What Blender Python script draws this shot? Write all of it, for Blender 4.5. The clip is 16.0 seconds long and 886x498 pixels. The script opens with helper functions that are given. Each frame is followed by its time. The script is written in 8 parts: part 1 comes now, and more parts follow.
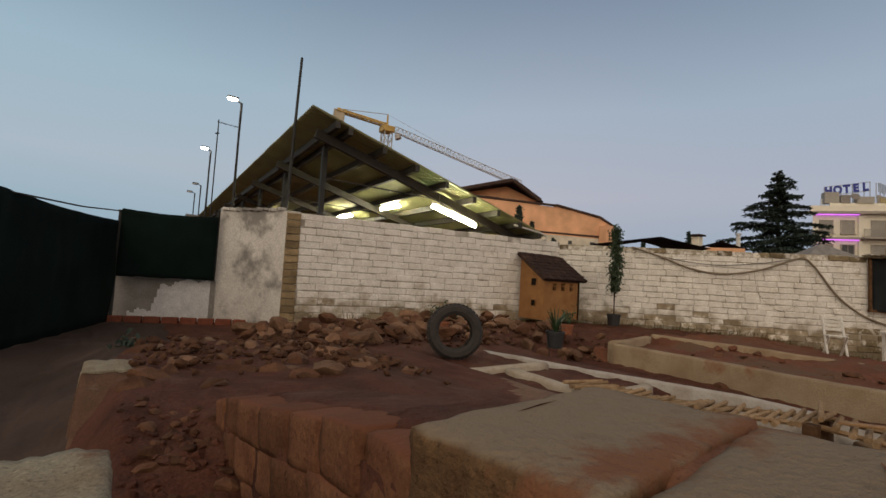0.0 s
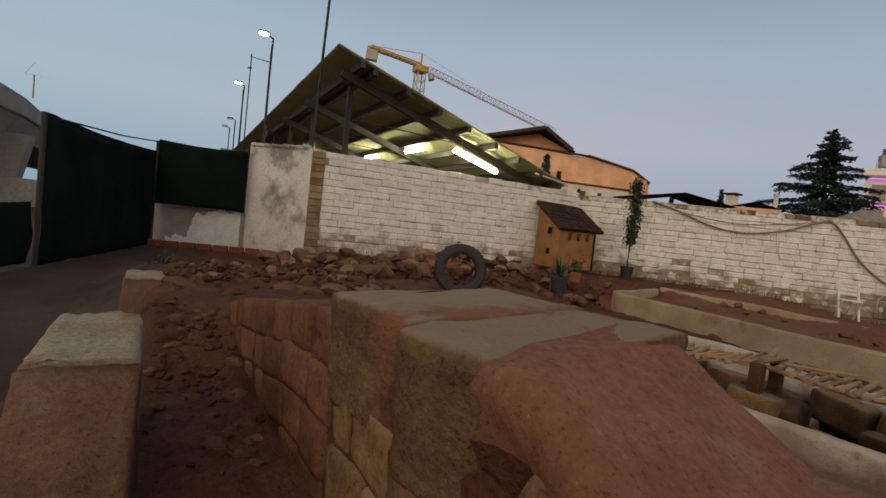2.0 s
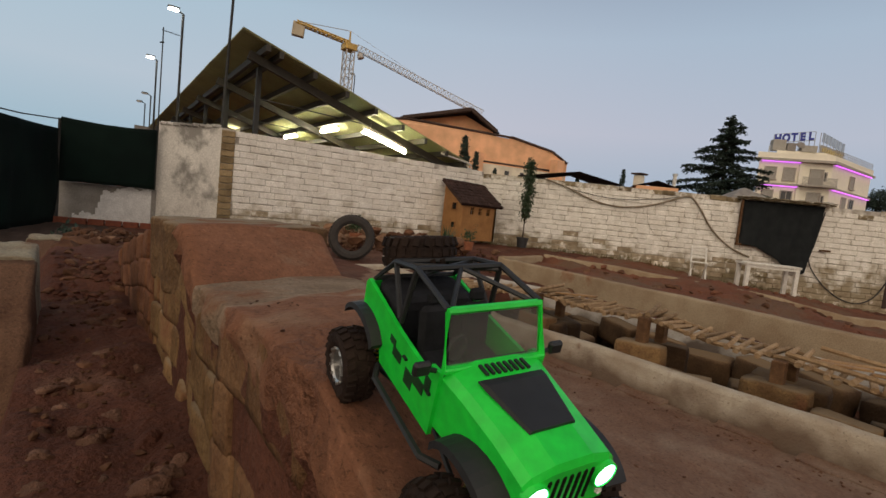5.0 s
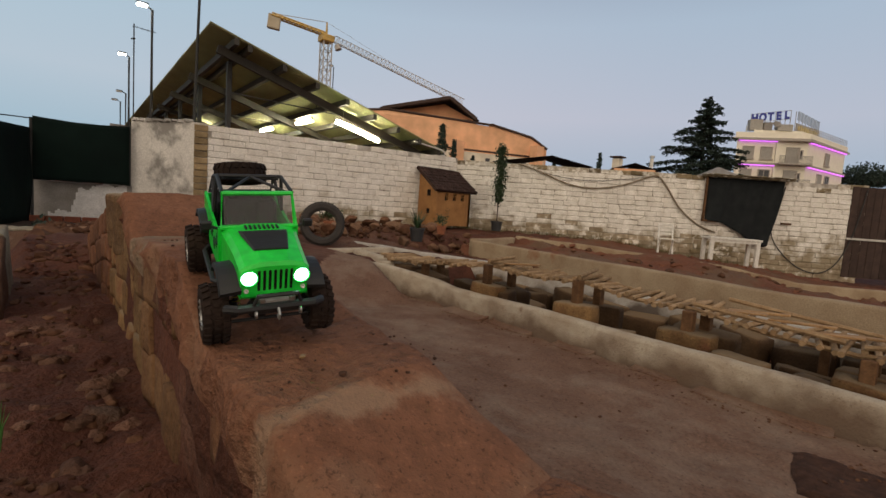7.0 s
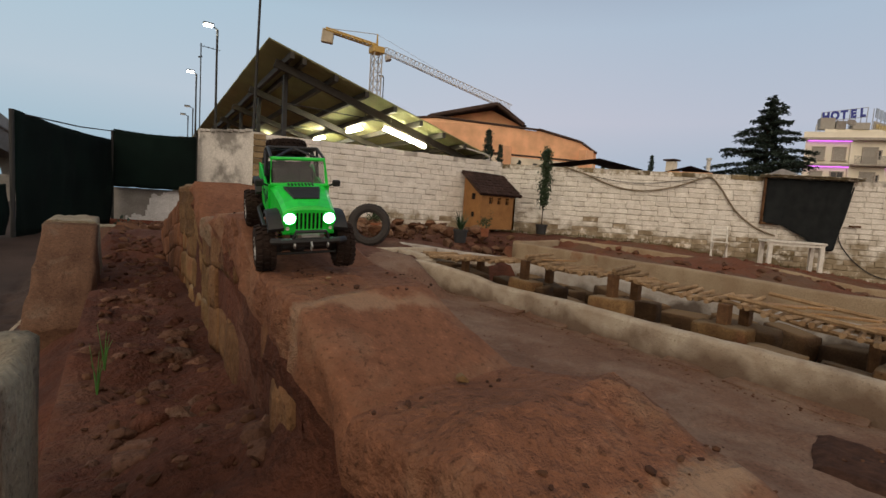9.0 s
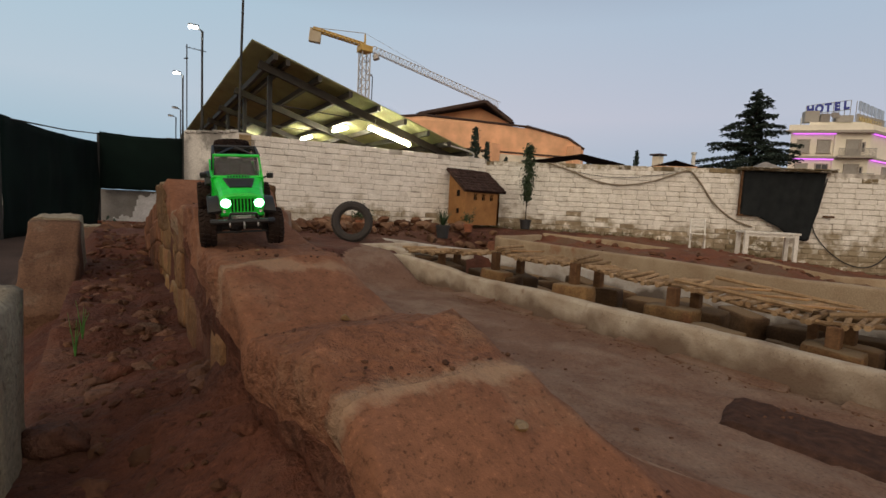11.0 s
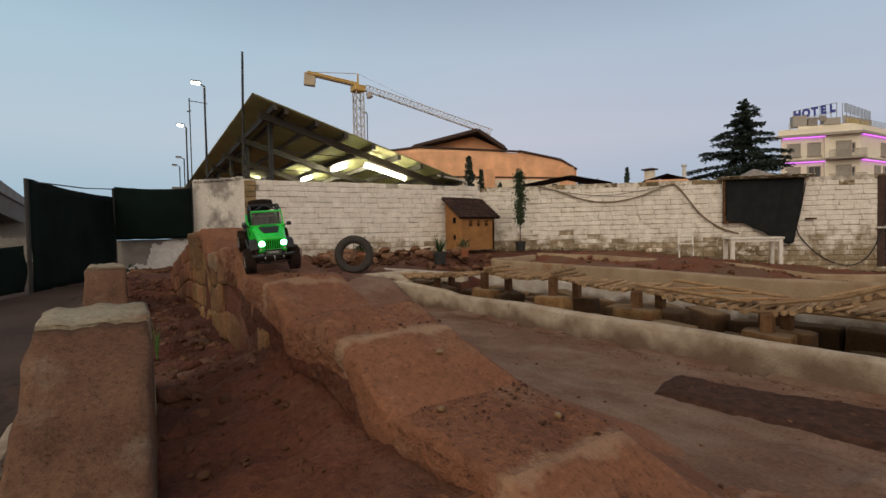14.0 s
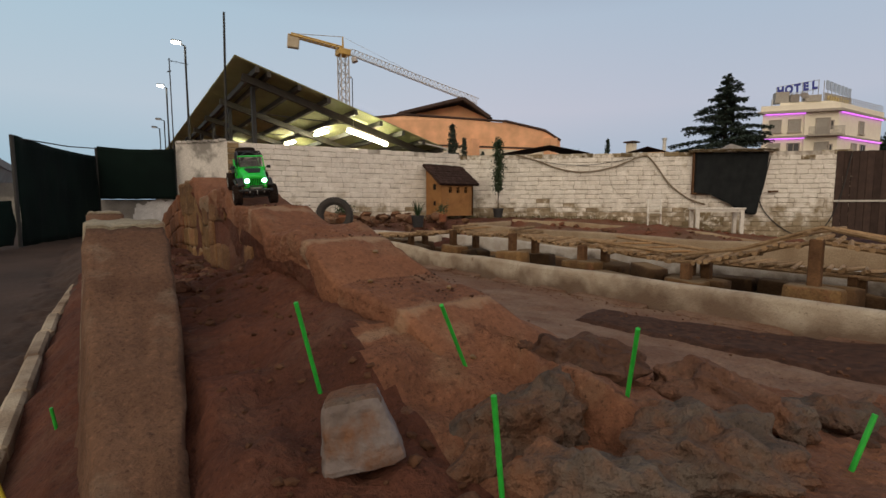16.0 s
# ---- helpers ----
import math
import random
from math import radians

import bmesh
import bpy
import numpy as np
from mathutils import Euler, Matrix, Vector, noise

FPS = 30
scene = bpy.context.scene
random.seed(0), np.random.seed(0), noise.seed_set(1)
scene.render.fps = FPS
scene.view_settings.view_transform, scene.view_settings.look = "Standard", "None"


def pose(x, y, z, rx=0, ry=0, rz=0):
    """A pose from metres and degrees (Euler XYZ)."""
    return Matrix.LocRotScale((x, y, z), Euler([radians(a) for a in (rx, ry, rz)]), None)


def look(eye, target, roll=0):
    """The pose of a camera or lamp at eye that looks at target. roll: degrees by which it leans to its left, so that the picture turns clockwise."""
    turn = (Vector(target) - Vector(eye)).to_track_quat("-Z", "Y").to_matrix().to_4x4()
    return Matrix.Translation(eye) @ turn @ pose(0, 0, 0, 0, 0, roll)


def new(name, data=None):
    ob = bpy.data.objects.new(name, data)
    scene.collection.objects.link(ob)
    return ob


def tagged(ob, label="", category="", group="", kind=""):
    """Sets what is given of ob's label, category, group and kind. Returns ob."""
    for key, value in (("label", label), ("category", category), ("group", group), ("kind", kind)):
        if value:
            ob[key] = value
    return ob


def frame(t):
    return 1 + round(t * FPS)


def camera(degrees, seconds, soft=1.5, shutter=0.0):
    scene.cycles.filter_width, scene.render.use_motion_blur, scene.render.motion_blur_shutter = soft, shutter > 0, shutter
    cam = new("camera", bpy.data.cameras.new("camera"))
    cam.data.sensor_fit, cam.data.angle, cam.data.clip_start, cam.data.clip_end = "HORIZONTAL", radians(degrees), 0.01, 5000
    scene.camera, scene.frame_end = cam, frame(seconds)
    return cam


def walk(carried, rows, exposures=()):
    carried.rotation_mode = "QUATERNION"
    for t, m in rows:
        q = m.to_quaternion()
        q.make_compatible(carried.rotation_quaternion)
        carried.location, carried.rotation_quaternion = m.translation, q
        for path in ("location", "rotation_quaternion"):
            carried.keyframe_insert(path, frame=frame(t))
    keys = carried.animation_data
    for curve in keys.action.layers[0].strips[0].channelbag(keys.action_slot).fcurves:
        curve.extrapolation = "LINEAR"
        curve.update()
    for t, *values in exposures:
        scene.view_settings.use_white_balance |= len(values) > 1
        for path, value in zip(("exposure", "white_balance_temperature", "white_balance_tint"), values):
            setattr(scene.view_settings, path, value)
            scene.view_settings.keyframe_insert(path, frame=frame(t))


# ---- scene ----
cam = camera(86.0, 16.0)
# seconds, eye, (yaw, pitch, lean of the picture)
PATH = [
    (0.0, (0.062, 0.283, 1.280), (-34.28, 3.83, 3.34)),
    (0.5, (0.050, 0.071, 1.357), (-37.73, 2.99, 5.11)),
    (1.0, (0.090, -0.134, 1.364), (-39.98, 0.71, 7.51)),
    (1.5, (0.104, -0.088, 1.316), (-34.77, 0.19, 5.34)),
    (2.0, (0.101, -0.117, 1.236), (-31.33, -2.92, 6.43)),
    (2.5, (0.067, -0.178, 1.241), (-31.07, -2.92, 5.86)),
    (3.0, (0.069, -0.356, 1.228), (-33.84, -3.13, 7.01)),
    (3.5, (0.083, -0.595, 1.242), (-36.09, -3.28, 5.85)),
    (4.0, (0.150, -0.874, 1.229), (-37.05, -3.99, 6.62)),
    (6.5, (0.206, -1.665, 1.145), (-40.67, -4.84, 4.37)),
    (7.0, (0.236, -1.748, 1.121), (-40.15, -5.46, 4.05)),
    (7.5, (0.246, -1.815, 1.091), (-37.65, -5.89, 5.76)),
    (8.0, (0.241, -1.872, 1.072), (-35.71, -6.15, 6.31)),
    (8.5, (0.230, -1.900, 1.051), (-34.00, -5.39, 4.15)),
    (9.0, (0.197, -1.954, 1.041), (-34.30, -5.02, 3.73)),
    (11.5, (0.240, -2.313, 1.005), (-35.09, -5.25, 2.73)),
    (12.0, (0.236, -2.368, 0.987), (-34.04, -5.62, 1.93)),
    (12.5, (0.201, -2.403, 1.003), (-34.01, -4.43, 1.30)),
    (13.0, (0.117, -2.513, 1.016), (-35.36, -3.99, 0.43)),
    (13.5, (0.066, -2.644, 1.013), (-36.21, -4.30, 0.99)),
    (14.0, (0.043, -2.750, 1.026), (-34.55, -1.88, -1.17)),
    (14.5, (0.035, -2.913, 0.991), (-33.83, -1.86, -0.59)),
    (15.0, (0.011, -3.053, 0.940), (-34.08, -3.52, -1.04)),
    (15.5, (-0.036, -3.123, 0.936), (-35.29, -3.41, -1.81)),
    (16.0, (-0.086, -3.227, 0.907), (-36.24, -5.48, -0.14)),
]
walk(cam, [(t, pose(*eye, 90 + pitch, 0, yaw) @ pose(0, 0, 0, 0, 0, lean)) for t, eye, (yaw, pitch, lean) in PATH], [(0.0, 0.08), (2.5, 0.07), (4.0, 0.22), (6.5, 0.29), (9.0, 0.33), (11.5, 0.35), (14.0, 0.33), (16.0, 0.32)])

# ---- world and light ----
world = bpy.data.worlds.new("dusk")
scene.world = world
world.use_nodes = True
wn, wl = world.node_tree.nodes, world.node_tree.links
bg = wn["Background"]
tc = wn.new("ShaderNodeTexCoord")
sep = wn.new("ShaderNodeSeparateXYZ")
wl.new(tc.outputs["Generated"], sep.inputs[0])
ramp = wn.new("ShaderNodeValToRGB")
wl.new(sep.outputs["Z"], ramp.inputs[0])
stops = [(0.0, (0.27, 0.335, 0.42)), (0.07, (0.33, 0.385, 0.465)), (0.18, (0.425, 0.432, 0.505)), (0.34, (0.360, 0.418, 0.505)), (0.60, (0.15, 0.20, 0.29)), (1.0, (0.06, 0.085, 0.14))]
while len(ramp.color_ramp.elements) < len(stops):
    ramp.color_ramp.elements.new(0.5)
for el, (p, c) in zip(ramp.color_ramp.elements, stops):
    el.position, el.color = p, (*c, 1)
# the afterglow stands in the west, behind the walk
glow = wn.new("ShaderNodeVectorMath")
glow.operation = "DOT_PRODUCT"
wl.new(tc.outputs["Generated"], glow.inputs[0])
glow.inputs[1].default_value = Vector((-0.75, -0.62, 0.22)).normalized()
gmap = wn.new("ShaderNodeMapRange")
gmap.interpolation_type = "SMOOTHSTEP"
gmap.inputs["From Min"].default_value, gmap.inputs["From Max"].default_value = -0.35, 1.0
wl.new(glow.outputs["Value"], gmap.inputs["Value"])
warm = wn.new("ShaderNodeMix")
warm.data_type = "RGBA"
wl.new(gmap.outputs[0], warm.inputs["Factor"])
# towards the north-west the sky is clearer and more cyan than in the east
west = wn.new("ShaderNodeVectorMath")
west.operation = "DOT_PRODUCT"
wl.new(tc.outputs["Generated"], west.inputs[0])
west.inputs[1].default_value = Vector((-0.85, 0.52, 0.0)).normalized()
wmap = wn.new("ShaderNodeMapRange")
wmap.interpolation_type = "SMOOTHSTEP"
wmap.inputs["From Min"].default_value, wmap.inputs["From Max"].default_value = -0.45, 0.75
wl.new(west.outputs["Value"], wmap.inputs["Value"])
cyan = wn.new("ShaderNodeMix")
cyan.data_type, cyan.blend_type = "RGBA", "MULTIPLY"
wl.new(wmap.outputs[0], cyan.inputs["Factor"])
wl.new(ramp.outputs[0], cyan.inputs["A"])
cyan.inputs["B"].default_value = (0.89, 1.06, 1.045, 1)
# and in the east the dusk has already turned to a deeper blue
east_d = wn.new("ShaderNodeVectorMath")
east_d.operation = "DOT_PRODUCT"
wl.new(tc.outputs["Generated"], east_d.inputs[0])
east_d.inputs[1].default_value = Vector((0.96, 0.08, 0.28)).normalized()
emap = wn.new("ShaderNodeMapRange")
emap.interpolation_type = "SMOOTHSTEP"
emap.inputs["From Min"].default_value, emap.inputs["From Max"].default_value = 0.70, 1.05
wl.new(east_d.outputs["Value"], emap.inputs["Value"])
blue = wn.new("ShaderNodeMix")
blue.data_type, blue.blend_type = "RGBA", "MULTIPLY"
wl.new(emap.outputs[0], blue.inputs["Factor"])
wl.new(cyan.outputs["Result"], blue.inputs["A"])
blue.inputs["B"].default_value = (0.90, 0.96, 0.98, 1)
wl.new(blue.outputs["Result"], warm.inputs["A"])
warm.inputs["B"].default_value = (0.92, 0.77, 0.61, 1)
wl.new(warm.outputs["Result"], bg.inputs["Color"])
bg.inputs["Strength"].default_value = 1.0
sun = new("sun", bpy.data.lights.new("sun", "SUN"))
sun.data.energy, sun.data.angle, sun.data.color = 0.22, radians(40), (1.0, 0.84, 0.68)
sun.matrix_world = look((-8, -7, 5), (0, 0, 0))

# ---- materials ----
def mat(name, color, color2=None, rough=0.85, metal=0.0, scale=8.0, fine=60.0, bump=0.25, mix=0.5, rnd=0.0, emit=None, stain=None, stain_scale=1.5, stain_lo=0.5, stain_hi=0.62, dist=0.01, dust_or_light=None, algae_or_shade=None, foot=(-0.42, 0.10, 0.34), grain=0.4, speck=0.0):
    """A surface with two scales of variation, relief, an optional second stain colour and a shade that changes from piece to piece."""
    m = bpy.data.materials.new(name)
    m.use_nodes = True
    n, l = m.node_tree.nodes, m.node_tree.links
    b = n["Principled BSDF"]
    b.inputs["Roughness"].default_value, b.inputs["Metallic"].default_value = rough, metal
    b.inputs["Specular IOR Level"].default_value = 0.12 if rough >= 0.8 else 0.5
    if emit:
        b.inputs["Base Color"].default_value = (*color, 1)
        b.inputs["Emission Color"].default_value = (*emit[0], 1)
        b.inputs["Emission Strength"].default_value = emit[1]
        return m
    t = n.new("ShaderNodeTexCoord")
    geo = n.new("ShaderNodeNewGeometry")
    a = n.new("ShaderNodeTexNoise")
    a.inputs["Scale"].default_value, a.inputs["Detail"].default_value = scale, 8
    f = n.new("ShaderNodeTexNoise")
    f.inputs["Scale"].default_value, f.inputs["Detail"].default_value = fine, 6
    l.new(geo.outputs["Position"], a.inputs["Vector"])
    l.new(geo.outputs["Position"], f.inputs["Vector"])
    c2 = color2 or tuple(v * 0.6 for v in color)
    r = n.new("ShaderNodeValToRGB")
    r.color_ramp.elements[0].position, r.color_ramp.elements[1].position = 0.5 - mix * 0.4, 0.5 + mix * 0.4
    r.color_ramp.elements[0].color, r.color_ramp.elements[1].color = (*c2, 1), (*color, 1)
    l.new(a.outputs["Fac"], r.inputs[0])
    out = r.outputs[0]
    mul = n.new("ShaderNodeMix")
    mul.data_type, mul.blend_type = "RGBA", "MULTIPLY"
    mul.inputs["Factor"].default_value = grain
    l.new(out, mul.inputs["A"])
    r2 = n.new("ShaderNodeValToRGB")
    r2.color_ramp.elements[0].position, r2.color_ramp.elements[1].position = 0.3, 0.7
    r2.color_ramp.elements[0].color, r2.color_ramp.elements[1].color = (0.5, 0.5, 0.5, 1), (1.2, 1.2, 1.2, 1)
    l.new(f.outputs["Fac"], r2.inputs[0])
    l.new(r2.outputs[0], mul.inputs["B"])
    out = mul.outputs["Result"]
    sk = None
    if stain:
        s = n.new("ShaderNodeTexNoise")
        s.inputs["Scale"].default_value, s.inputs["Detail"].default_value = stain_scale, 10
        s.inputs["Roughness"].default_value = 0.65
        l.new(geo.outputs["Position"], s.inputs["Vector"])
        sm = n.new("ShaderNodeMapRange")
        sm.inputs["From Min"].default_value, sm.inputs["From Max"].default_value = stain_lo, stain_hi
        l.new(s.outputs["Fac"], sm.inputs["Value"])
        sx = n.new("ShaderNodeMix")
        sx.data_type = "RGBA"
        l.new(sm.outputs[0], sx.inputs["Factor"])
        l.new(out, sx.inputs["A"])
        sx.inputs["B"].default_value = (*stain, 1)
        out = sx.outputs["Result"]
    if speck:
        # sand grains and crumbs, some darker and some paler than the ground
        sk = n.new("ShaderNodeTexNoise")
        sk.inputs["Scale"].default_value, sk.inputs["Detail"].default_value, sk.inputs["Roughness"].default_value = speck, 3, 0.75
        l.new(geo.outputs["Position"], sk.inputs["Vector"])
        kr = n.new("ShaderNodeValToRGB")
        kr.color_ramp.elements[0].position, kr.color_ramp.elements[1].position = 0.30, 0.70
        kr.color_ramp.elements[0].color, kr.color_ramp.elements[1].color = (1.45, 1.42, 1.38, 1), (0.40, 0.38, 0.36, 1)
        for pos in (0.43, 0.56):
            kr.color_ramp.elements.new(pos).color = (1, 1, 1, 1)
        l.new(sk.outputs["Fac"], kr.inputs[0])
        km = n.new("ShaderNodeMix")
        km.data_type, km.blend_type = "RGBA", "MULTIPLY"
        km.inputs["Factor"].default_value = 0.85
        l.new(out, km.inputs["A"])
        l.new(kr.outputs[0], km.inputs["B"])
        out = km.outputs["Result"]
    if dust_or_light:
        sp = n.new("ShaderNodeSeparateXYZ")
        l.new(geo.outputs["Normal"], sp.inputs[0])
        dm = n.new("ShaderNodeMath")
        dm.operation = "MULTIPLY_ADD"
        l.new(a.outputs["Fac"], dm.inputs[0])
        dm.inputs[1].default_value = 0.9
        l.new(sp.outputs["Z"], dm.inputs[2])
        dr = n.new("ShaderNodeMapRange")
        dr.inputs["From Min"].default_value, dr.inputs["From Max"].default_value = 1.0, 1.35
        l.new(dm.outputs[0], dr.inputs["Value"])
        dx = n.new("ShaderNodeMix")
        dx.data_type = "RGBA"
        l.new(dr.outputs[0], dx.inputs["Factor"])
        l.new(out, dx.inputs["A"])
        dx.inputs["B"].default_value = (*dust_or_light, 1)
        out = dx.outputs["Result"]
    if algae_or_shade:
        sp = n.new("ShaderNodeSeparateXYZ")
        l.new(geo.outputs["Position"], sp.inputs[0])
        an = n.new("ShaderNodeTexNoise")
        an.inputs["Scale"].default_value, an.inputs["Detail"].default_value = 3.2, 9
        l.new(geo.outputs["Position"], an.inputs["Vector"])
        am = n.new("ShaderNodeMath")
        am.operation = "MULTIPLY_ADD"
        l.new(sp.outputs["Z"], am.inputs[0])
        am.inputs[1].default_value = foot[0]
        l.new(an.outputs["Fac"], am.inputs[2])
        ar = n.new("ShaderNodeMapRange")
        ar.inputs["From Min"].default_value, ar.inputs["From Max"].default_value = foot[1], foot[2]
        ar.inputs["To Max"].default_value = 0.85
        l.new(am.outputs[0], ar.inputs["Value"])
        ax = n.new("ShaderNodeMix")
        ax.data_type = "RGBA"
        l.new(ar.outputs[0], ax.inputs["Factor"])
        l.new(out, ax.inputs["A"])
        ax.inputs["B"].default_value = (*algae_or_shade, 1)
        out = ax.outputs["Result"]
    if rnd:
        oi = n.new("ShaderNodeObjectInfo")
        hv = n.new("ShaderNodeHueSaturation")
        mr = n.new("ShaderNodeMapRange")
        mr.inputs["To Min"].default_value, mr.inputs["To Max"].default_value = 1 - rnd, 1 + rnd
        l.new(oi.outputs["Random"], mr.inputs["Value"])
        l.new(mr.outputs[0], hv.inputs["Value"])
        l.new(out, hv.inputs["Color"])
        out = hv.outputs["Color"]
    l.new(out, b.inputs["Base Color"])
    if bump:
        add = n.new("ShaderNodeMath")
        l.new(a.outputs["Fac"], add.inputs[0])
        l.new(f.outputs["Fac"], add.inputs[1])
        if sk:
            more = n.new("ShaderNodeMath")
            more.operation = "MULTIPLY_ADD"
            l.new(sk.outputs["Fac"], more.inputs[0])
            more.inputs[1].default_value = 0.6
            l.new(add.outputs[0], more.inputs[2])
            add = more
        bp = n.new("ShaderNodeBump")
        bp.inputs["Strength"].default_value, bp.inputs["Distance"].default_value = bump, dist
        l.new(add.outputs[0], bp.inputs["Height"])
        l.new(bp.outputs[0], b.inputs["Normal"])
    return m


def worn_band(m, y, half, color, level, axis="Y"):
    """A worn band with a ragged outline across a surface at a given place on one axis."""
    n, l = m.node_tree.nodes, m.node_tree.links
    b = n["Principled BSDF"]
    old = b.inputs["Base Color"].links[0].from_socket
    geo, sp, nt = n.new("ShaderNodeNewGeometry"), n.new("ShaderNodeSeparateXYZ"), n.new("ShaderNodeTexNoise")
    nt.inputs["Scale"].default_value, nt.inputs["Detail"].default_value, nt.inputs["Roughness"].default_value = 11, 8, 0.7
    l.new(geo.outputs["Position"], sp.inputs[0])
    l.new(geo.outputs["Position"], nt.inputs["Vector"])
    d, ab, ad, mr, mx = n.new("ShaderNodeMath"), n.new("ShaderNodeMath"), n.new("ShaderNodeMath"), n.new("ShaderNodeMapRange"), n.new("ShaderNodeMix")
    d.operation, ab.operation, ad.operation = "SUBTRACT", "ABSOLUTE", "MULTIPLY_ADD"
    l.new(sp.outputs[axis], d.inputs[0])
    d.inputs[1].default_value = y
    l.new(d.outputs[0], ab.inputs[0])
    l.new(ab.outputs[0], ad.inputs[0])
    ad.inputs[1].default_value = -0.28 / half
    l.new(nt.outputs["Fac"], ad.inputs[2])
    mr.inputs["From Min"].default_value, mr.inputs["From Max"].default_value, mr.inputs["To Max"].default_value = 0.28, 0.46, level
    l.new(ad.outputs[0], mr.inputs["Value"])
    mx.data_type = "RGBA"
    l.new(mr.outputs[0], mx.inputs["Factor"])
    l.new(old, mx.inputs["A"])
    mx.inputs["B"].default_value = (*color, 1)
    l.new(mx.outputs["Result"], b.inputs["Base Color"])


SOIL = mat("red_soil", (0.134, 0.053, 0.033), (0.064, 0.026, 0.0175), scale=3, fine=45, bump=0.7, mix=0.6, stain=(0.150, 0.082, 0.056), stain_scale=2.6, stain_lo=0.52, stain_hi=0.75, dist=0.02, speck=70)
MORTAR = mat("earth_mortar", (0.268, 0.126, 0.071), (0.160, 0.071, 0.041), scale=3.5, fine=38, bump=0.55, mix=0.7, stain=(0.248, 0.152, 0.097), stain_scale=4.5, stain_lo=0.54, stain_hi=0.74, grain=0.45, speck=110)
CONCRETE = mat("buff_concrete_top", (0.290, 0.218, 0.152), (0.180, 0.120, 0.078), scale=9, fine=70, bump=0.8, stain=(0.190, 0.084, 0.044), stain_scale=4.5, stain_lo=0.50, stain_hi=0.64, speck=80)
BIGTUFF = mat("pale_topped_tuff", (0.185, 0.112, 0.055), (0.095, 0.052, 0.027), scale=12, fine=60, bump=0.8, rnd=0.08, dust_or_light=(0.225, 0.172, 0.118), dist=0.012, speck=80)
TREAD = mat("trodden_earth_top", (0.255, 0.118, 0.068), (0.150, 0.067, 0.040), scale=4, fine=40, bump=0.9, mix=0.7, stain=(0.225, 0.135, 0.085), stain_scale=5, stain_lo=0.54, stain_hi=0.72, dist=0.02, speck=70)
for band_y, band_half, band_level in ((-2.19, 0.03, 0.45), (-1.735, 0.03, 0.6), (-1.285, 0.03, 0.45)):
    worn_band(MORTAR, band_y, band_half, (0.36, 0.255, 0.170), band_level)
    worn_band(TREAD, band_y, band_half, (0.36, 0.255, 0.170), band_level)
worn_band(CONCRETE, 0.11, 0.06, (0.215, 0.100, 0.056), 0.85)
worn_band(MORTAR, -0.28, 0.045, (0.275, 0.205, 0.145), 0.8)
worn_band(BIGTUFF, 0.64, 0.10, (0.200, 0.088, 0.046), 0.9)
TAN_TUFF = mat("dull_tan_tuff", (0.232, 0.130, 0.064), (0.128, 0.066, 0.034), scale=7, fine=60, bump=0.8, rnd=0.22, stain=(0.17, 0.078, 0.042), stain_scale=6, stain_lo=0.5, stain_hi=0.64, speck=70)
RED_TUFF = mat("red_dusted_tuff", (0.195, 0.092, 0.048), (0.115, 0.048, 0.026), scale=8, fine=60, bump=0.6, rnd=0.25, dust_or_light=(0.16, 0.062, 0.033), speck=70)
HOTELC = mat("pale_cream_facade", (0.90, 0.85, 0.72), (0.84, 0.79, 0.66), scale=0.25, fine=2, bump=0.02, grain=0.12)
PALE_STONE = mat("pinkish_stone", (0.215, 0.140, 0.092), (0.135, 0.082, 0.052), scale=7, fine=55, bump=0.7, rnd=0.3, stain=(0.155, 0.066, 0.036), stain_scale=6, stain_lo=0.52, stain_hi=0.66)
RUBBLE_O = mat("ochre_rubble", (0.225, 0.130, 0.078), (0.125, 0.068, 0.042), scale=8, fine=50, bump=0.6, rnd=0.35)
KERB = mat("cast_concrete", (0.52, 0.45, 0.35), (0.40, 0.32, 0.235), scale=6, fine=60, bump=0.5, stain=(0.25, 0.165, 0.112), stain_scale=7, stain_lo=0.56, stain_hi=0.78, algae_or_shade=(0.13, 0.082, 0.055), foot=(-1.9, -0.07, 0.21), speck=60)
BUFF = mat("buff_concrete", (0.38, 0.295, 0.195), (0.26, 0.18, 0.112), scale=3, fine=80, bump=0.4, stain=(0.23, 0.105, 0.055), stain_scale=1.2, stain_lo=0.58, stain_hi=0.66)
LOW_MORTAR = mat("browned_mortar", (0.168, 0.094, 0.058), (0.105, 0.055, 0.034), scale=6, fine=60, bump=0.6, stain=(0.195, 0.138, 0.096), stain_scale=5.5, stain_lo=0.56, stain_hi=0.72, speck=110)
TUFF = mat("yellow_tuff", (0.262, 0.160, 0.072), (0.148, 0.082, 0.038), scale=9, fine=60, bump=0.7, rnd=0.25, stain=(0.175, 0.078, 0.042), stain_scale=5, stain_lo=0.52, stain_hi=0.66, dust_or_light=(0.22, 0.16, 0.10), speck=70)
WHITE = mat("limewashed_block", (0.88, 0.84, 0.78), (0.72, 0.67, 0.60), scale=5, fine=40, bump=0.35, rnd=0.05, stain=(0.33, 0.26, 0.17), stain_scale=2.6, stain_lo=0.66, stain_hi=0.8, algae_or_shade=(0.25, 0.19, 0.10))
WHITE_OLD = mat("stained_limewashed_block", (0.86, 0.83, 0.77), (0.70, 0.66, 0.59), scale=5, fine=40, bump=0.45, rnd=0.07, stain=(0.34, 0.27, 0.17), stain_scale=3.0, stain_lo=0.62, stain_hi=0.74, algae_or_shade=(0.22, 0.165, 0.085), foot=(-0.40, 0.12, 0.36))
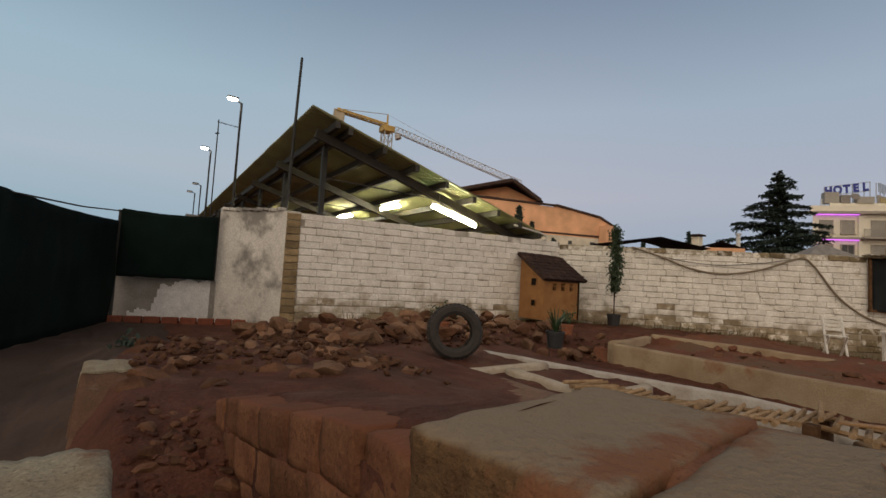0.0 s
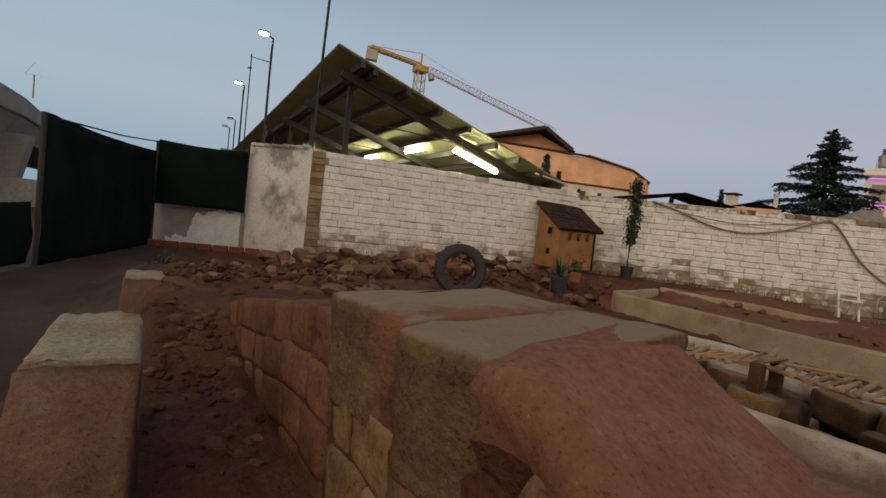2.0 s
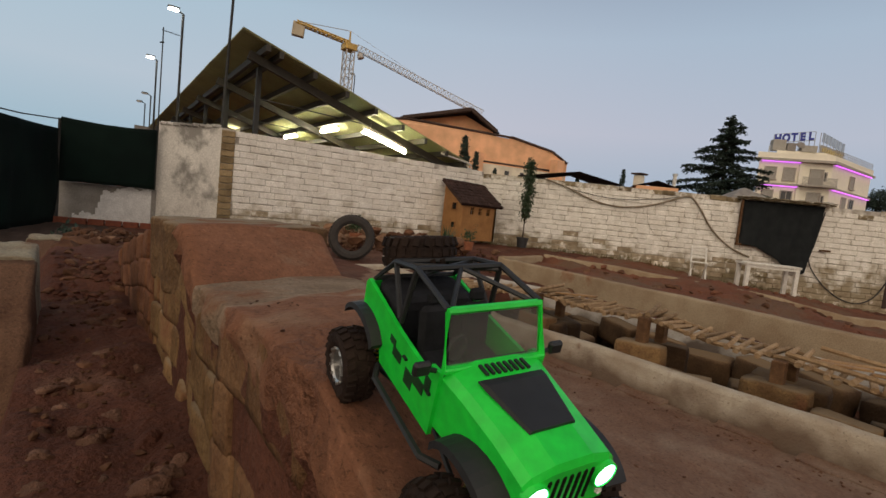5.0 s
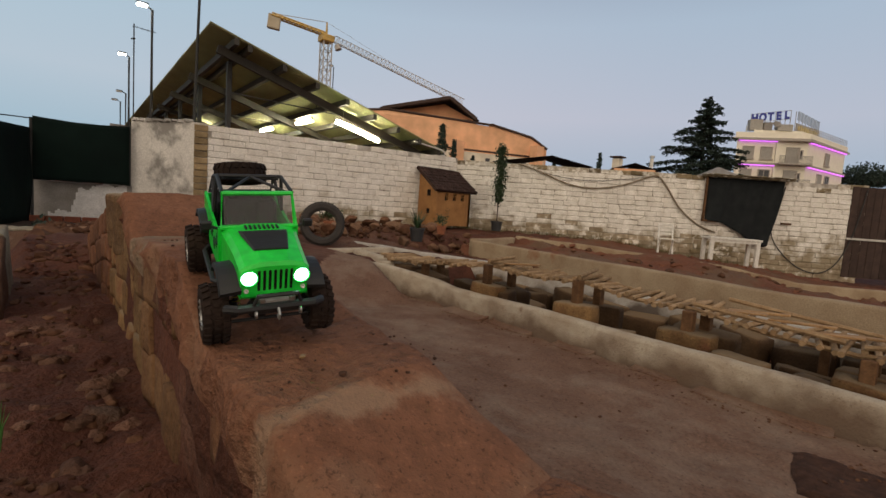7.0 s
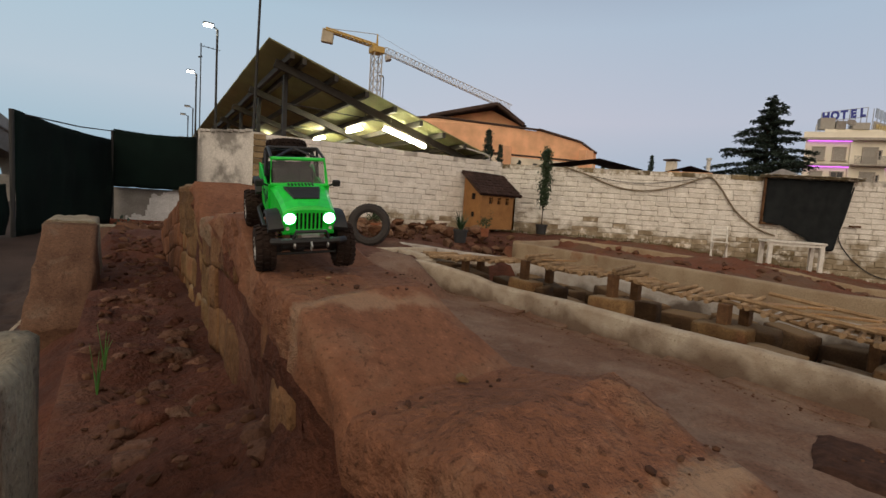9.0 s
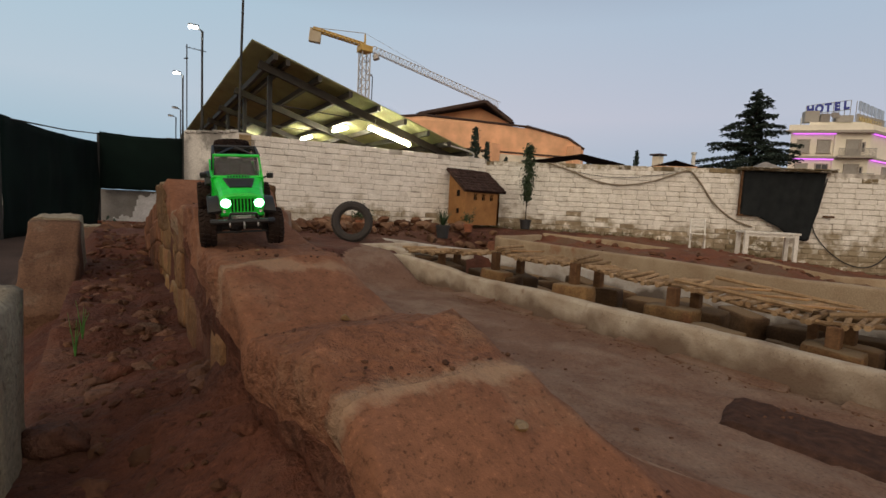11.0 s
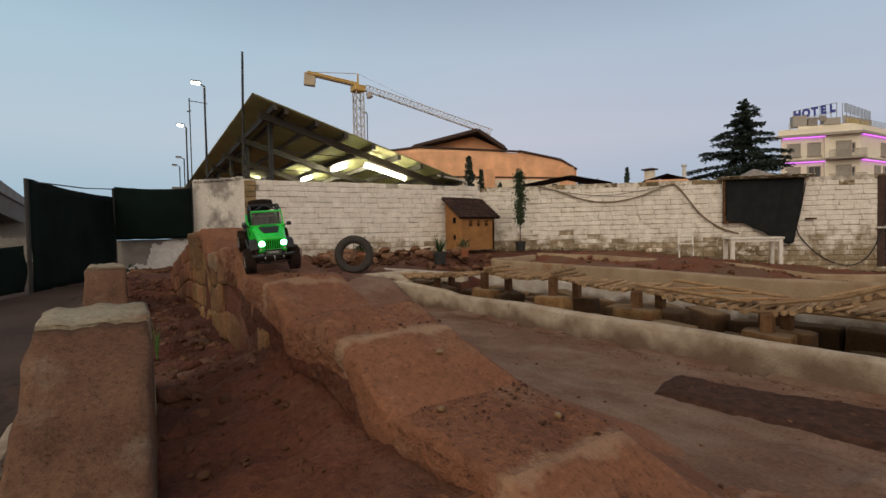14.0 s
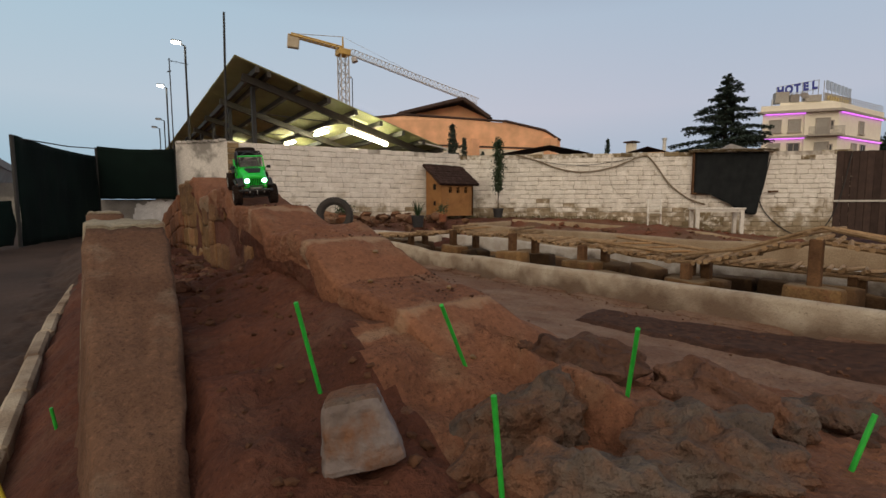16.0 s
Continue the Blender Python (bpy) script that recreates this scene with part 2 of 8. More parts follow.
worn_band(WHITE_OLD, 2.40, 0.22, (0.26, 0.205, 0.115), 0.8, "Z")
BED = mat("loose_red_bed_earth", (0.225, 0.090, 0.050), (0.120, 0.050, 0.030), scale=1.6, fine=30, bump=0.9, mix=0.7, stain=(0.150, 0.088, 0.055), stain_scale=1.1, stain_lo=0.48, stain_hi=0.60, dist=0.03)
BOARD = mat("fresh_board", (0.42, 0.245, 0.105), (0.30, 0.165, 0.07), rough=0.75, scale=10, fine=80, bump=0.3, rnd=0.2)
WOOD_DARK = mat("dark_wood", (0.165, 0.090, 0.045), (0.085, 0.045, 0.024), rough=0.85, scale=14, fine=90, bump=0.4, rnd=0.25)
# grimy blocks, with the pit's shade and their lit tops put into the colour
PITSTONE = mat("grimy_shaded_tuff", (0.140, 0.082, 0.042), (0.042, 0.025, 0.016), scale=5, fine=60, bump=0.7, rnd=0.45, mix=0.8, dust_or_light=(0.165, 0.108, 0.058))
JOINT = mat("mortar_joint", (0.70, 0.66, 0.60), (0.26, 0.225, 0.185), scale=5, fine=50, bump=0.3, algae_or_shade=(0.19, 0.145, 0.08))
PLASTER = mat("old_plaster", (0.74, 0.71, 0.66), (0.60, 0.57, 0.53), scale=3, fine=30, bump=0.25, mix=0.5, stain=(0.26, 0.245, 0.225), stain_scale=1.3, stain_lo=0.50, stain_hi=0.62)
RENDER_GREY = mat("bare_cement", (0.30, 0.28, 0.26), (0.22, 0.20, 0.18), scale=4, fine=50)
STEEL = mat("painted_steel", (0.030, 0.029, 0.027), (0.02, 0.019, 0.018), rough=0.7, scale=6, bump=0.1)
BEAM = mat("dark_brown_steel", (0.040, 0.032, 0.020), (0.026, 0.021, 0.014), rough=0.6, scale=6, bump=0.1)
SHEET = mat("corrugated_sheet", (0.42, 0.41, 0.20), (0.31, 0.305, 0.16), rough=0.5, metal=0.2, scale=2, bump=0.1)
NET = mat("green_shade_net", (0.0056, 0.0140, 0.0112), (0.0028, 0.0056, 0.0056), rough=0.95, scale=1.2, fine=90, bump=0.3)
TUBE = mat("fluorescent_tube", (1, 1, 1), emit=((1.0, 0.95, 0.66), 75.0))
WOOD = mat("weathered_wood", (0.390, 0.270, 0.155), (0.250, 0.155, 0.082), rough=0.8, scale=14, fine=90, bump=0.4, rnd=0.25)
RUBBER = mat("black_rubber", (0.022, 0.020, 0.019), (0.04, 0.03, 0.025), rough=0.75, scale=20, bump=0.3)
GREEN = mat("green_lacquer", (0.016, 0.72, 0.055), (0.014, 0.66, 0.05), rough=0.28, scale=6, bump=0.0)
BLACK = mat("black_plastic", (0.018, 0.018, 0.019), rough=0.55, scale=20, bump=0.1)
PATH_M = mat("worn_paving", (0.080, 0.053, 0.042), (0.050, 0.034, 0.027), scale=1.5, fine=40, bump=0.3, stain=(0.096, 0.067, 0.053), stain_scale=0.8, stain_lo=0.55, stain_hi=0.7)


CAP = mat("concrete_cap", (0.330, 0.295, 0.215), (0.245, 0.190, 0.128), scale=5, fine=80, bump=0.5, stain=(0.162, 0.071, 0.039), stain_scale=4, stain_lo=0.58, stain_hi=0.74, speck=90)
STRIP = mat("track_floor", (0.232, 0.138, 0.094), (0.140, 0.073, 0.047), scale=3.5, fine=55, bump=0.6, mix=0.7, stain=(0.275, 0.198, 0.146), stain_scale=2.6, stain_lo=0.46, stain_hi=0.76, speck=70)
# the pit's deep shade is put into this darker earth colour
PIT = mat("shade_toned_pit_earth", (0.060, 0.032, 0.020), (0.030, 0.018, 0.013), scale=4, fine=50, bump=0.6, dist=0.02)
DARKGRAVEL = mat("dark_gravel", (0.095, 0.047, 0.030), (0.042, 0.021, 0.014), scale=22, fine=120, bump=0.6, dist=0.01)
# the near-black foot of this kerb is pit shade put into its colour
KERB_WHITE = mat("white_kerb", (0.50, 0.47, 0.43), (0.34, 0.29, 0.24), scale=5, fine=70, bump=0.3, algae_or_shade=(0.07, 0.045, 0.03), foot=(-2.2, -0.04, 0.18), grain=0.3)
MOSS = mat("mossy_block", (0.461, 0.386, 0.276), (0.218, 0.167, 0.108), scale=5, fine=45, bump=0.4, rnd=0.2, stain=(0.679, 0.629, 0.561), stain_scale=5, stain_lo=0.55, stain_hi=0.65)
BARE_BLOCK = mat("bare_tuff_block", (0.36, 0.265, 0.150), (0.215, 0.155, 0.085), scale=7, fine=50, bump=0.5, rnd=0.25)
MOSSY_TOP = mat("weathered_coping_block", (0.27, 0.215, 0.130), (0.155, 0.120, 0.070), scale=6, fine=45, bump=0.6, rnd=0.25, stain=(0.70, 0.66, 0.58), stain_scale=5, stain_lo=0.50, stain_hi=0.60)
PLASTER_W = mat("white_plaster_flakes", (0.74, 0.73, 0.72), (0.58, 0.57, 0.56), scale=6, fine=40, bump=0.3)
BRICK_RED = mat("red_brick", (0.26, 0.085, 0.05), (0.17, 0.06, 0.04), scale=8, fine=60, bump=0.4)
PIPE_W = mat("pale_painted_metal", (0.62, 0.60, 0.55), (0.5, 0.48, 0.44), rough=0.5, scale=6, bump=0.1)
WEED = mat("dry_weed", (0.135, 0.105, 0.042), (0.075, 0.070, 0.024), rough=0.85, scale=3, bump=0.0)
LEAF_D = mat("dark_leaf", (0.040, 0.070, 0.026), (0.020, 0.040, 0.015), rough=0.6, scale=20, bump=0.1)
# the grey film stands for the sky's reflection in the clear pane
WINDSCREEN_GREY = mat("reflection_tinted_plastic", (0.13, 0.125, 0.115), (0.09, 0.09, 0.085), rough=0.25, scale=12, bump=0.0)
WINDSCREEN_GREY.node_tree.nodes["Principled BSDF"].inputs["Alpha"].default_value = 0.33
LED = mat("headlamp_glow", (1, 1, 1), emit=((0.42, 1.0, 0.72), 7.0))
STREET = mat("street_lamp_glow", (1, 1, 1), emit=((1.0, 0.95, 0.80), 40.0))
SILVER = mat("bare_alloy", (0.55, 0.54, 0.52), (0.4, 0.4, 0.39), rough=0.35, metal=0.9, scale=20, bump=0.05)
YELLOW = mat("yellow_coil", (0.42, 0.36, 0.03), (0.3, 0.25, 0.02), rough=0.4, scale=20, bump=0.05)
TYRE = mat("dusty_tyre", (0.038, 0.024, 0.018), (0.020, 0.014, 0.012), rough=0.85, scale=25, fine=90, bump=0.4)
SEAT = mat("dark_fabric", (0.028, 0.029, 0.034), (0.018, 0.018, 0.02), rough=0.9, scale=30, bump=0.2)
DECAL = mat("dark_decal", (0.012, 0.06, 0.02), (0.010, 0.04, 0.014), rough=0.4, scale=10, bump=0.0)
HOUSE = mat("ochre_render", (0.366, 0.188, 0.075), (0.274, 0.137, 0.056), scale=5, fine=70, bump=0.3)
TILE_DARK = mat("dark_roof_tile", (0.062, 0.036, 0.030), (0.032, 0.020, 0.018), scale=9, fine=60, bump=0.6, rnd=0.3)
VOID = mat("dark_opening", (0.012, 0.009, 0.008), (0.008, 0.006, 0.006), rough=0.9, bump=0.0)
LEAF = mat("leaf", (0.035, 0.075, 0.024), (0.02, 0.045, 0.014), rough=0.6, scale=20, bump=0.1)
NEEDLE = mat("cedar_needles", (0.058, 0.080, 0.064), (0.032, 0.048, 0.038), rough=0.8, scale=2, bump=0.1)
BARK = mat("bark", (0.060, 0.042, 0.030), (0.036, 0.024, 0.018), rough=0.9, scale=20, bump=0.4)
POT = mat("black_pot", (0.03, 0.03, 0.032), rough=0.6, scale=10, bump=0.1)
TERRA = mat("terracotta", (0.33, 0.13, 0.07), (0.24, 0.09, 0.05), scale=10, bump=0.2)
CHAIRW = mat("white_paint", (0.80, 0.78, 0.73), (0.64, 0.61, 0.55), rough=0.55, scale=12, bump=0.1)
SCREEN = mat("black_shade_cloth", (0.022, 0.025, 0.026), (0.014, 0.016, 0.018), rough=0.95, scale=5, fine=140, bump=0.3)
ROPE = mat("old_hose", (0.30, 0.25, 0.18), (0.20, 0.16, 0.11), rough=0.8, scale=20, bump=0.2)
CABLE = mat("black_cable", (0.03, 0.028, 0.027), rough=0.6, scale=20, bump=0.1)
GATE = mat("dark_board", (0.075, 0.05, 0.042), (0.045, 0.032, 0.028), rough=0.85, scale=5, fine=60, bump=0.4, rnd=0.2)
ROCK = mat("red_dusted_rock", (0.150, 0.076, 0.043), (0.075, 0.034, 0.020), scale=8, fine=60, bump=0.6, rnd=0.35)
PALE_SPLIT = mat("pale_split_stone", (0.250, 0.225, 0.225), (0.150, 0.112, 0.092), scale=7, fine=60, bump=0.8, stain=(0.165, 0.085, 0.050), stain_scale=9, stain_lo=0.50, stain_hi=0.64)
ROCK_GREY = mat("grey_rock", (0.150, 0.122, 0.100), (0.078, 0.058, 0.047), scale=11, fine=60, bump=1.2, rnd=0.25, stain=(0.150, 0.076, 0.046), stain_scale=7, stain_lo=0.42, stain_hi=0.62, speck=60)
DUSTY = mat("dusty_stone", (0.165, 0.090, 0.060), (0.092, 0.047, 0.032), scale=9, fine=60, bump=0.9, rnd=0.4, stain=(0.145, 0.105, 0.080), stain_scale=8, stain_lo=0.55, stain_hi=0.72, speck=70)
MARKER = mat("green_marker", (0.03, 0.50, 0.05), (0.02, 0.40, 0.04), rough=0.45, scale=20, bump=0.0)
MARKER_G = mat("grass_blade", (0.06, 0.20, 0.03), (0.04, 0.13, 0.02), rough=0.6, scale=20, bump=0.0)
MARKER_Y = mat("yellow_marker", (0.60, 0.50, 0.05), rough=0.45, scale=20, bump=0.0)
ORANGE = mat("orange_facade", (0.88, 0.50, 0.29), (0.80, 0.45, 0.26), scale=0.6, fine=1.2, bump=0.05)
CREAM = mat("cream_facade", (0.80, 0.73, 0.60), (0.70, 0.63, 0.51), scale=0.4, fine=2, bump=0.05)
ROOF_BROWN = mat("brown_eaves", (0.09, 0.06, 0.05), rough=0.8, scale=3, bump=0.2)
GLASS_D = mat("dark_glazing", (0.05, 0.05, 0.055), (0.03, 0.03, 0.035), rough=0.25, scale=3, bump=0.0)
SHUTTER = mat("grey_shutter", (0.42, 0.40, 0.36), (0.34, 0.32, 0.29), scale=6, bump=0.1)
CRANE = mat("crane_yellow", (0.62, 0.40, 0.10), (0.5, 0.32, 0.08), rough=0.5, scale=2, bump=0.0)
CRANE_G = mat("crane_grey", (0.52, 0.49, 0.46), (0.42, 0.40, 0.38), rough=0.5, scale=2, bump=0.0)
BALLAST = mat("ballast_concrete", (0.55, 0.48, 0.36), (0.45, 0.38, 0.28), scale=2, bump=0.1)
SIGN_BLUE = mat("sign_blue", (0.028, 0.045, 0.34), (0.024, 0.038, 0.28), rough=0.4, scale=4, bump=0.0)
SIGN_PALE = mat("sign_pale", (0.42, 0.50, 0.62), (0.36, 0.44, 0.56), rough=0.5, scale=3, bump=0.0)
VIOLET = mat("violet_light", (0.8, 0.3, 0.9), emit=((0.72, 0.16, 1.0), 1.3))
GOLD = mat("sign_gold", (0.62, 0.48, 0.18), rough=0.5, scale=4, bump=0.0)
OVERPASS = mat("overpass_concrete", (0.36, 0.335, 0.30), (0.27, 0.25, 0.22), scale=0.8, fine=12, bump=0.1)


# ---- mesh helpers ----
def link(name, bm, material, parent=None, label="", smooth=False):
    me = bpy.data.meshes.new(name)
    bm.normal_update()
    bm.to_mesh(me)
    bm.free()
    for p in me.polygons:
        p.use_smooth = smooth
    for m in material if isinstance(material, (list, tuple)) else [material]:
        me.materials.append(m)
    ob = new(name, me)
    if parent is not None:
        ob.parent = parent
    if label:
        ob["label"] = label
    return ob


def part(name, bm, material, parent, label="", smooth=False):
    return link(name, bm, material, parent, label, smooth)


def empty(name, m, label, category, group="", kind=""):
    ob = new(name)
    ob.empty_display_size = 0.1
    ob.matrix_world = m
    return tagged(ob, label, category, group, kind)


def box(bm, c, s, m=None, bevel=0.0, seg=1):
    mm = (m or Matrix()) @ Matrix.LocRotScale(c, None, s)
    v = bmesh.ops.create_cube(bm, size=1, matrix=mm)["verts"]
    if bevel:
        e = list({x for q in v for x in q.link_edges})
        bmesh.ops.bevel(bm, geom=e, offset=bevel, segments=seg, affect="EDGES", profile=0.6)
    return v


def rod(bm, a, b, r, r2=None, seg=8, cap=True):
    a, b = Vector(a), Vector(b)
    d = b - a
    m = Matrix.Translation((a + b) / 2) @ d.to_track_quat("Z", "Y").to_matrix().to_4x4()
    return bmesh.ops.create_cone(bm, cap_ends=cap, segments=seg, radius1=r, radius2=r if r2 is None else r2, depth=d.length, matrix=m)["verts"]


def prism(bm, poly, z0, z1):
    """A closed prism over a plan polygon."""
    lo = [bm.verts.new((x, y, z0)) for x, y in poly]
    hi = [bm.verts.new((x, y, z1)) for x, y in poly]
    k = len(poly)
    for i in range(k):
        bm.faces.new((lo[i], lo[(i + 1) % k], hi[(i + 1) % k], hi[i]))
    bm.faces.new(hi)
    bm.faces.new(lo[::-1])
    bmesh.ops.recalc_face_normals(bm, faces=bm.faces)


def lerp(table, v):
    """Linear reading of a table of (position, value)."""
    return float(np.interp(v, [p for p, _ in table], [q for _, q in table]))


def nz(x, y, z=0.0, s=1.0):
    return noise.noise(Vector((x * s, y * s, z)))


def lathe(bm, prof, seg=24, m=None, closed=False):
    """A body of revolution about the local x axis; prof holds (x, radius)."""
    m = m or Matrix()
    rings = []
    for i in range(seg):
        a = 2 * math.pi * i / seg
        rings.append([bm.verts.new(m @ Vector((x, r * math.cos(a), r * math.sin(a)))) for x, r in prof])
    k = len(prof)
    for i in range(seg):
        p, q = rings[i], rings[(i + 1) % seg]
        for j in range(k if closed else k - 1):
            bm.faces.new((p[j], p[(j + 1) % k], q[(j + 1) % k], q[j]))
    return rings


def tube(bm, pts, r, seg=6, taper=1.0):
    """A round bar through several points."""
    pts = [Vector(p) for p in pts]
    rings = []
    for i, p in enumerate(pts):
        d = (pts[min(i + 1, len(pts) - 1)] - pts[max(i - 1, 0)]).normalized()
        q = d.to_track_quat("Z", "Y").to_matrix()
        rr = r * (1 + (taper - 1) * i / max(1, len(pts) - 1))
        rings.append([bm.verts.new(p + q @ Vector((rr * math.cos(2 * math.pi * k / seg), rr * math.sin(2 * math.pi * k / seg), 0))) for k in range(seg)])
    for a, b in zip(rings, rings[1:]):
        for k in range(seg):
            bm.faces.new((a[k], a[(k + 1) % seg], b[(k + 1) % seg], b[k]))
    bm.faces.new(rings[0][::-1])
    bm.faces.new(rings[-1])


def stone(bm, c, r, seed, flat=0.7, rough=0.25, sub=2, cut=0.55):
    """A broken stone: a sphere cut by a few planes and roughened."""
    rnd = random.Random(seed)
    v = bmesh.ops.create_icosphere(bm, subdivisions=sub, radius=1)["verts"]
    cuts = [(Vector((rnd.uniform(-1, 1), rnd.uniform(-1, 1), rnd.uniform(-1, 1))).normalized(), rnd.uniform(cut, 0.85)) for _ in range(9)]
    s = Vector((rnd.uniform(0.8, 1.3), rnd.uniform(0.7, 1.1), flat * rnd.uniform(0.8, 1.1)))
    rot = Euler((rnd.uniform(-0.3, 0.3), rnd.uniform(-0.3, 0.3), rnd.uniform(0, 6.28))).to_matrix()
    for q in v:
        p = q.co.copy()
        for n, d in cuts:
            e = p.dot(n) - d
            if e > 0:
                p -= n * e
        p *= 1 + rough * 0.4 * noise.noise(p * 3 + Vector((seed * 1.7, 0, 0)))
        q.co = Vector(c) + rot @ Vector((p.x * s.x, p.y * s.y, p.z * s.z)) * r
    return v


def slab_mesh(name, sx, sy, sz, bevel, seed, jitter=0.0):
    """A worn block centred on its own origin, to be shared by many pieces."""
    bm = bmesh.new()
    box(bm, (0, 0, 0), (sx, sy, sz), bevel=bevel)
    rnd = random.Random(seed)
    for v in bm.verts:
        v.co += Vector((rnd.uniform(-1, 1), rnd.uniform(-1, 1), rnd.uniform(-1, 1))) * jitter
    me = bpy.data.meshes.new(name)
    bm.normal_update()
    bm.to_mesh(me)
    bm.free()
    return me


def piece(name, me, m, parent):
    ob = new(name, me)
    ob.parent = parent
    ob.matrix_basis = m
    return ob


# ---- ground ----
RIDGE_LEFT = [(-2.9, 0.62), (-2.4, 0.595), (-2.2, 0.545), (-1.9, 0.46), (-1.65, 0.45), (-1.5, 0.43), (-1.35, 0.405), (-1.1, 0.405), (-0.25, 0.44), (0.1, 0.455), (0.9, 0.465), (2.95, 0.46)]
RIDGE_RIGHT = [(-2.9, 1.05), (-2.4, 0.96), (-2.2, 0.86), (-1.9, 0.79), (-1.7, 0.75), (-1.5, 0.72), (-1.3, 0.67), (-1.1, 0.69), (-0.7, 0.665), (-0.55, 0.72), (-0.35, 0.86), (-0.1, 0.92), (0.05, 0.93), (0.32, 0.95), (0.9, 0.96), (1.0, 0.90), (2.95, 0.88)]
RIDGE = [(-3.4, 0.34), (-2.9, 0.40), (-2.40, 0.50), (-2.19, 0.63), (-1.95, 0.675), (-1.735, 0.788), (-1.60, 0.808), (-1.465, 0.800), (-1.285, 0.893), (-1.04, 0.895), (-0.79, 0.982), (-0.62, 0.984), (-0.50, 0.985), (-0.28, 0.962), (0.04, 0.945), (0.29, 1.080), (0.37, 1.078), (0.87, 1.064), (0.91, 1.0), (1.2, 0.985), (1.5, 0.925), (1.85, 0.86), (2.2, 0.80), (2.6, 0.70), (2.95, 0.60)]
TRENCH = [(-4.0, 0.33), (-2.6, 0.44), (-2.2, 0.50), (-1.7, 0.55), (-1.2, 0.59), (-0.76, 0.57), (-0.2, 0.565), (0.6, 0.56), (1.4, 0.53), (2.0, 0.52), (2.5, 0.60), (2.9, 0.67), (3.6, 0.62), (5.0, 0.54), (6.5, 0.45)]
PATH_Z = 0.2
BED_EDGE = [(-4.6, 6.35), (-1.5, 6.35), (0.0, 6.3), (2.2, 6.5), (3.8, 6.72), (5.15, 6.75)]


def ground_z(x, y):
    """The height of the bare ground."""
    tr = lerp(TRENCH, y)
    right = lerp([(0.72, 0.60), (1.0, 0.44), (1.3, 0.33), (2.2, 0.19), (2.75, 0.16), (3.02, 0.14), (3.24, 0.128), (3.4, -0.06), (4.9, -0.06), (5.05, 0.05), (5.4, 0.10), (7.0, 0.12), (10.0, 0.40), (11.5, 0.27), (13.0, 0.13), (14.0, 0.08), (15.5, -0.18), (20, -0.3)], x)
    if x > 0.72:
        front = lerp([(0.7, 0.47), (1.2, 0.41), (1.7, 0.29), (2.4, 0.19), (3.2, 0.19)], x) if x < 3.2 else right
        h = right + (front - right) * lerp([(-3.0, 1.0), (-2.2, 0.0)], y)
        if 2.95 < x < 4.98:
            h += (0.35 - h) * lerp([(2.72, 0.0), (2.95, 1.0)], y)
        bed = lerp(BED_EDGE, y)
        if bed + 0.06 < x < 8.5 and y < 5.6:
            h = lerp([(bed + 0.06, 0.14), (bed + 0.11, lerp([(0.3, 0.26), (2.2, 0.31)], y)), (8.5, lerp([(0.3, 0.08), (2.4, 0.33)], y))], x)
        elif x > 8.0:
            h -= lerp([(-1.0, 0.42), (0.7, 0.33), (2.0, 0.06), (2.5, 0.0)], y) * lerp([(8.0, 0.5), (9.5, 1.0), (12.0, 1.0), (14.0, 0.4), (16.0, 0.0)], x)
        h += (lerp([(0.7, 0.5), (3, 0.45), (5, 0.42), (7, 0.45), (10, 0.45), (12, 0.42), (14, 0.3), (20, 0.0)], x) - h) * (lerp([(5.6, 0.0), (6.4, 1.0)], y) if 4.9 < x < 8.4 else lerp([(4.7, 0.0), (5.4, 1.0)], y) if 2.95 <= x <= 4.9 else lerp([(3.6, 0.0), (5.2, 1.0)], y))
    elif x > 0.08:
        # loose earth banked against the lower ridge
        h = tr + lerp([(0.20, 0.0), (0.44, 0.09)], x) * lerp([(-2.5, 0.0), (-2.2, 1.0), (-1.3, 1.0), (-0.9, 0.25), (-0.7, 0.0)], y)
    elif x > -0.31:
        h = lerp([(-0.31, PATH_Z), (-0.2, 0.3), (0.08, min(tr, 0.46))], x)
    else:
        h = PATH_Z
    if -0.45 < x < 2.95 and y > 1.8:
        head = lerp([(1.8, 0.52), (2.9, 0.66), (3.6, 0.62), (5.0, 0.54), (6.5, 0.45)], y)
        h += (lerp([(-0.45, 0.2), (-0.1, 0.36), (0.12, head), (1.5, head), (2.4, 0.48), (4, 0.46)], x) - h) * lerp([(1.8, 0.0), (2.6, 1.0)], y)
    if y > 5.5 and x < 3:
        h += (0.22 - h) * lerp([(6.0, 0.0), (8.0, 1.0)], y)
    rough = 0.004 if x < -0.5 else 0.034 if x < 0.8 else 0.014 if x < 3.2 else 0.03 if x < 8.0 else 0.06
    if y < -2.3 and -0.3 < x < 2.2:
        rough = 0.048
    return h + rough * nz(x, y, 3, 4.0) + rough * 0.7 * nz(x, y, 7, 11.0) + rough * 0.35 * nz(x, y, 1, 29.0)


def grid_lines(spec):
    out = []
    for a, b, s in spec:
        k = max(1, round((b - a) / s))
        out += [a + (b - a) * i / k for i in range(k)]
    return out + [spec[-1][1]]


gx = grid_lines([(-400, -60, 85), (-60, -6, 9), (-6, -0.7, 0.5), (-0.7, 0.95, 0.028), (0.95, 3.2, 0.05), (3.2, 6.0, 0.08), (6.0, 7.3, 0.06), (7.3, 13, 0.12), (13, 17, 0.25), (17, 80, 10), (80, 400, 80)])
